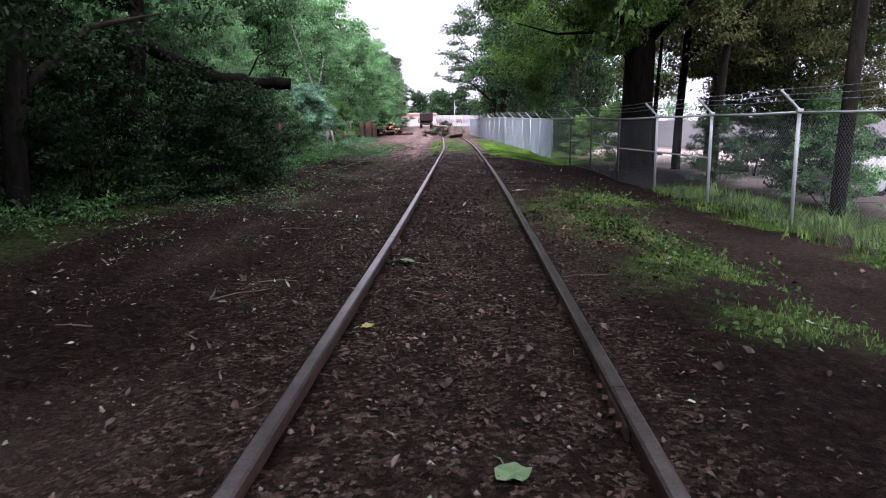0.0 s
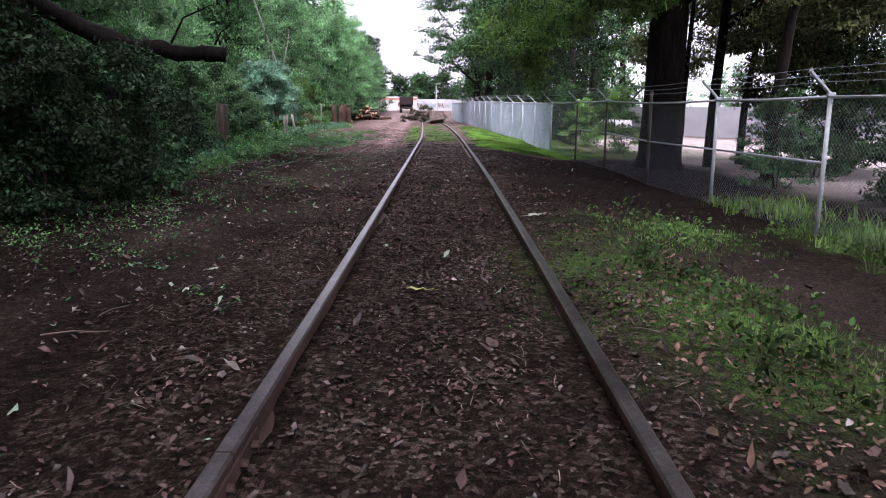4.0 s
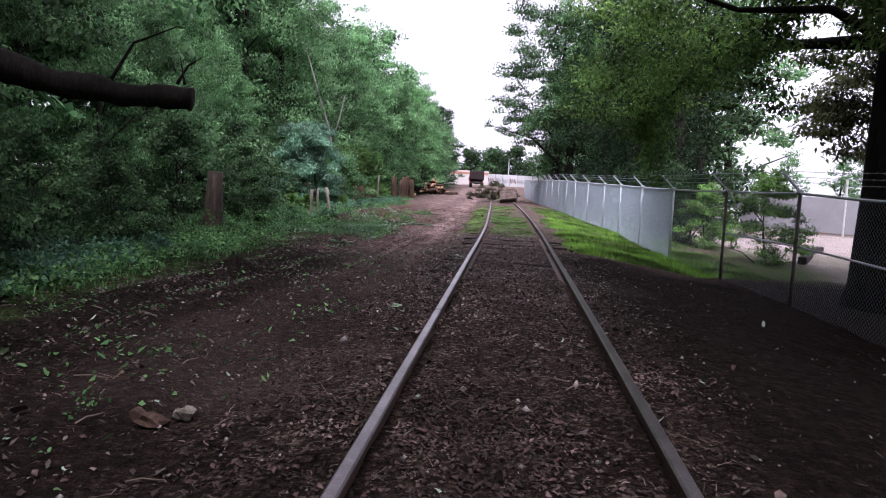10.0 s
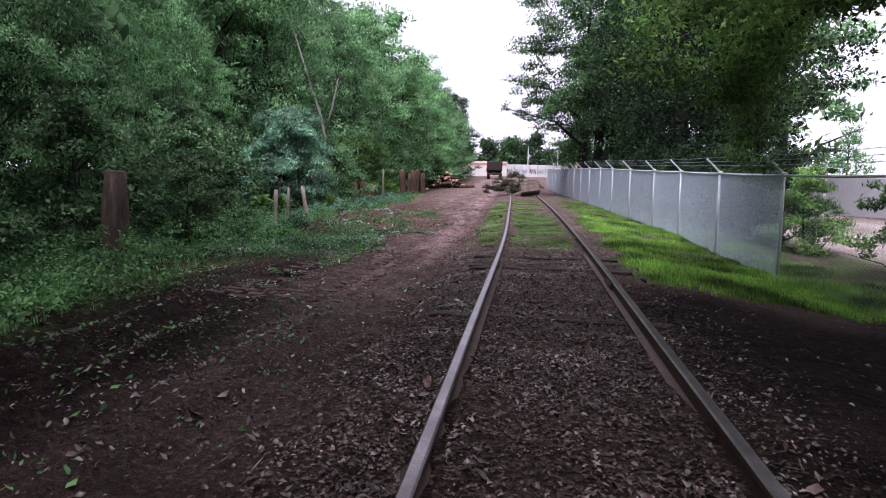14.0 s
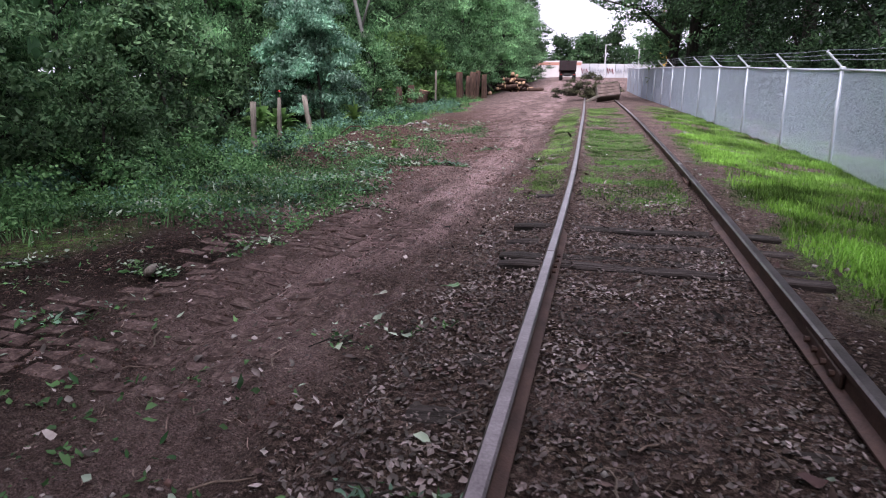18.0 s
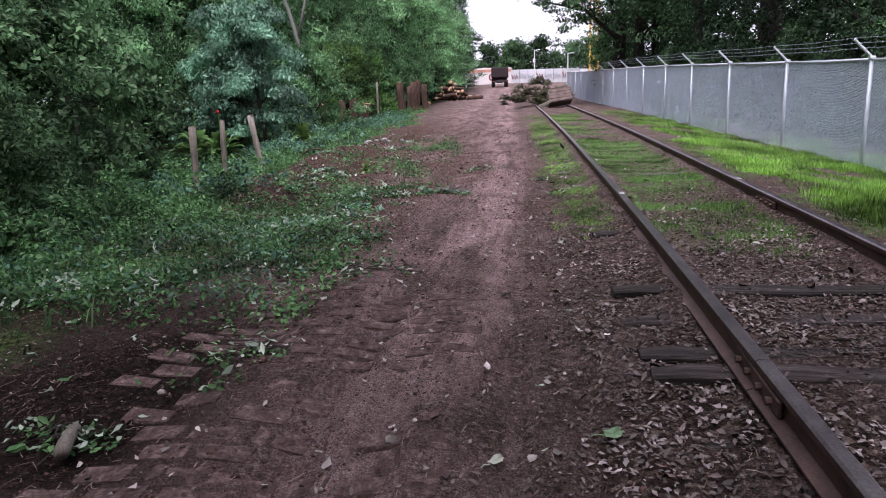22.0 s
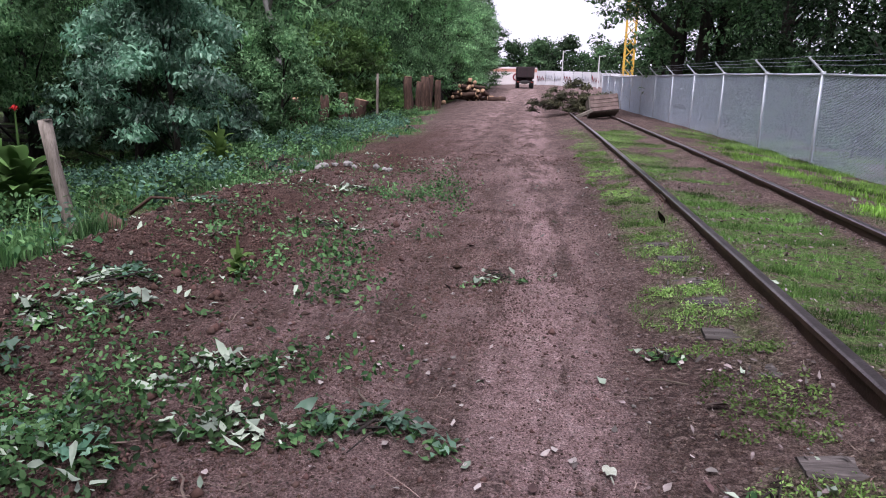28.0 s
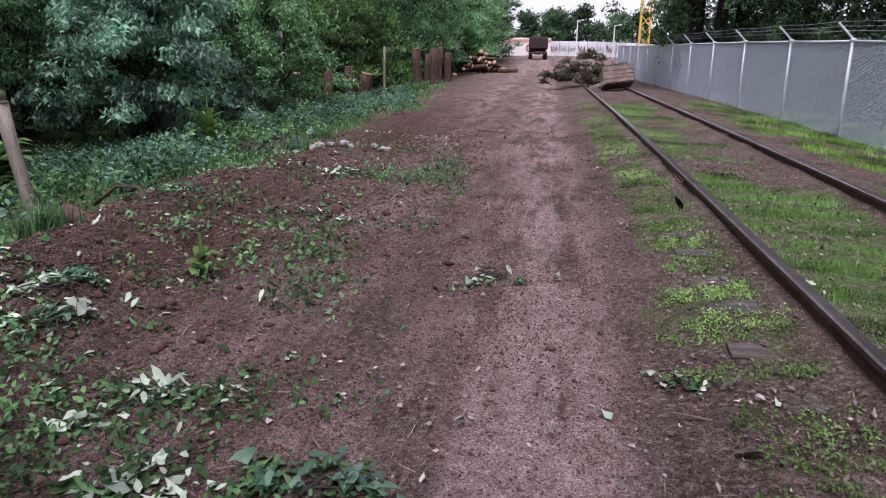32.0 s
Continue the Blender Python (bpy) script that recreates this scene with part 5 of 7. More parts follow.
P = scatter(rng, 16000, -8.0, -3.2, 32, 46, lambda x, y: np.clip(np.exp(-((offset(x, y) + 4.9) / 1.1) ** 2) * smooth(y, 32.5, 34.5) * smooth(y, 46, 41) * (0.15 + 1.2 * vnoise(x, y, 0.6, 49) ** 2), 0, 1))
clods(rng, P, 0.019, M_DARKCLOD, "churned_lumps", "dark churned lumps of reddish soil on the dug bank", "earth")
P = scatter(rng, 130000, -6.5, -1.2, 26, 46, lambda x, y: np.clip(smooth(-offset(x, y), 1.2, 1.8) * (0.06 + 0.6 * smooth(vnoise(x * 3, y, 1.5, 39), 0.45, 0.75)) + 0.9 * np.exp(-((offset(x, y) + 3.25) / 0.35) ** 2) * vnoise(x, y, 1.6, 40), 0, 1))
clods(rng, P, 0.0048, M_CLOD, "soil_crumbs", "fine soil crumbs loose on the worn road", "earth")


P = scatter(rng, 26000, -6.0, -1.3, 24, 48, lambda x, y: np.clip(0.9 * np.exp(-((offset(x, y) + 3.2) / 0.3) ** 2) * vnoise(x, y, 0.7, 65) ** 2 + 0.5 * smooth(vnoise(x, y, 0.8, 66), 0.62, 0.85) + 0.01, 0, 1))
clods(rng, P, 0.0095, M_DARKCLOD, "road_clods", "dark loose clods in clusters on the worn road", "earth")


P = scatter(rng, 150000, -5.6, -1.5, 33.2, 40, lambda x, y: np.clip(0.12 + 0.8 * smooth(0.5 * vnoise(x, y, 0.45, 68) + 0.5 * vnoise(x * 2, y, 1.3, 69), 0.4, 0.75), 0, 1) * smooth(-offset(x, y), 1.35, 1.7))
clods(rng, P, 0.005, M_CLOD, "road_grit", "fine loose grit on the worn road surface", "earth")


def slivers(rng, P, length, name, label, material, lift=0.004):
    """Short straws and twig bits lying flat."""
    n = len(P)
    a, h = rng.uniform(0, math.tau, n), length * rng.lognormal(0, 0.5, n) * 0.5
    w = rng.uniform(0.0012, 0.003, n)
    z = on_ground(P[:, 0], P[:, 1]) + lift
    ax = np.stack([np.cos(a) * h, np.sin(a) * h, rng.normal(0, 0.15, n) * h], 1)
    sd = np.stack([-np.sin(a) * w, np.cos(a) * w, np.zeros(n)], 1)
    c = np.stack([P[:, 0], P[:, 1], z + np.abs(ax[:, 2])], 1)
    bend = sd * rng.normal(0, 3, n)[:, None]
    V = np.stack([c - ax - sd, c - ax + sd, c + bend + sd, c + bend - sd, c + ax], 1).reshape(-1, 3)
    k = np.arange(n)[:, None] * 5
    thing(name, label, "plant debris", me=np_mesh(name, V, np.concatenate([k + [0, 1, 2], k + [0, 2, 3], k + [3, 2, 4]], 1).reshape(-1, 3), material), kind="stuff")


M_STRAW = surface("dry_straw", [(0.05, 0.036, 0.028), (0.16, 0.12, 0.095), (0.36, 0.3, 0.25)], 2, 0.85, 0.0, 20, island=0.7)
P = scatter(rng, 90000, -7.5, 2.5, 4, 46, lambda x, y: off_rails(offset(x, y)) * np.where((offset(x, y) > 1.1) & (y < 28), 0.2, 1.0) * (0.1 + 0.6 * vnoise(x, y, 0.9, 47) ** 2 + 0.4 * np.exp(-((offset(x, y) + 4.6) / 1.2) ** 2) * smooth(y, 28, 33)))
slivers(rng, P, 0.055, "straw_bits", "brown straw and twig bits strewn on the ground", M_STRAW)
P = scatter(rng, 42000, -5.5, 3.5, 1, 44, lambda x, y: 0.45 * smooth(np.abs(offset(x, y)), 2.0, 1.2) * off_rails(offset(x, y)) * smooth(y, 34, 30) * (0.25 + 0.75 * smooth(y, 16, 24)) + 0.08 * np.where((offset(x, y) > 1.2) & (y < 28), 0.1, 1.0))
clods(rng, P, 0.009, M_STONE, "gravel", "small grey gravel and chips between the rails", "gravel")


def blades(rng, P, height, name, label, material, width=0.006, per=4, simple=False):
    """Tufts of grass blades."""
    n = len(P) * per
    xy = np.repeat(P, per, 0) + rng.normal(0, 0.022, (n, 2))
    z = on_ground(xy[:, 0], xy[:, 1]) - 0.005
    h = height(xy[:, 0], xy[:, 1]) * rng.lognormal(0, 0.35, n)
    a = rng.uniform(0, math.tau, n)
    w = width * rng.uniform(0.7, 1.6, n)
    lean = rng.uniform(0.15, 0.8, n) * h
    c = np.stack([xy[:, 0], xy[:, 1], z], 1)
    side = np.stack([-np.sin(a), np.cos(a), np.zeros(n)], 1) * w[:, None]
    out = np.stack([np.cos(a), np.sin(a), np.zeros(n)], 1)
    mid = c + out * lean[:, None] * 0.35 + np.stack([np.zeros(n), np.zeros(n), h * 0.6], 1)
    tip = c + out * lean[:, None] + np.stack([np.zeros(n), np.zeros(n), h], 1)
    if simple:
        thing(name, label, "grass", me=np_mesh(name, np.stack([c - side, c + side, tip], 1).reshape(-1, 3), np.arange(n * 3).reshape(-1, 3), material), kind="stuff")
        return
    V = np.stack([c - side, c + side, mid + side * 0.8, mid - side * 0.8, tip], 1).reshape(-1, 3)
    k = np.arange(n)[:, None] * 5
    F = np.concatenate([k + [0, 1, 2], k + [0, 2, 3], k + [3, 2, 4]], 1).reshape(-1, 3)
    thing(name, label, "grass", me=np_mesh(name, V, F, material), kind="stuff")


def between_sleepers(x, y):
    """Grass grows in the cribs and leaves the sleepers bare."""
    near = np.min(np.abs(np.asarray(y)[:, None] - np.array([v for v in SLEEPER_Y if 32 < v < 46])[None]), 1)
    gap = smooth(near + 0.06 * (vnoise(x, y, 0.3, 89) - 0.5), 0.1, 0.16)
    free = np.maximum(smooth(np.abs(offset(x, y)), 1.4, 1.6), np.maximum(smooth(y, 34, 33), smooth(y, 43, 46)))
    return np.maximum(gap, free)


P = scatter(rng, 7000, -3.4, -1.2, 32.5, 46, lambda x, y: between_sleepers(x, y) * smooth(-offset(x, y), 0.86, 0.96) * smooth(-offset(x, y) + 0.3 * (vnoise(x, y, 0.5, 90) - 0.5), 1.5, 1.3) * smooth(vnoise(x, y, 0.6, 91), 0.18, 0.38))
c = np.stack([P[:, 0], P[:, 1], on_ground(P[:, 0], P[:, 1]) + rng.uniform(0.005, 0.03, len(P)), rng.uniform(0.03, 0.07, len(P))], 1)
V, F = leaf_cloud(rng, c, 0.02, len(P) * 22, 0.6, 0.1, 0.5)
V[:, 2] = np.maximum(V[:, 2], on_ground(V[:, 0], V[:, 1]) - 0.01)
thing("sleeper_weeds", "low fresh green weeds in bands between the sleeper ends", "weeds", me=np_mesh("sleeper_weeds", V, F, L_GRASS), kind="stuff")
P = scatter(rng, 330000, -3.4, 5.2, 1.5, 56, lambda x, y: between_sleepers(x, y) * np.where((offset(x, y) < -0.8) & (y < 42), 0.3, 1.0) * grass_cover(x, y) ** 1.2 * off_rails(offset(x, y)) * 0.8 * (1 - 0.6 * smooth(y, 31, 32) * smooth(y, 42, 40) * smooth(offset(x, y), 1.4, 1.1)))
blades(rng, P, lambda x, y: (0.02 + 0.035 * smooth(offset(x, y), 1.2, 2.6)) * (0.7 + 0.3 * smooth(y, 18, 26)), "short_grass", "short patchy green grass along and between the rails", L_GRASS, 0.0045, 3, True)
P = scatter(rng, 110000, -3.4, 2.4, 30.5, 44, lambda x, y: between_sleepers(x, y) * np.where(offset(x, y) < -0.8, 0.55, 1.0) * grass_cover(x, y) * off_rails(offset(x, y)) * smooth(vnoise(x, y, 0.35, 70), 0.2, 0.55) * smooth(offset(x, y), 1.6, 1.1))
blades(rng, P, lambda x, y: 0.022 + 0.02 * vnoise(x, y, 0.5, 71), "fine_grass", "fine low grass matted between and beside the rails", L_TURF, 0.0028, 7, True)
P = scatter(rng, 70000, 0.2, 4.6, 26, 50, lambda x, y: smooth(offset(x, y), 1.2, 1.8) * grass_cover(x, y) ** 1.3 * np.interp(y, [26, 38, 42, 50], [1, 1, 0.35, 0.1]) + 0.5 * smooth(np.abs(offset(x, y)), 0.6, 0.5) * smooth(vnoise(x, y, 1.1, 62), 0.55, 0.75) * smooth(y, 31, 33) * smooth(y, 44, 38))
blades(rng, P, lambda x, y: 0.04 + 0.04 * vnoise(x, y, 0.9, 61), "lush_grass", "lush lime-green grass between the rail and the fence", L_LUSH, 0.004, 4)
P = scatter(rng, 80000, -13, -3.5, 16, 66, lambda x, y: grass_cover(x, y) ** 1.5 * 0.8 * smooth(vnoise(x, y, 0.8, 48), 0.25, 0.6))
blades(rng, P, lambda x, y: 0.04 + 0.11 * vnoise(x, y, 1.2, 41), "verge_grass", "longer green grass on the road verge", L_WEED, 0.006, 3)


P = scatter(rng, 42000, -6.2, -1.4, 25, 42, lambda x, y: np.clip(0.25 + 0.6 * smooth(vnoise(x, y, 0.6, 72), 0.4, 0.75), 0, 1) * smooth(-offset(x, y), 1.2, 1.6))
V, F = flat_leaves(rng, P, 0.016, 0.003, 0.3, 0.5)
thing("soil_flakes", "small brown chips and leaf crumbs trodden into the road", "leaf litter", me=np_mesh("soil_flakes", V, F, L_LITTER), kind="stuff")
P = scatter(rng, 9000, 4.3, 8.0, 3, 18, lambda x, y: np.exp(-((x - fence_x(y) - 0.5) / 0.6) ** 2) * (0.3 + 0.9 * vnoise(x, y, 1.2, 64)))
blades(rng, P, lambda x, y: 0.07 + 0.13 * vnoise(x, y, 0.8, 63), "fence_grass", "long green grass along the foot of the fence", L_GRASS, 0.007, 4)


def weed_bed(rng, n, x0, x1, y0, y1, density, leaf, per, high, name, label, material):
    P = scatter(rng, n, x0, x1, y0, y1, density)
    z = on_ground(P[:, 0], P[:, 1])
    c = np.stack([P[:, 0], P[:, 1], z + high * rng.uniform(0.2, 0.9, len(P)), rng.uniform(0.07, 0.2, len(P))], 1)
    V, F = leaf_cloud(rng, c, leaf, len(P) * per, 0.9, 0.1, 0.6, True)
    V[:, 2] = np.maximum(V[:, 2], on_ground(V[:, 0], V[:, 1]) - 0.02)
    thing(name, label, "weeds", me=np_mesh(name, V, F, material), kind="stuff")


def verge_left(x, y):
    u = offset(x, y)
    edge = np.interp(y, [0, 10, 17, 24, 28, 30.5, 34, 36, 38, 41, 46, 50, 62, 80], [5.2, 5.0, 4.7, 5.2, 5.5, 5.0, 4.4, 5.2, 5.8, 5.9, 5.8, 5.6, 7.0, 9.0])
    return smooth(-u, edge - 0.3, edge + 1.2) * (0.35 + 0.65 * vnoise(x, y, 1.4, 43))


weed_bed(rng, 15000, -13, -3.6, 7, 70, verge_left, 0.052, 20, 0.3, "weeds", "knee-high leafy green weeds on the road verge", L_WEED)
weed_bed(rng, 3000, -14, -5, 16, 46, lambda x, y: verge_left(x + 1.2, y) * (1 - smooth(y, 35, 37) * smooth(y, 47, 45)), 0.06, 30, 0.7, "tall_weeds", "taller broad-leaved weeds below the wood", L_WEED)
weed_bed(rng, 4000, -11, -5.4, 31, 60, lambda x, y: verge_left(x, y) * smooth(vnoise(x, y, 0.75, 50), 0.45, 0.7), 0.066, 26, 0.36, "weed_clumps", "bluish green weed clumps standing out of the verge", L_IVY)
weed_bed(rng, 700, -7.6, -4.0, 17.5, 27, lambda x, y: smooth(-offset(x, y), 4.6, 5.4), 0.065, 26, 0.28, "ivy_bed", "dull green ground ivy beside the road", L_WEED)
weed_bed(rng, 900, -7, -2.2, 8, 19, lambda x, y: 0.8 * smooth(-offset(x, y), 2.0, 3.4) * smooth(vnoise(x, y, 1.3, 83), 0.42, 0.65), 0.03, 16, 0.03, "seedlings", "sparse low green seedlings on the dark soil", L_WEED)
weed_bed(rng, 420, -8.2, -4.6, 17.5, 24, lambda x, y: smooth(-offset(x, y), 5.0, 5.9), 0.085, 14, 0.4, "broad_ivy", "broad bluish green ivy leaves heaped beside the road", L_IVY)
weed_bed(rng, 2200, -7, -3.6, 30, 37, lambda x, y: smooth(-offset(x, y), 3.7, 4.2) * smooth(-offset(x, y), 6.4, 5.6) * smooth(y, 30.5, 31.5) * smooth(y, 36.2, 35) * smooth(vnoise(x, y, 0.9, 92), 0.4, 0.6), 0.032, 18, 0.05, "verge_seedlings", "fresh low green weeds along the road edge", L_WEED)
weed_bed(rng, 1400, 1.5, 6.2, 3, 17, lambda x, y: grass_cover(x, y), 0.05, 14, 0.1, "clover", "low bright clover and weeds on the bank", L_BRIGHT)


weed_bed(rng, 7000, -8, -3.3, 24, 42, lambda x, y: smooth(-offset(x, y), 2.9, 3.8) * np.maximum(smooth(vnoise(x, y, 0.9, 45), 0.46, 0.66) * (0.12 + 0.88 * smooth(y, 29.2, 30.3)), smooth(y, 33, 31) * smooth(y, 24, 26) * 0.85 * smooth(y, 29.4, 30.4) * smooth(vnoise(x, y, 0.55, 46), 0.3, 0.6)) * (1 - 0.85 * np.exp(-((offset(x, y) + 4.9) / 1.2) ** 2) * smooth(y, 33, 35) * smooth(y, 43, 41)) * (1 - 0.6 * smooth(y, 31, 29.5)), 0.04, 18, 0.05, "low_weeds", "low green weeds in patches on the churned verge", L_WEED)


def tread(rng, x0, x1, y0, y1, wide, columns, pitch=0.17):
    """Low staggered blocks of pressed soil with grooves between, as a tyre leaves them."""
    V, F = [], []
    q = np.array([[0, 1, 5, 4], [1, 2, 6, 5], [2, 3, 7, 6], [3, 0, 4, 7], [4, 5, 8, 8], [5, 6, 8, 8], [6, 7, 8, 8], [7, 4, 8, 8]])
    rows = int((y1 - y0) / pitch)
    for i in range(rows):
        cy = y0 + pitch * (i + 0.5)
        x = x0 + (x1 - x0) * i / rows
        for k in range(columns):
            cell = wide / columns
            cx = x + (k - (columns - 1) / 2 + 0.5 * (i % 2) - 0.25) * cell + rng.normal(0, 0.012)
            if rng.uniform() < 0.06 + 0.8 * float(smooth(vnoise(cx, cy, 0.7, 84), 0.58, 0.8)):
                continue
            w, d, h = cell * rng.uniform(0.43, 0.49), pitch * rng.uniform(0.4, 0.46), rng.uniform(0.003, 0.009)
            skew = rng.normal(0, 0.035)
            P = []
            for inset, up in ((1.0, -0.03), (0.86, h)):
                for sx, sy in ((-1, -1), (1, -1), (1, 1), (-1, 1)):
                    dx, dy = sx * w * inset * rng.uniform(0.9, 1.05), sy * d * inset * rng.uniform(0.85, 1.05)
                    P.append((cx + dx, cy + dy + dx * skew, float(on_ground(cx + dx, cy + dy)) + up * rng.uniform(0.75, 1.1)))
            P.append((cx, cy, float(on_ground(cx, cy)) + h * 0.95))
            F += [[j + 9 * len(V) for j in dict.fromkeys(f)] for f in q.tolist()]
            V.append(np.array(P))
    verts = np.concatenate(V)
    me = bpy.data.meshes.new("tyre_tread")
    me.from_pydata([tuple(v) for v in verts], [], F)
    me.materials.append(M_PRINT)
    thing("tyre_tread", "staggered blocks of a wide tyre print pressed into the road", "tyre print", me=me, kind="stuff")


M_PRINT = surface("pressed_soil", [(0.022, 0.015, 0.014), (0.085, 0.058, 0.054), (0.21, 0.155, 0.145)], 14, 0.95, 1.0, 60, island=0.1, spec=0.05)
tread(rng, -3.8, -3.4, 26.3, 31.4, 1.2, 4)
tread(rng, -2.72, -2.7, 26.3, 30.4, 0.7, 3)


def cut_branches(x, y, size, count, seed, label, material):
    """A heap of cut leafy twigs lying on the ground."""
    rr = np.random.default_rng(seed)
    rn = random.Random(seed)
    zc = float(on_ground(x, y))
    ob = thing("cut_branches", label, "branches", pose(x, y, zc), group="cut branches on the road edge")
    for k in range(5):
        a = rn.uniform(0, math.tau)
        r = size * rn.uniform(0.3, 1)
        bm = bmesh.new()
        q0, q1 = Vector((rn.uniform(-0.2, 0.2) * size, rn.uniform(-0.2, 0.2) * size, 0.02)), Vector((r * math.cos(a), r * math.sin(a), 0.02))
        tube(bm, [q0, q0.lerp(q1, 0.5) + Vector((0.03, 0.02, 0.03)), q1], [0.007, 0.005, 0.003], 5)
        part("twig", bm_mesh("twig", bm, M_BARK), ob)
    n = int(count * 2.2)
    core = rr.normal(0, size * 0.45, (9, 2))
    xy = (core[rr.integers(0, 9, n)] + rr.normal(0, size * 0.17, (n, 2))) * [1.2, 0.75] + [x, y]
    V, F = flat_leaves(rr, xy[: n // 3], 0.062 if y > 30 else 0.045, 0.012, 0.3, 0.44, True)
    V[:, 2] += np.repeat(rr.uniform(0, 0.035, n // 3), 8)
    part("leaves", np_mesh("leaves", V - np.array([x, y, zc]), F, material, flat=False), ob, "pale upturned leaves")
    V, F = flat_leaves(rr, xy[n // 4 :], 0.05 if y > 30 else 0.04, 0.008, 0.3, 0.42, True)
    part("green_leaves", np_mesh("green_leaves", V - np.array([x, y, zc]), F, L_WEED, flat=False), ob, "darker green leaves")


LB = "heap of cut twigs with pale upturned green leaves"
for k, (x, y, s, c) in enumerate(((-3.3, 34.82, 0.3, 85), (-4.26, 35.29, 0.34, 85), (-5.35, 36.03, 0.34, 80), (-4.5, 34.6, 0.4, 70), (-3.95, 34.75, 0.36, 70), (-4.6, 34.2, 0.4, 60), (-5.5, 36.3, 0.3, 60), (-5.3, 35.5, 0.28, 60), (-4.75, 38.4, 0.24, 40), (-5.4, 34.9, 0.4, 70), (-4.3, 33.2, 0.5, 110), (-5.0, 32.4, 0.7, 220), (-4.4, 31.6, 0.55, 170), (-3.5, 31.0, 0.35, 50), (-5.6, 30.5, 0.7, 240), (-4.2, 33.9, 0.4, 70), (-1.7, 34.6, 0.2, 12), (-1.9, 35.9, 0.2, 10), (-5.95, 38.5, 0.3, 50), (-3.6, 29.2, 0.3, 40), (-2.05, 27.2, 0.22, 16), (-1.3, 25.6, 0.25, 22), (-5.2, 28.0, 0.5, 60), (-4.2, 28.2, 0.3, 30), (-0.62, 6.8, 0.18, 10), (-5.0, 40.6, 0.45, 80), (-2.9, 37.2, 0.25, 26), (-2.47, 11.13, 0.2, 12), (-1.78, 10.36, 0.2, 14), (-1.42, 9.87, 0.16, 9), (-3.25, 11.94, 0.25, 14), (-1.75, 6.13, 0.16, 6), (-2.5, 8.3, 0.18, 8), (-3.95, 27.04, 0.25, 30), (-4.06, 28.14, 0.25, 26), (-1.75, 27.45, 0.2, 22), (-3.77, 32.2, 0.3, 60), (-3.74, 34.0, 0.16, 14), (-4.18, 32.8, 0.3, 50), (-5.1, 35.7, 0.2, 30))):
    cut_branches(x, y, s, c, 100 + k, LB, L_PALELEAF if k % 3 else L_SILVER)
P = scatter(rng, 16000, -8, -3, 26, 45, lambda x, y: (0.3 + 0.7 * smooth(y, 29.0, 30.3)) * smooth(-offset(x, y), 3.0, 4.0) * smooth(-offset(x, y), 7.0, 5.6) * vnoise(x, y, 0.8, 51) ** 2 * 0.9)
V, F = flat_leaves(rng, P, 0.045, 0.008, 0.4, 0.45, True)
thing("torn_leaves", "torn green leaves and sprigs strewn over the churned verge", "leaves", me=np_mesh("torn_leaves", V, F, L_WEED), kind="stuff")
P = scatter(rng, 3600, -8, -3, 26, 45, lambda x, y: smooth(-offset(x, y), 3.0, 4.0) * smooth(-offset(x, y), 7.0, 5.6) * vnoise(x, y, 0.6, 52) ** 2)
V, F = flat_leaves(rng, P, 0.042, 0.008, 0.4, 0.5, True)
thing("upturned_leaves", "pale undersides of torn leaves on the churned verge", "leaves", me=np_mesh("upturned_leaves", V, F, L_PALELEAF), kind="stuff")


def carpet(x, y):
    """Cut leaves lying thick along the edge of the road."""
    u = offset(x, y) + 0.35 * (vnoise(x, y, 0.6, 87) - 0.5)
    return smooth(-u, 3.5, 3.85) * smooth(y, 29.7, 30.6) * smooth(y, 34.2, 32.8) * (0.25 + 0.9 * vnoise(x, y, 0.5, 88))


for n, size, material, name, label in ((11000, 0.038, L_WEED, "leaf_carpet", "dark green cut leaves lying thick at the road edge"), (7000, 0.042, L_IVY, "blue_leaf_carpet", "bluish green cut leaves lying thick at the road edge"), (1400, 0.04, L_PALELEAF, "pale_leaf_carpet", "pale undersides of cut leaves at the road edge")):
    P = scatter(rng, n, -7.5, -3.2, 29.5, 34.5, carpet)
    V, F = flat_leaves(rng, P, size, 0.012, 0.5, 0.5, True)
    V[:, 2] += np.repeat(rng.uniform(0, 0.05, len(P)), len(V) // len(P))
    thing(name, label, "leaves", me=np_mesh(name, V, F, material), kind="stuff")
P = scatter(rng, 520, -4.4, -1.4, 25, 36, lambda x, y: smooth(-offset(x, y), 1.3, 1.6) * smooth(-offset(x, y), 3.9, 3.5))
V, F = flat_leaves(rng, P, 0.036, 0.006, 0.3, 0.7, True)
thing("pale_chips", "small whitish chips and dry leaves on the worn road", "wood chips", me=np_mesh("pale_chips", V, F, L_PALECHIP), kind="stuff")


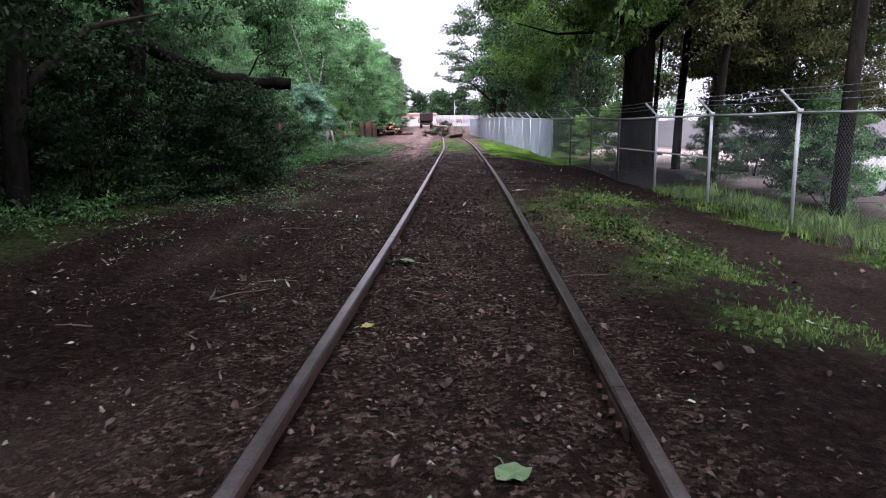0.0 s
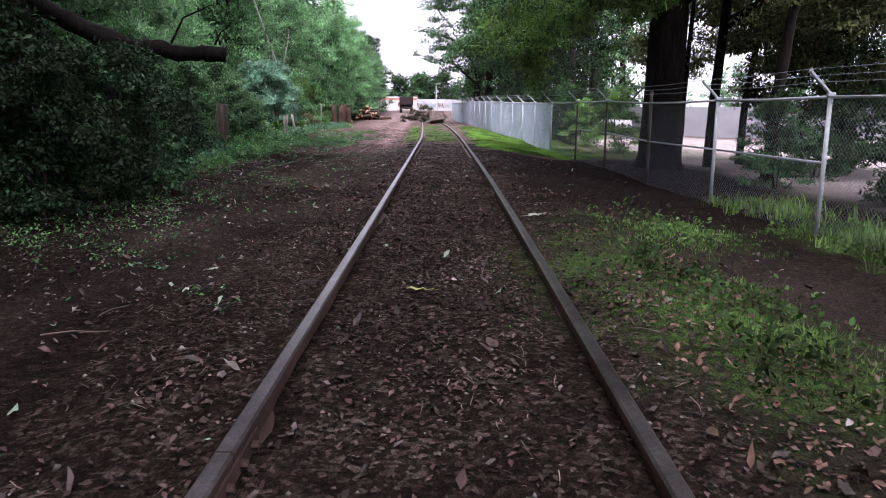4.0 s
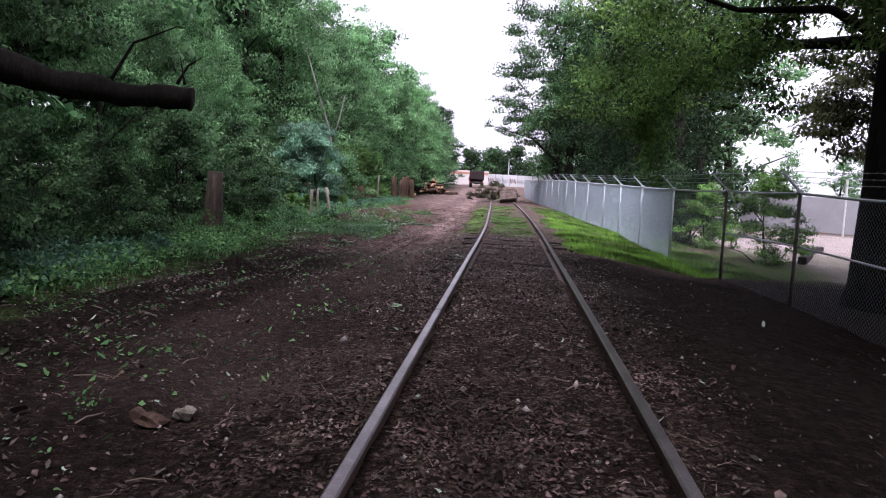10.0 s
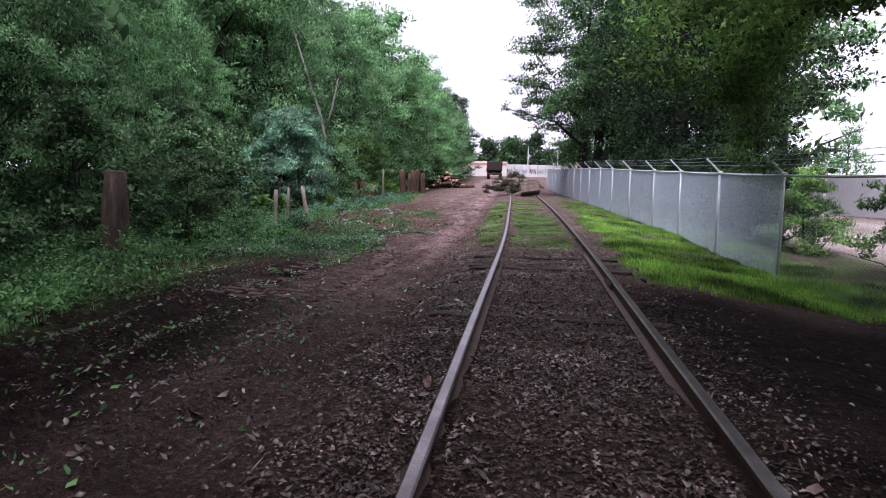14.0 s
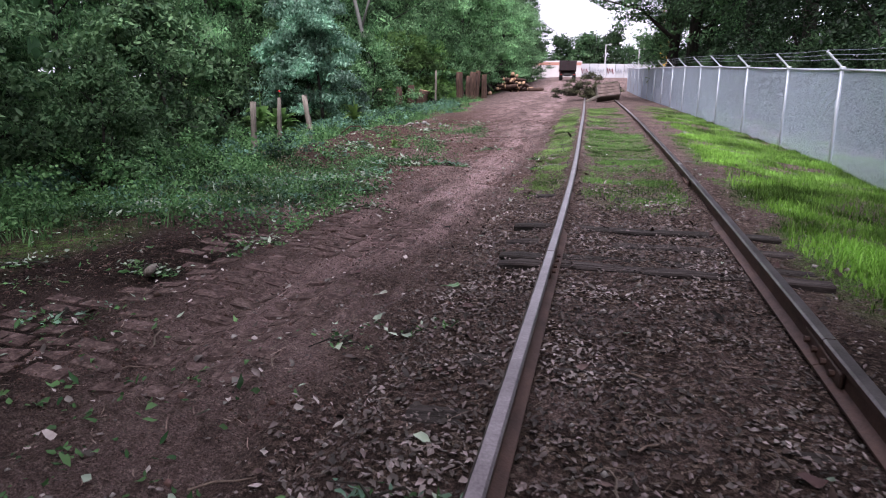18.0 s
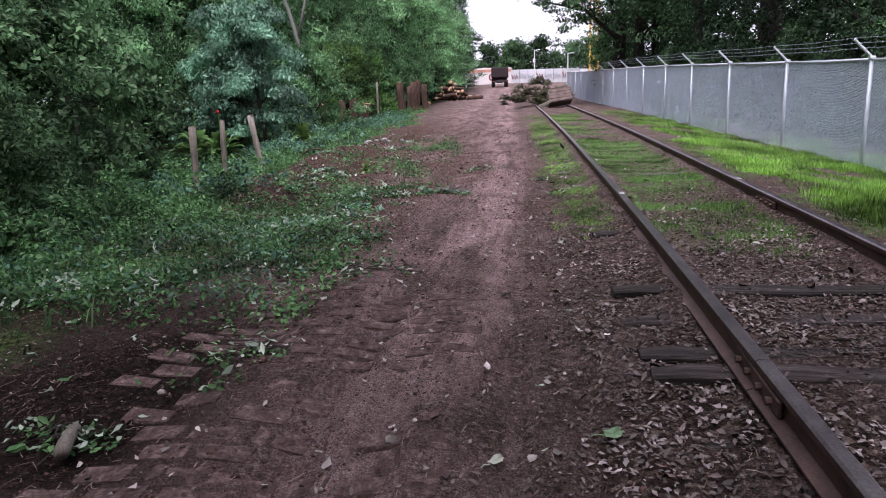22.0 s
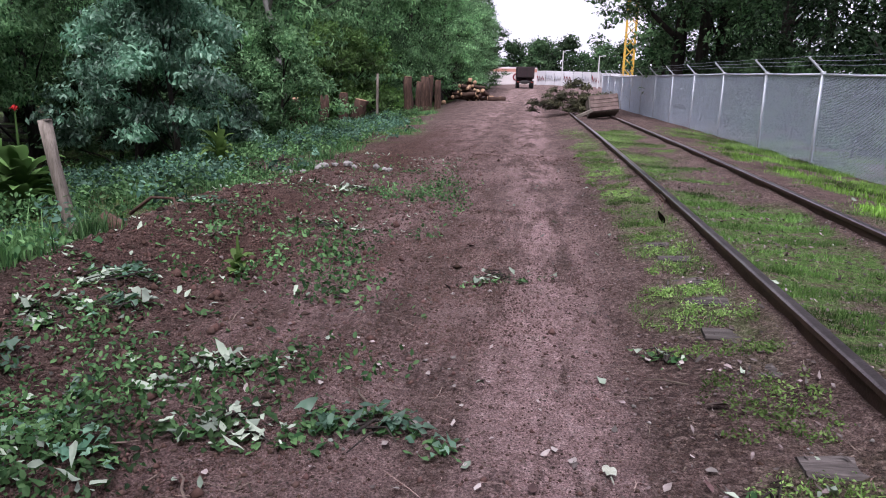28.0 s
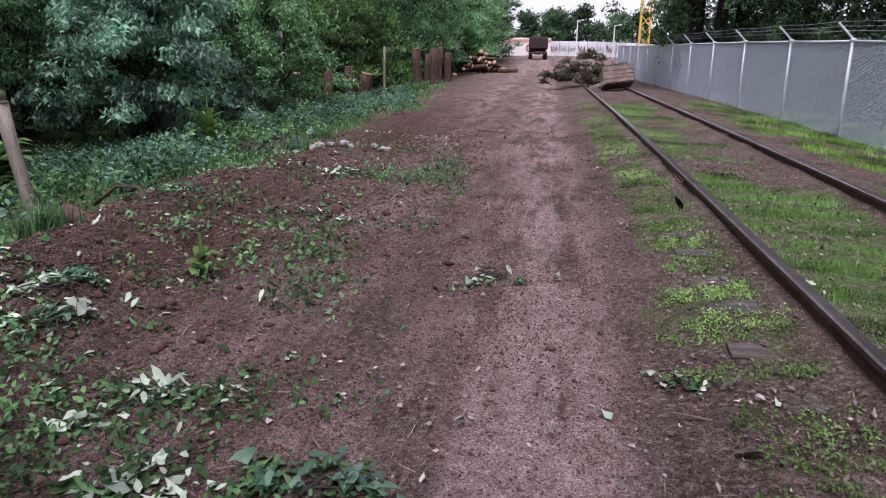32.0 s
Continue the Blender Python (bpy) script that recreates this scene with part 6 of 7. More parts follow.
# ---- posts and stumps beside the road ----
def stump(x, y, height, r, lean_x=0.0, lean_y=0.0, label="", name="tree_stump", category="stump", bark=None, cut=None, group="", fork=None, sink=0.25):
    """A cut trunk: rough bark, a paler sawn top, maybe a side stem."""
    z = float(ground(x, y, False))
    ob = thing(name, label, category, pose(x, y, z), group=group)
    rn = random.Random(int(x * 31 + y * 17))

    def stem(p0, p1, r0, r1):
        bm = bmesh.new()
        pts = [Vector(p0).lerp(Vector(p1), f) + Vector((rn.uniform(-1, 1), rn.uniform(-1, 1), 0)) * r0 * 0.12 for f in (0, 0.12, 0.4, 0.7, 1)]
        tube(bm, pts, [r0 * 1.3, r0 * 1.05, r0, (r0 + r1) / 2, r1], 13, True)
        for v in bm.verts:
            v.co += Vector((v.co.x - p0[0], v.co.y - p0[1], 0)) * 0.35 * (noise.noise(Vector((v.co.x, v.co.y, v.co.z * 0.6)) * 7 + Vector((x, y, 0))))
        part("trunk", bm_mesh("trunk", bm, bark or M_BARK, True), ob)
        d = (pts[-1] - pts[-2]).normalized()
        bm = bmesh.new()
        tube(bm, [pts[-1] - d * 0.004, pts[-1] + d * 0.012], r1 * 0.94, 11)
        part("cut_face", bm_mesh("cut_face", bm, cut or M_FRESHWOOD), ob, "pale sawn wood")

    stem((0, 0, -sink), (lean_x, lean_y, height), r, r * 0.85)
    for f in fork or ():
        stem((0, 0, height * 0.35), f[:3], r * 0.7, f[3])
    return ob


stump(-8.15, 29.95, 1.66, 0.22, 0.14, 0.0, "tall dark brown broken stump among weeds at the wood's edge", cut=M_OLDWOOD, bark=surface("dark_brown_bark", [(0.02, 0.015, 0.012), (0.06, 0.045, 0.036), (0.13, 0.1, 0.08)], 3, 0.95, 1.0, 18, stretch=(3, 3, 0.5)))
PG = "old wooden fence posts"
for x, y, h, lx, ly, r in ((-7.1, 35.2, 1.08, 0.03, 0, 0.056), (-7.33, 36.65, 1.1, 0.02, 0.05, 0.05), (-7.2, 38.1, 1.08, -0.2, 0, 0.062)):
    stump(x, y, h, r, lx, ly, "weathered grey round wooden post standing in the verge", "wooden_post", "post", M_OLDWOOD, M_OLDWOOD, PG)
SGP = "row of freshly cut stumps"
SL = "tall reddish tree stump freshly sawn off beside the road"
for x, y, h, r, lx, fork in ((-11.25, 54.0, 1.2, 0.13, 0, None), (-10.85, 53.3, 0.8, 0.27, 0.05, ((-0.3, -0.32, 1.05, 0.13), (0.34, -0.34, 0.95, 0.17), (0.03, -0.3, 1.28, 0.13))), (-10.3, 54.2, 1.28, 0.15, 0.02, None), (-10.7, 57.7, 1.35, 0.2, -0.03, None), (-10.95, 58.6, 1.0, 0.12, 0.04, None), (-10.5, 58.2, 1.05, 0.28, 0.32, None), (-10.05, 66, 1.85, 0.23, -0.04, None), (-9.72, 66.6, 1.55, 0.14, 0.06, None), (-9.85, 69, 1.8, 0.3, 0.05, None), (-9.9, 70.6, 1.9, 0.18, 0.1, None), (-9.7, 72.5, 1.6, 0.2, 0.0, None)):
    stump(x, y, h, r, lx, 0, SL, "tree_stump", "stump", M_REDBARK, M_FRESHWOOD, SGP, fork)
stump(-10.3, 61, 2.0, 0.06, 0.02, 0, "thin pale broken pole standing among the stumps", "wooden_post", "post", M_OLDWOOD, M_OLDWOOD)


# ---- wood lying about ----
def log_mesh(length, r, seed):
    rn = random.Random(seed)
    bm = bmesh.new()
    tube(bm, [(-length / 2 + length * k / 4, rn.uniform(-0.02, 0.02), rn.uniform(-0.02, 0.02)) for k in range(5)], [r * rn.uniform(0.9, 1.08) for k in range(5)], 10)
    me = bm_mesh("log", bm, M_REDBARK, True)
    me.materials.append(M_FRESHWOOD)
    for p in me.polygons:
        if len(p.vertices) > 4:
            p.material_index = 1
    return me


LOGS = [log_mesh(random.Random(k).uniform(0.6, 1.3), random.Random(k + 50).uniform(0.08, 0.17), k) for k in range(6)]
bm = bmesh.new()
tube(bm, [(-0.5, 0, 0), (-0.1, 0.02, 0.01), (0.5, 0, 0)], [0.17, 0.16, 0.15], 10)
GREYLOG = bm_mesh("grey_log", bm, M_OLDWOOD, True)
rn = random.Random(3)
gz = float(ground(-9.0, 82, False))
for row, (n, w) in enumerate(((9, 3.2), (8, 2.7), (7, 2.1), (5, 1.4), (2, 0.6))):
    for k in range(n):
        x = -8.9 + w * ((k + 0.5) / n - 0.5) + rn.uniform(-0.1, 0.1)
        thing("log", "freshly cut log with a pale sawn end in a heap", "log", pose(x, 81.6 + rn.uniform(-0.6, 0.6), gz + 0.17 + 0.27 * row, rn.uniform(0, 90), rn.uniform(-26, 26), 90 + rn.uniform(-85, 85)), LOGS[rn.randrange(6)], "heap of cut logs")
for x, y, turn in ((-7.0, 80.6, 20), (-6.7, 82.0, 70), (-10.9, 80.5, 120)):
    thing("log", "cut log lying beside the heap", "log", pose(x, y, float(ground(x, y, False)) + 0.13, 0, 0, turn), LOGS[rn.randrange(6)], "heap of cut logs")
thing("log", "short grey cut branch lying on the road edge", "log", pose(-4.05, 28.1, float(on_ground(-4.05, 28.1)) + 0.05, 0, 6, 118) @ Matrix.Diagonal((0.32, 0.2, 0.2, 1)), GREYLOG)
bm = bmesh.new()
tube(bm, [(0, 0, 0.02), (0.1, 0.03, 0.12), (0.3, -0.02, 0.09), (0.5, 0.02, 0.02)], [0.09, 0.11, 0.06, 0.03], 8)
thing("root_lump", "reddish torn root lump on the dug bank", "root", pose(-6.7, 37.75, float(on_ground(-6.7, 37.75))), bm_mesh("root_lump", bm, M_REDBARK, True))
bm = bmesh.new()
tube(bm, [(-0.3, 0, 0.0), (-0.1, 0.05, 0.16), (0.15, 0.0, 0.17), (0.3, -0.15, 0.0)], [0.018, 0.016, 0.014, 0.01], 6)
thing("root", "thin reddish root arching out of the dug soil", "root", pose(-6.15, 37.9, float(on_ground(-6.15, 37.9))), bm_mesh("root", bm, M_REDBARK, True))
for x, y, s, turn in ((-2.15, 16.62, 1.0, 10), (-2.0, 16.75, 0.8, 80)):
    bm = bmesh.new()
    geo = bmesh.ops.create_icosphere(bm, subdivisions=2, radius=0.075)
    for v in bm.verts:
        v.co = Vector((v.co.x * 1.3, v.co.y * 0.8, v.co.z * 0.7 + 0.02)) * (1 + 0.7 * noise.noise(v.co * 22 + Vector((turn, 0, 0))))
    thing("wood_chunk", "pale split chunk of wood lying on the road", "wood", pose(x, y, float(on_ground(x, y)) + 0.03, 0, 20, turn) @ Matrix.Diagonal((s, s, s, 1)), bm_mesh("wood_chunk", bm, M_OLDWOOD if s < 1 else M_REDBARK))
rn = random.Random(12)
M_STICK = surface("dry_sticks", [(0.07, 0.05, 0.04), (0.2, 0.16, 0.13)], 5, 0.85, 0.3, 60, random_obj=0.4)
for x, y, l, turn in [(-1.97, 15.4, 0.5, 60), (-1.75, 6.0, 0.6, 35), (-1.5, 6.3, 0.45, 20), (-1.9, 6.4, 0.35, 140), (1.1, 6.3, 0.5, 5), (-2.2, 9.5, 0.4, 20)] + [(rn.uniform(-5.5, 2.0), rn.uniform(4, 37), rn.uniform(0.1, 0.34), rn.uniform(0, 180)) for k in range(64)]:
    if abs(abs(x - float(rail_x(y)) - GAUGE / 2) - GAUGE / 2) < 0.25:
        continue
    bm = bmesh.new()
    tube(bm, [(-l / 2, 0, 0), (-l * 0.1, l * 0.05, 0.012), (l * 0.2, -l * 0.02, 0.01), (l / 2, l * 0.04, 0.004)], [0.006, 0.0055, 0.0045, 0.002], 5)
    thing("stick", "dry broken stick lying on the dirt", "stick", pose(x, y, float(on_ground(x, y)) + 0.012, 0, rn.uniform(-4, 4), turn), bm_mesh("stick", bm, M_STICK), "sticks on the ground")
rn = random.Random(14)
M_RUBBLE = surface("pale_rubble", [(0.16, 0.155, 0.15), (0.28, 0.27, 0.26), (0.42, 0.4, 0.39)], 4, 0.9, 0.5, 40, random_obj=0.3)
for k in range(20):
    x, y, s = -6.0 + rn.gauss(0, 0.45), 42.6 + rn.gauss(0, 0.35), rn.uniform(0.03, 0.085)
    bm = bmesh.new()
    bmesh.ops.create_icosphere(bm, subdivisions=1, radius=s)
    for v in bm.verts:
        v.co = Vector((v.co.x * 1.2, v.co.y, v.co.z * 0.75)) * rn.uniform(0.75, 1.2)
    thing("rubble", "pale lump of rubble in the weeds", "rubble", pose(x, y, float(on_ground(x, y)) + s * 0.45, 0, 0, rn.uniform(0, 360)), bm_mesh("rubble", bm, M_RUBBLE), "heap of rubble")

# paint marks on the rails
M_PAINT = surface("worn_white_paint", [(0.2, 0.19, 0.19), (0.36, 0.35, 0.35)], 12, 0.7, 0.2, 60)
for side, y in ((0, 33.15), (1, 34.1), (0, 19.6)):
    bm = bmesh.new()
    box(bm, (0.056, 0.13, 0.003), pose(0, 0, 0.0015))
    part("paint_mark", bm_mesh("paint_mark", bm, M_PAINT), track, "worn whitish paint mark", pose(float(rail_x(y)) + GAUGE * side, y, float(rail_z(y)) + 0.001, 1.9))


# ---- brush pile and broken crate across the rails ----
brush = thing("brush_pile", "dark heap of cut branches with dull leaves across the rails", "brush pile", pose(-2.05, 62.0, float(ground(-2.05, 62.0, False)) + 0.05))
rn = random.Random(4)
cl = []
for k in range(60):
    a, r = rn.uniform(0, math.tau), rn.uniform(0.1, 1.4)
    x, y = r * math.cos(a) * 1.4, r * math.sin(a) * 0.8
    h = 1.3 * max(0.12, 1 - (r / 1.7) ** 2)
    bm = bmesh.new()
    q = Vector((x, y, rn.uniform(0.05, h)))
    d = Vector((rn.uniform(-1, 1), rn.uniform(-1, 1), rn.uniform(-0.2, 0.5))).normalized() * rn.uniform(0.4, 0.8)
    tube(bm, [q - d * 0.6, q, q + d * 0.5], [0.022, 0.015, 0.005], 5)
    part("branch", bm_mesh("branch", bm, M_BARK), brush)
    cl.append((q.x, q.y, q.z, 0.25))
V, F = leaf_cloud(np.random.default_rng(4), cl, 0.09, 12000, 0.7, 0.3)
part("leaves", np_mesh("leaves", V, F, foliage("dull_brown_green_leaves", (0.035, 0.037, 0.022), (0.1, 0.1, 0.06))), brush)

M_CRATE = surface("tan_painted_boards", [(0.07, 0.05, 0.044), (0.15, 0.108, 0.096), (0.24, 0.18, 0.165)], 4, 0.8, 0.4, 30, random_obj=0.15)
M_DARKSTEEL = surface("dark_steel", [(0.016, 0.015, 0.015), (0.04, 0.036, 0.035)], 5, 0.6, 0.2, 50)
crate = thing("broken_crate", "broken tan slatted crate tipped over on the rails", "crate", pose(-0.9, 59.6, float(rail_z(59.6)) + 0.04, -18, -7, 8) @ Matrix.Diagonal((0.9, 0.9, 0.85, 1)))
for k in range(4):
    bm = bmesh.new()
    box(bm, (1.18, 0.04, 0.16), pose(0, -0.45, 0.12 + 0.175 * k, 0, rn.uniform(-1, 1), 0), 0.008)
    part("board", bm_mesh("board", bm, M_CRATE), crate)
for x in (-0.5, 0.0, 0.5):
    bm = bmesh.new()
    box(bm, (0.08, 0.05, 0.72), pose(x, -0.4, 0.38), 0.008)
    part("batten", bm_mesh("batten", bm, M_OLDWOOD), crate)
bm = bmesh.new()
box(bm, (1.2, 0.85, 0.06), pose(0, 0, 0.03), 0.01)
part("base", bm_mesh("base", bm, M_OLDWOOD), crate)
bm = bmesh.new()
box(bm, (1.2, 0.85, 0.05), pose(0, 0, 0.76), 0.01)
part("top", bm_mesh("top", bm, M_CRATE), crate)
for x in (-0.6, 0.6):
    bm = bmesh.new()
    box(bm, (0.05, 0.86, 0.72), pose(x, 0, 0.39), 0.01)
    part("end_panel", bm_mesh("end_panel", bm, M_DARKSTEEL if x > 0 else M_OLDWOOD), crate)
bm = bmesh.new()
box(bm, (0.9, 0.14, 0.12), pose(0, 0, 0.06, 0, -24, 0), 0.012)
thing("timber", "grey squared timber leaning against the crate", "timber", pose(-1.75, 59.0, float(rail_z(59)) - 0.05, 0, 0, 12), bm_mesh("timber", bm, M_OLDWOOD))

# ---- parked dump truck seen from behind ----
M_TRUCK = surface("dark_maroon_truck_paint", [(0.02, 0.012, 0.014), (0.04, 0.024, 0.026)], 3, 0.5, 0.1, 40)
M_TYRE = surface("tyre_rubber", [(0.012, 0.012, 0.012), (0.03, 0.028, 0.027)], 6, 0.9, 0.3, 40)
M_LAMP = surface("red_lamp_glass", [(0.25, 0.02, 0.02), (0.4, 0.04, 0.03)], 6, 0.3, 0.0, 40)
truck = thing("dump_truck", "dark maroon dump truck parked at the end of the road", "truck", pose(-7.1, 119.6, float(ground(-7.1, 120, False)), 0, 0, 4))
for name, size, at_, mat_ in (("cargo_body", (2.3, 4.2, 1.35), (0, 2.1, 1.95), M_TRUCK), ("chassis", (0.9, 6.4, 0.25), (0, 3.2, 0.85), M_DARKSTEEL), ("cab", (2.1, 1.7, 1.7), (0, 5.4, 1.75), M_TRUCK), ("rear_bumper", (2.1, 0.12, 0.2), (0, -0.02, 0.75), M_DARKSTEEL), ("tailgate", (2.2, 0.06, 1.2), (0, -0.04, 1.95), M_TRUCK)):
    bm = bmesh.new()
    box(bm, size, pose(*at_), 0.04)
    part(name, bm_mesh(name, bm, mat_), truck)
for x in (-0.9, -0.3, 0.3, 0.9):
    bm = bmesh.new()
    box(bm, (0.08, 0.05, 1.25), pose(x, -0.09, 1.95), 0.01)
    part("tailgate_rib", bm_mesh("tailgate_rib", bm, M_DARKSTEEL), truck)
for x in (-0.85, 0.85):
    bm = bmesh.new()
    box(bm, (0.22, 0.05, 0.1), pose(x, -0.1, 0.78), 0.01)
    part("tail_lamp", bm_mesh("tail_lamp", bm, M_LAMP), truck)
    for y in (1.1, 2.3, 5.4):
        bm = bmesh.new()
        bmesh.ops.create_cone(bm, cap_ends=True, segments=20, radius1=0.5, radius2=0.5, depth=0.45, matrix=pose(x * 1.05, y, 0.5, 0, 90, 0))
        wh = part("wheel", bm_mesh("wheel", bm, M_TYRE), truck)
        bm = bmesh.new()
        bmesh.ops.create_cone(bm, cap_ends=True, segments=16, radius1=0.26, radius2=0.22, depth=0.47, matrix=pose(x * 1.05, y, 0.5, 0, 90, 0))
        part("rim", bm_mesh("rim", bm, M_DARKSTEEL), wh)

# ---- far end: painted wall, pale fence, trees, poles ----
M_WALL = surface("pale_painted_wall", [(0.5, 0.46, 0.45), (0.66, 0.62, 0.61)], 0.6, 0.85, 0.2, 20)
M_ORANGE = surface("orange_red_paint", [(0.4, 0.17, 0.13), (0.5, 0.28, 0.22)], 0.8, 0.8, 0.1, 20)
M_SCRIB = surface("dark_red_paint", [(0.12, 0.02, 0.03), (0.25, 0.06, 0.06)], 0.8, 0.8, 0.1, 20)
wz = float(ground(-11, 150, False))
bm = bmesh.new()
box(bm, (9.0, 0.3, 2.9), pose(-11.2, 150, wz + 1.35), 0.02)
wall = thing("painted_wall", "pale street wall with an orange band and scrawled paint", "wall", me=bm_mesh("painted_wall", bm, M_WALL))
bm = bmesh.new()
box(bm, (8.9, 0.02, 0.5), pose(-11.2, 149.83, wz + 2.3))
part("orange_band", bm_mesh("orange_band", bm, M_ORANGE), wall, "orange-red painted band")
for x, z, r in ((-9.2, 1.3, 0.62), (-10.2, 1.2, 0.5), (-8.3, 1.25, 0.5)):
    bm = bmesh.new()
    pts = [(x + r * math.cos(a) * 0.9, 149.82, wz + z + r * math.sin(a)) for a in (k * 0.55 for k in range(11))]
    tube(bm, pts, 0.13, 5)
    part("paint_scrawl", bm_mesh("paint_scrawl", bm, M_SCRIB), wall, "dark red painted scrawl")
M_PALEFENCE = surface("pale_grey_cladding", [(0.42, 0.42, 0.44), (0.58, 0.58, 0.6)], 0.7, 0.7, 0.2, 20, random_obj=0.2)
pale = thing("pale_fence", "pale grey panel fence closing the far end of the road", "fence", pose(0, 0, 0))
bm = bmesh.new()
box(bm, (1.36, 0.12, 2.2), Matrix(), 0.02)
PANEL = bm_mesh("panel", bm, M_PALEFENCE)
for k in range(22):
    x = -5.8 + k * 1.4
    part("panel", PANEL, pale, "", pose(x, 143 - 0.5 * k * 0.4, float(ground(x, 143, False)) + 1.05, 0, 0, -8))
rn = random.Random(77)
FAR = tree_meshes(21, 7, 3.6, 0.6, 0.5, 4500, L_DARK, 0.2, clumps=90, puff=2.2)
for k in range(24):
    x = -38 + k * 3.6 + rn.uniform(-1, 1)
    y = rn.uniform(168, 190)
    tree(FAR, x, y, rn.uniform(0, 360), rn.uniform(0.85, 1.35), "rounded far tree beyond the street wall", group="far trees", sink=0.5)
M_POLE = surface("pale_grey_pole", [(0.45, 0.45, 0.46), (0.6, 0.6, 0.6)], 3, 0.6, 0.1, 40)
for x, y, h in ((-2.6, 140, 5.2), (2.4, 132, 4.4), (-14.5, 147, 4.6)):
    bm = bmesh.new()
    tube(bm, [(0, 0, -0.3), (0, 0, h * 0.6), (0, 0, h)], [0.11, 0.09, 0.07], 8)
    tube(bm, [(0, 0, h * 0.97), (0.5, 0, h), (0.9, 0, h)], [0.05, 0.05, 0.09], 6)
    thing("street_lamp", "pale grey street lamp pole at the far end", "street lamp", pose(x, y, float(ground(x, y, False))), bm_mesh("street_lamp", bm, M_POLE))
M_CRANE = surface("yellow_machine_paint", [(0.5, 0.3, 0.04), (0.65, 0.42, 0.08)], 2, 0.6, 0.1, 30)
crane = thing("crane_mast", "yellow lattice crane mast standing beyond the trees", "crane", pose(5.3, 120, float(ground(5.3, 120, False))))
for dx in (-0.55, 0.55):
    for dy in (-0.55, 0.55):
        bm = bmesh.new()
        box(bm, (0.16, 0.16, 14), pose(dx, dy, 7))
        part("mast_leg", bm_mesh("mast_leg", bm, M_CRANE), crane)
for k in range(11):
    for s in (-1, 1):
        bm = bmesh.new()
        box(bm, (0.1, 0.1, 1.7), pose(0, -0.56, 0.9 + 1.25 * k, 0, 42 * s, 0))
        part("brace", bm_mesh("brace", bm, M_CRANE), crane)


M_TAG = surface("blue_grey_paint", [(0.34, 0.35, 0.4), (0.44, 0.45, 0.49)], 0.8, 0.8, 0.1, 20)
rn = random.Random(8)
for k in range(9):
    x = -5.9 + k * 1.4
    bm = bmesh.new()
    tube(bm, [(x - 0.5 + 0.2 * j, 142.85 - 0.2 * k, float(ground(x, 143, False)) + 1.1 + 0.55 * (-1) ** j * rn.uniform(0.4, 1)) for j in range(6)], 0.09, 5)
    part("paint_scrawl", bm_mesh("paint_scrawl", bm, M_TAG if k % 3 else M_SCRIB), pale, "painted scrawl")


# ---- plants that stand out ----
def lance_plant(x, y, leaves, length, width, material, name, label, seed, flower=False):
    rn = random.Random(seed)
    ob = thing(name, label, "plant", pose(x, y, float(on_ground(x, y))))
    for k in range(leaves):
        a, rise = rn.uniform(0, math.tau), rn.uniform(0.45, 1.0)
        l = length * rn.uniform(0.7, 1.2)
        h0 = rn.uniform(0.1, 0.7) * length
        bm = bmesh.new()
        rows = []
        for i in range(6):
            f = i / 5
            r = l * 0.75 * f * (1.1 - rise * 0.5)
            z = h0 + l * (rise * f - 0.5 * f * f)
            w = width * math.sin(math.pi * min(0.98, 0.08 + f * 0.92)) * 0.5
            c = Vector((r * math.cos(a), r * math.sin(a), z))
            s = Vector((-math.sin(a), math.cos(a), 0)) * w
            rows.append([bm.verts.new(c - s + Vector((0, 0, w * 0.35))), bm.verts.new(c), bm.verts.new(c + s + Vector((0, 0, w * 0.35)))])
        for p, q in zip(rows, rows[1:]):
            for i in (0, 1):
                bm.faces.new((p[i], p[i + 1], q[i + 1], q[i]))
        part("leaf", bm_mesh("leaf", bm, material, True), ob)
    bm = bmesh.new()
    tube(bm, [(0, 0, -0.05), (0.02, 0, length * 0.8), (0.0, 0.02, length * 1.5)], [0.02, 0.018, 0.008], 6)
    part("stem", bm_mesh("stem", bm, material), ob)
    if flower:
        V, F = leaf_cloud(np.random.default_rng(seed), [(0, 0.02, length * 1.5, 0.05)], 0.05, 14)
        part("flower", np_mesh("flower", V, F, foliage("red_petals", (0.22, 0.008, 0.012), (0.36, 0.02, 0.02))), ob, "small red flower")
    return ob


lance_plant(-8.45, 38.9, 36, 0.82, 0.22, L_BRIGHT, "canna_plant", "broad-leaved green plant with a red flower beside a post", 1, True)
lance_plant(-9.2, 39.3, 32, 0.95, 0.23, L_BRIGHT, "canna_plant", "broad-leaved green plant growing behind the post", 2)
lance_plant(-7.9, 42.4, 30, 0.62, 0.13, L_GRASS, "sapling", "fresh yellow-green sapling below the silvery shrub", 3)
tuft_rng = np.random.default_rng(17)
for x, y, s in ((-6.9, 40.6, 0.4), (-7.7, 41.6, 0.35), (-6.6, 42.6, 0.3), (-6.4, 37.2, 0.3), (-6.2, 36.2, 0.28), (-6.9, 44.4, 0.35)):
    blades(tuft_rng, np.array([x, y]) + tuft_rng.normal(0, s * 0.35, (46, 2)), lambda a, b: 0.17 + 0 * a, "grass_tuft", "tall green tuft of grass on the verge", L_WEED, 0.004, 7)
lance_plant(-4.9, 36.9, 12, 0.22, 0.1, L_GRASS, "seedling", "small yellow-green seedling on the dug soil", 4)

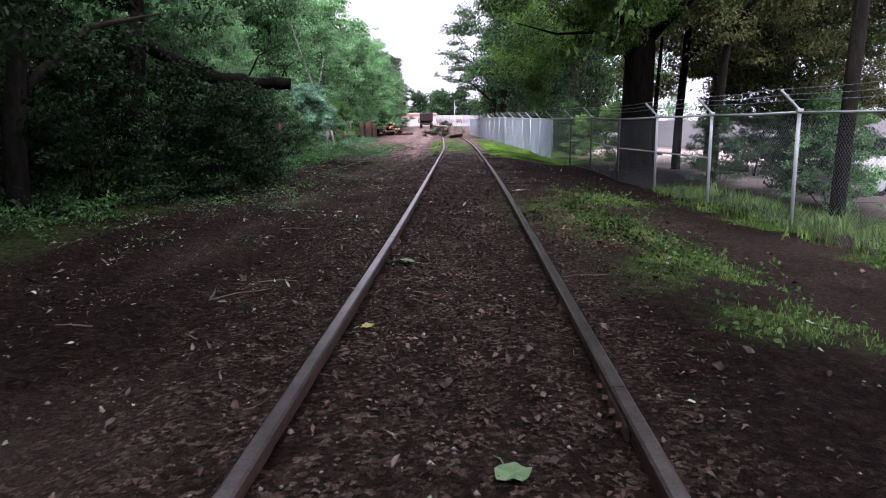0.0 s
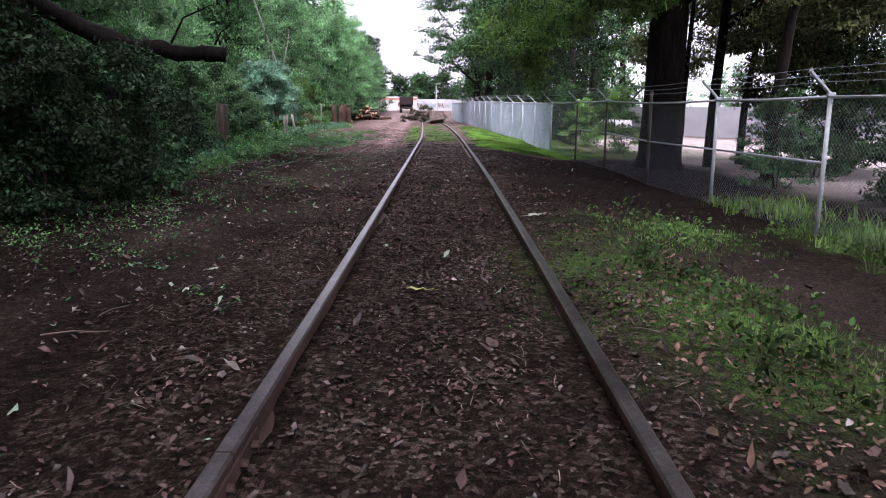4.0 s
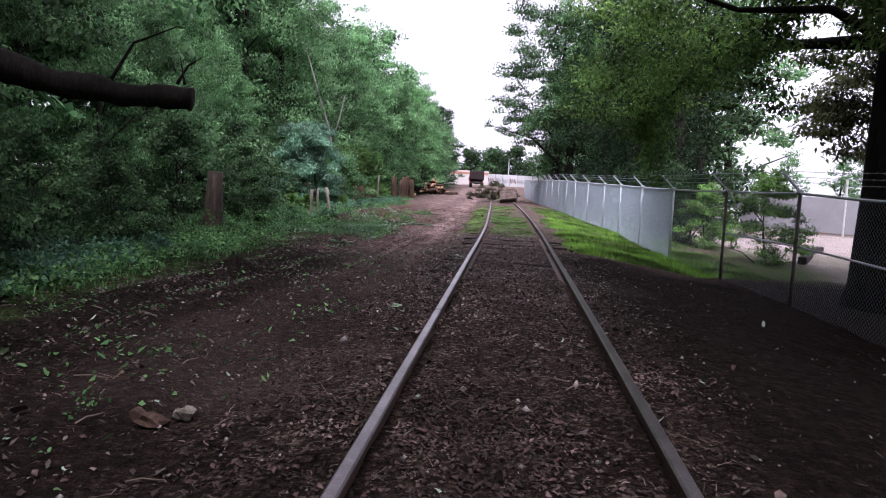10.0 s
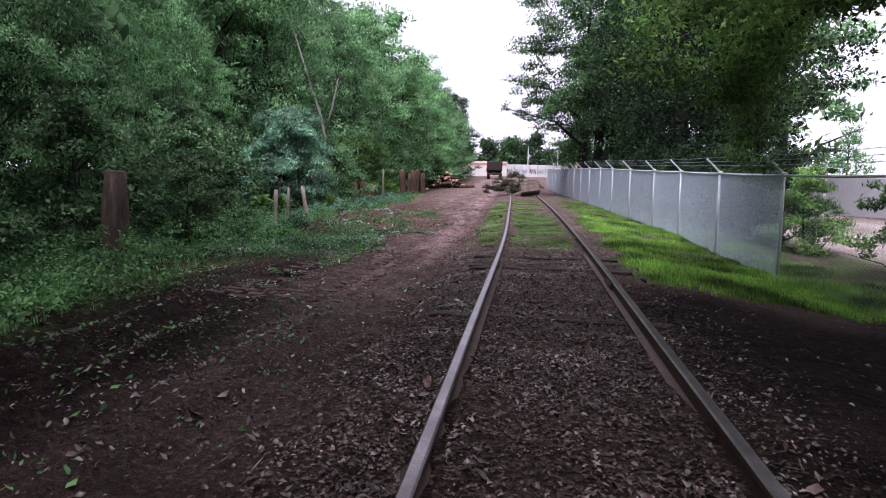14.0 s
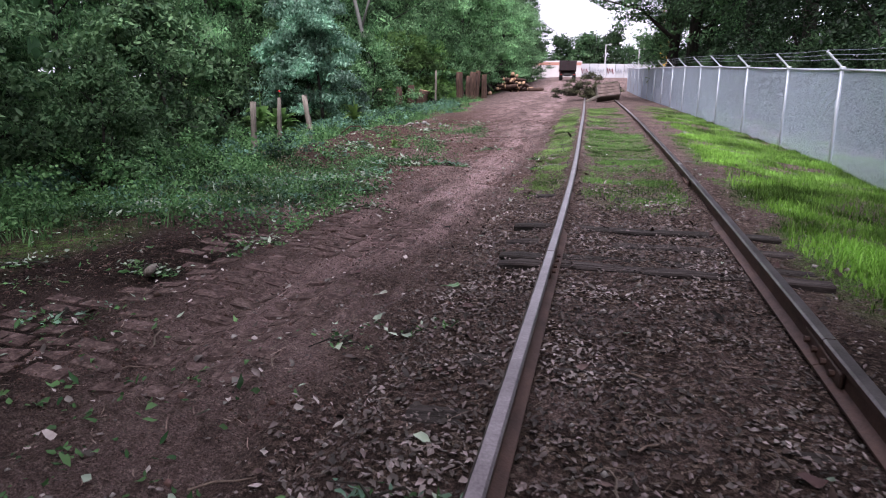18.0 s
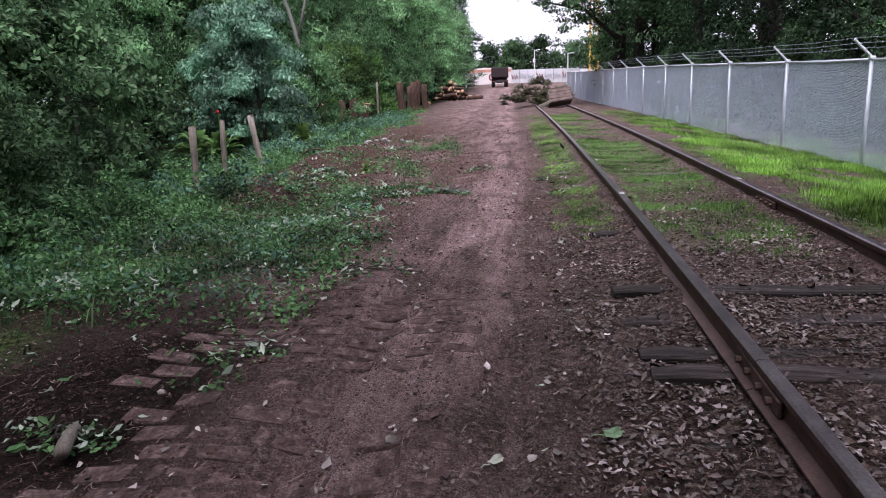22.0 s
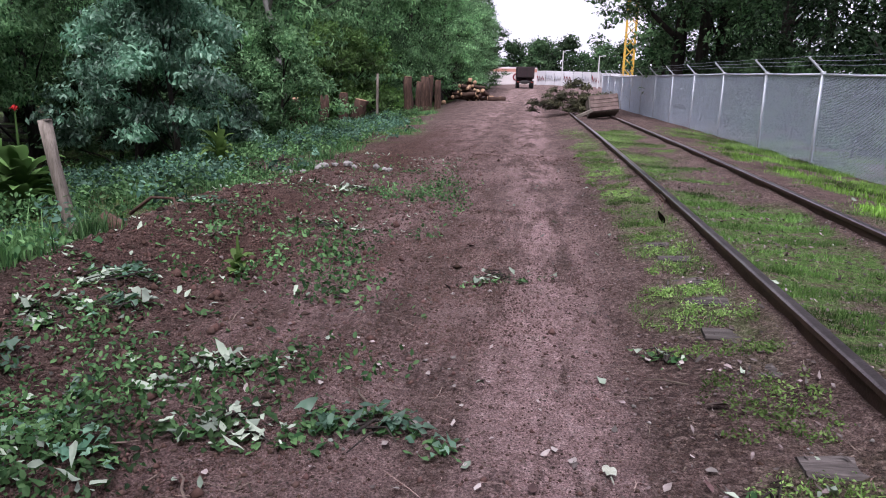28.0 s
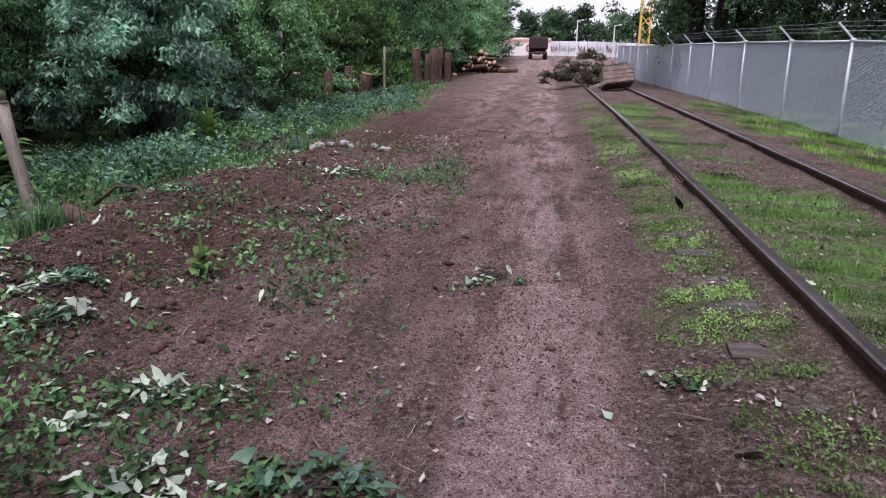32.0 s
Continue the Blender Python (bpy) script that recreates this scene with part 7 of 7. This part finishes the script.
# drooping bough tip over the track
tip = thing("hanging_twig", "drooping yellow-green leafy twig hanging over the track", "twig", pose(2.15, 12.8, 2.3))
bm = bmesh.new()
tube(bm, [(0, 0, 0.3), (0.1, 0, 0.7), (0.5, -0.1, 1.3), (1.4, -0.3, 2.6), (2.2, -0.6, 3.8)], [0.006, 0.01, 0.014, 0.02, 0.03], 5)
part("stem", bm_mesh("stem", bm, M_BARK), tip)
V, F = leaf_cloud(np.random.default_rng(5), [(0, 0, 0.25, 0.2), (0.3, 0, 0.7, 0.3), (-0.25, 0.1, 0.55, 0.2), (0.7, 0, 1.1, 0.35)], 0.17, 46, 1.0, 0.9, 0.5)
part("leaves", np_mesh("leaves", V, F, L_BRIGHT), tip)

# ---- beyond the fence ----
M_GREYWALL = surface("grey_concrete_wall", [(0.22, 0.22, 0.24), (0.33, 0.33, 0.35)], 0.5, 0.9, 0.3, 15)
bm = bmesh.new()
gz = float(ground(28, 62, False))
box(bm, (44, 0.3, 2.6), pose(35, 62, gz + 1.2, 0, 0, -4), 0.02)
thing("lot_wall", "long grey concrete wall at the back of the lot", "wall", me=bm_mesh("lot_wall", bm, M_GREYWALL))
for k in range(6):
    x, y = 15 + 5 * k, 58 - 0.3 * k
    bm = bmesh.new()
    tube(bm, [(0, 0, -0.2), (0, 0, 3.6)], 0.07, 8)
    thing("pole", "thin grey pole standing in the lot", "pole", pose(x, y, float(ground(x, y, False))), bm_mesh("pole", bm, M_POLE), "poles in the lot")
for x, y, turn, l in ((8.2, 33.5, 65, 3.2), (9.8, 37.0, 60, 3.6), (9.6, 26.0, 100, 2.6)):
    bm = bmesh.new()
    box(bm, (l, 0.22, 0.2), Matrix(), 0.02)
    thing("kerb_timber", "dark weathered timber edging the pale lot", "timber", pose(x, y, float(ground(x, y, False)) + 0.08, 0, 0, turn), bm_mesh("kerb_timber", bm, M_SLEEPER), "timbers edging the lot")


def car(x, y, turn, paint, label):
    """A plain parked car: body, glasshouse, windows, wheels."""
    ob = thing("car", label, "car", pose(x, y, float(ground(x, y, False)), 0, 0, turn))
    prof = [(-2.1, 0.35), (-2.15, 0.75), (-1.9, 0.9), (-1.0, 0.98), (1.3, 1.0), (2.0, 0.92), (2.1, 0.6), (2.05, 0.35)]
    roof = [(-0.95, 0.97), (-0.35, 1.42), (0.9, 1.44), (1.55, 1.0)]
    for name, pr, w, mat_ in (("body", prof, 0.86, paint), ("cabin", roof, 0.74, M_GLASS)):
        bm = bmesh.new()
        a = [bm.verts.new((px, -w, pz)) for px, pz in pr]
        b = [bm.verts.new((px, w, pz)) for px, pz in pr]
        n = len(pr)
        for i in range(n):
            bm.faces.new((a[i], a[(i + 1) % n], b[(i + 1) % n], b[i]))
        bm.faces.new(a[::-1])
        bm.faces.new(b)
        bmesh.ops.bevel(bm, geom=list(bm.edges), offset=0.05, segments=2, affect="EDGES", profile=0.5)
        part(name, bm_mesh(name, bm, mat_, True), ob)
    bm = bmesh.new()
    box(bm, (1.25, 1.4, 0.04), pose(0.28, 0, 1.45), 0.015)
    part("roof", bm_mesh("roof", bm, paint), ob)
    for px in (-1.35, 1.35):
        for py in (-0.8, 0.8):
            bm = bmesh.new()
            bmesh.ops.create_cone(bm, cap_ends=True, segments=18, radius1=0.32, radius2=0.32, depth=0.2, matrix=pose(px, py, 0.32, 90, 0, 0))
            w = part("wheel", bm_mesh("wheel", bm, M_TYRE), ob)
            bm = bmesh.new()
            bmesh.ops.create_cone(bm, cap_ends=True, segments=14, radius1=0.2, radius2=0.18, depth=0.22, matrix=pose(px, py, 0.32, 90, 0, 0))
            part("rim", bm_mesh("rim", bm, M_GALV), w)


M_GLASS = surface("dark_car_glass", [(0.012, 0.014, 0.016), (0.03, 0.033, 0.036)], 3, 0.12, 0.0, 30, spec=0.6)
M_WHITECAR = surface("white_car_paint", [(0.62, 0.62, 0.64), (0.74, 0.74, 0.75)], 1, 0.35, 0.0, 30, spec=0.5)
car(11.0, 18.6, 20, M_WHITECAR, "pale car parked on the lot behind the fence")
car(12.0, 56.0, 60, M_WHITECAR, "white car parked behind the fence under the trees")
rn = random.Random(91)
for k in range(12):
    x = 16 + 3.4 * k + rn.uniform(-1, 1)
    tree(B_MID, x, 67 + rn.uniform(-1.5, 1.5), rn.uniform(0, 360), rn.uniform(0.42, 0.58), "small green tree beyond the wall of the lot", group="trees beyond the lot")
# low shed in the wood
M_SHED = surface("grey_shed_boards", [(0.1, 0.1, 0.1), (0.2, 0.2, 0.2)], 2, 0.9, 0.4, 20)
gz = float(ground(-15, 19, False))
shed = thing("shed", "low grey shed with a dark roof behind the shrubs", "shed", pose(-15.5, 19, gz, 0, 0, 10))
bm = bmesh.new()
box(bm, (5.0, 3.5, 2.2), pose(0, 0, 1.0), 0.02)
part("wall", bm_mesh("wall", bm, M_SHED), shed)
bm = bmesh.new()
box(bm, (5.8, 4.3, 0.25), pose(0, 0, 2.25, 6, 0, 0), 0.03)
part("roof", bm_mesh("roof", bm, M_DARKSTEEL), shed)

# old leaning pole behind the near fence
bm = bmesh.new()
tube(bm, [(0, 0, -0.4), (0.1, 0, 3), (0.35, 0, 9)], [0.14, 0.13, 0.1], 10)
thing("wooden_pole", "old brown wooden pole leaning behind the near fence", "pole", pose(6.75, 13.0, float(ground(6.75, 13.0, False))), bm_mesh("wooden_pole", bm, M_BARK, True))


# ---- single large leaves on the ground ----
def lobed_leaf(size, seed):
    rn = random.Random(seed)
    bm = bmesh.new()
    mid = bm.verts.new((0, 0, 0.012))
    ring = []
    n = 15
    for k in range(n):
        a = math.tau * k / n
        r = size * 0.5 * (1.0 if k % 3 == 0 else 0.86) * rn.uniform(0.9, 1.08)
        ring.append(bm.verts.new((r * math.cos(a), r * math.sin(a) * 0.85, 0.01 + rn.uniform(0, 0.02))))
    for k in range(n):
        bm.faces.new((mid, ring[k], ring[(k + 1) % n]))
    tube(bm, [(-size * 0.4, 0, 0.01), (-size * 0.75, size * 0.05, 0.018), (-size * 1.05, 0, 0.012)], [0.004, 0.003, 0.002], 4)
    return bm


M_YLEAF = surface("yellowed_leaf", [(0.3, 0.31, 0.09), (0.42, 0.44, 0.18)], 8, 0.6, 0.2, 40)
M_WLEAF = surface("whitish_leaf_back", [(0.28, 0.3, 0.24), (0.42, 0.44, 0.37)], 8, 0.6, 0.2, 40)
M_GLEAF = surface("green_leaf", [(0.08, 0.15, 0.07), (0.17, 0.26, 0.14)], 8, 0.5, 0.2, 40)
for x, y, s, turn, mat_, lab in ((0.26, 2.93, 0.18, -70, M_GLEAF, "large pale green lobed leaf lying between the rails"), (-0.55, 4.8, 0.09, 20, M_YLEAF, "small yellow leaf lying beside the rail"), (-0.16, 10.1, 0.15, 200, M_YLEAF, "large yellow-green leaf lying between the rails"), (-0.5, 6.9, 0.22, 160, M_GLEAF, "large green leaf lying against the rail"), (1.08, 13.5, 0.17, 10, M_WLEAF, "pale dry leaf lying beside the rail"), (-2.13, 28.17, 0.08, 40, M_WLEAF, "whitish leaf lying on the road"), (-1.63, 28.35, 0.1, 10, M_GLEAF, "green leaf lying beside the sleepers"), (-2.28, 34.75, 0.075, 100, M_WLEAF, "whitish leaf lying on the road"), (-1.33, 20.1, 0.14, 60, M_GLEAF, "green leaf lying on the road"), (-1.92, 11.1, 0.08, 20, M_WLEAF, "pale dry leaf lying on the road")):
    thing("fallen_leaf", lab, "leaf", pose(x, y, float(on_ground(x, y)) + 0.012, 4, -5, turn), bm_mesh("fallen_leaf", lobed_leaf(s, int(y * 10)), mat_), "single fallen leaves")
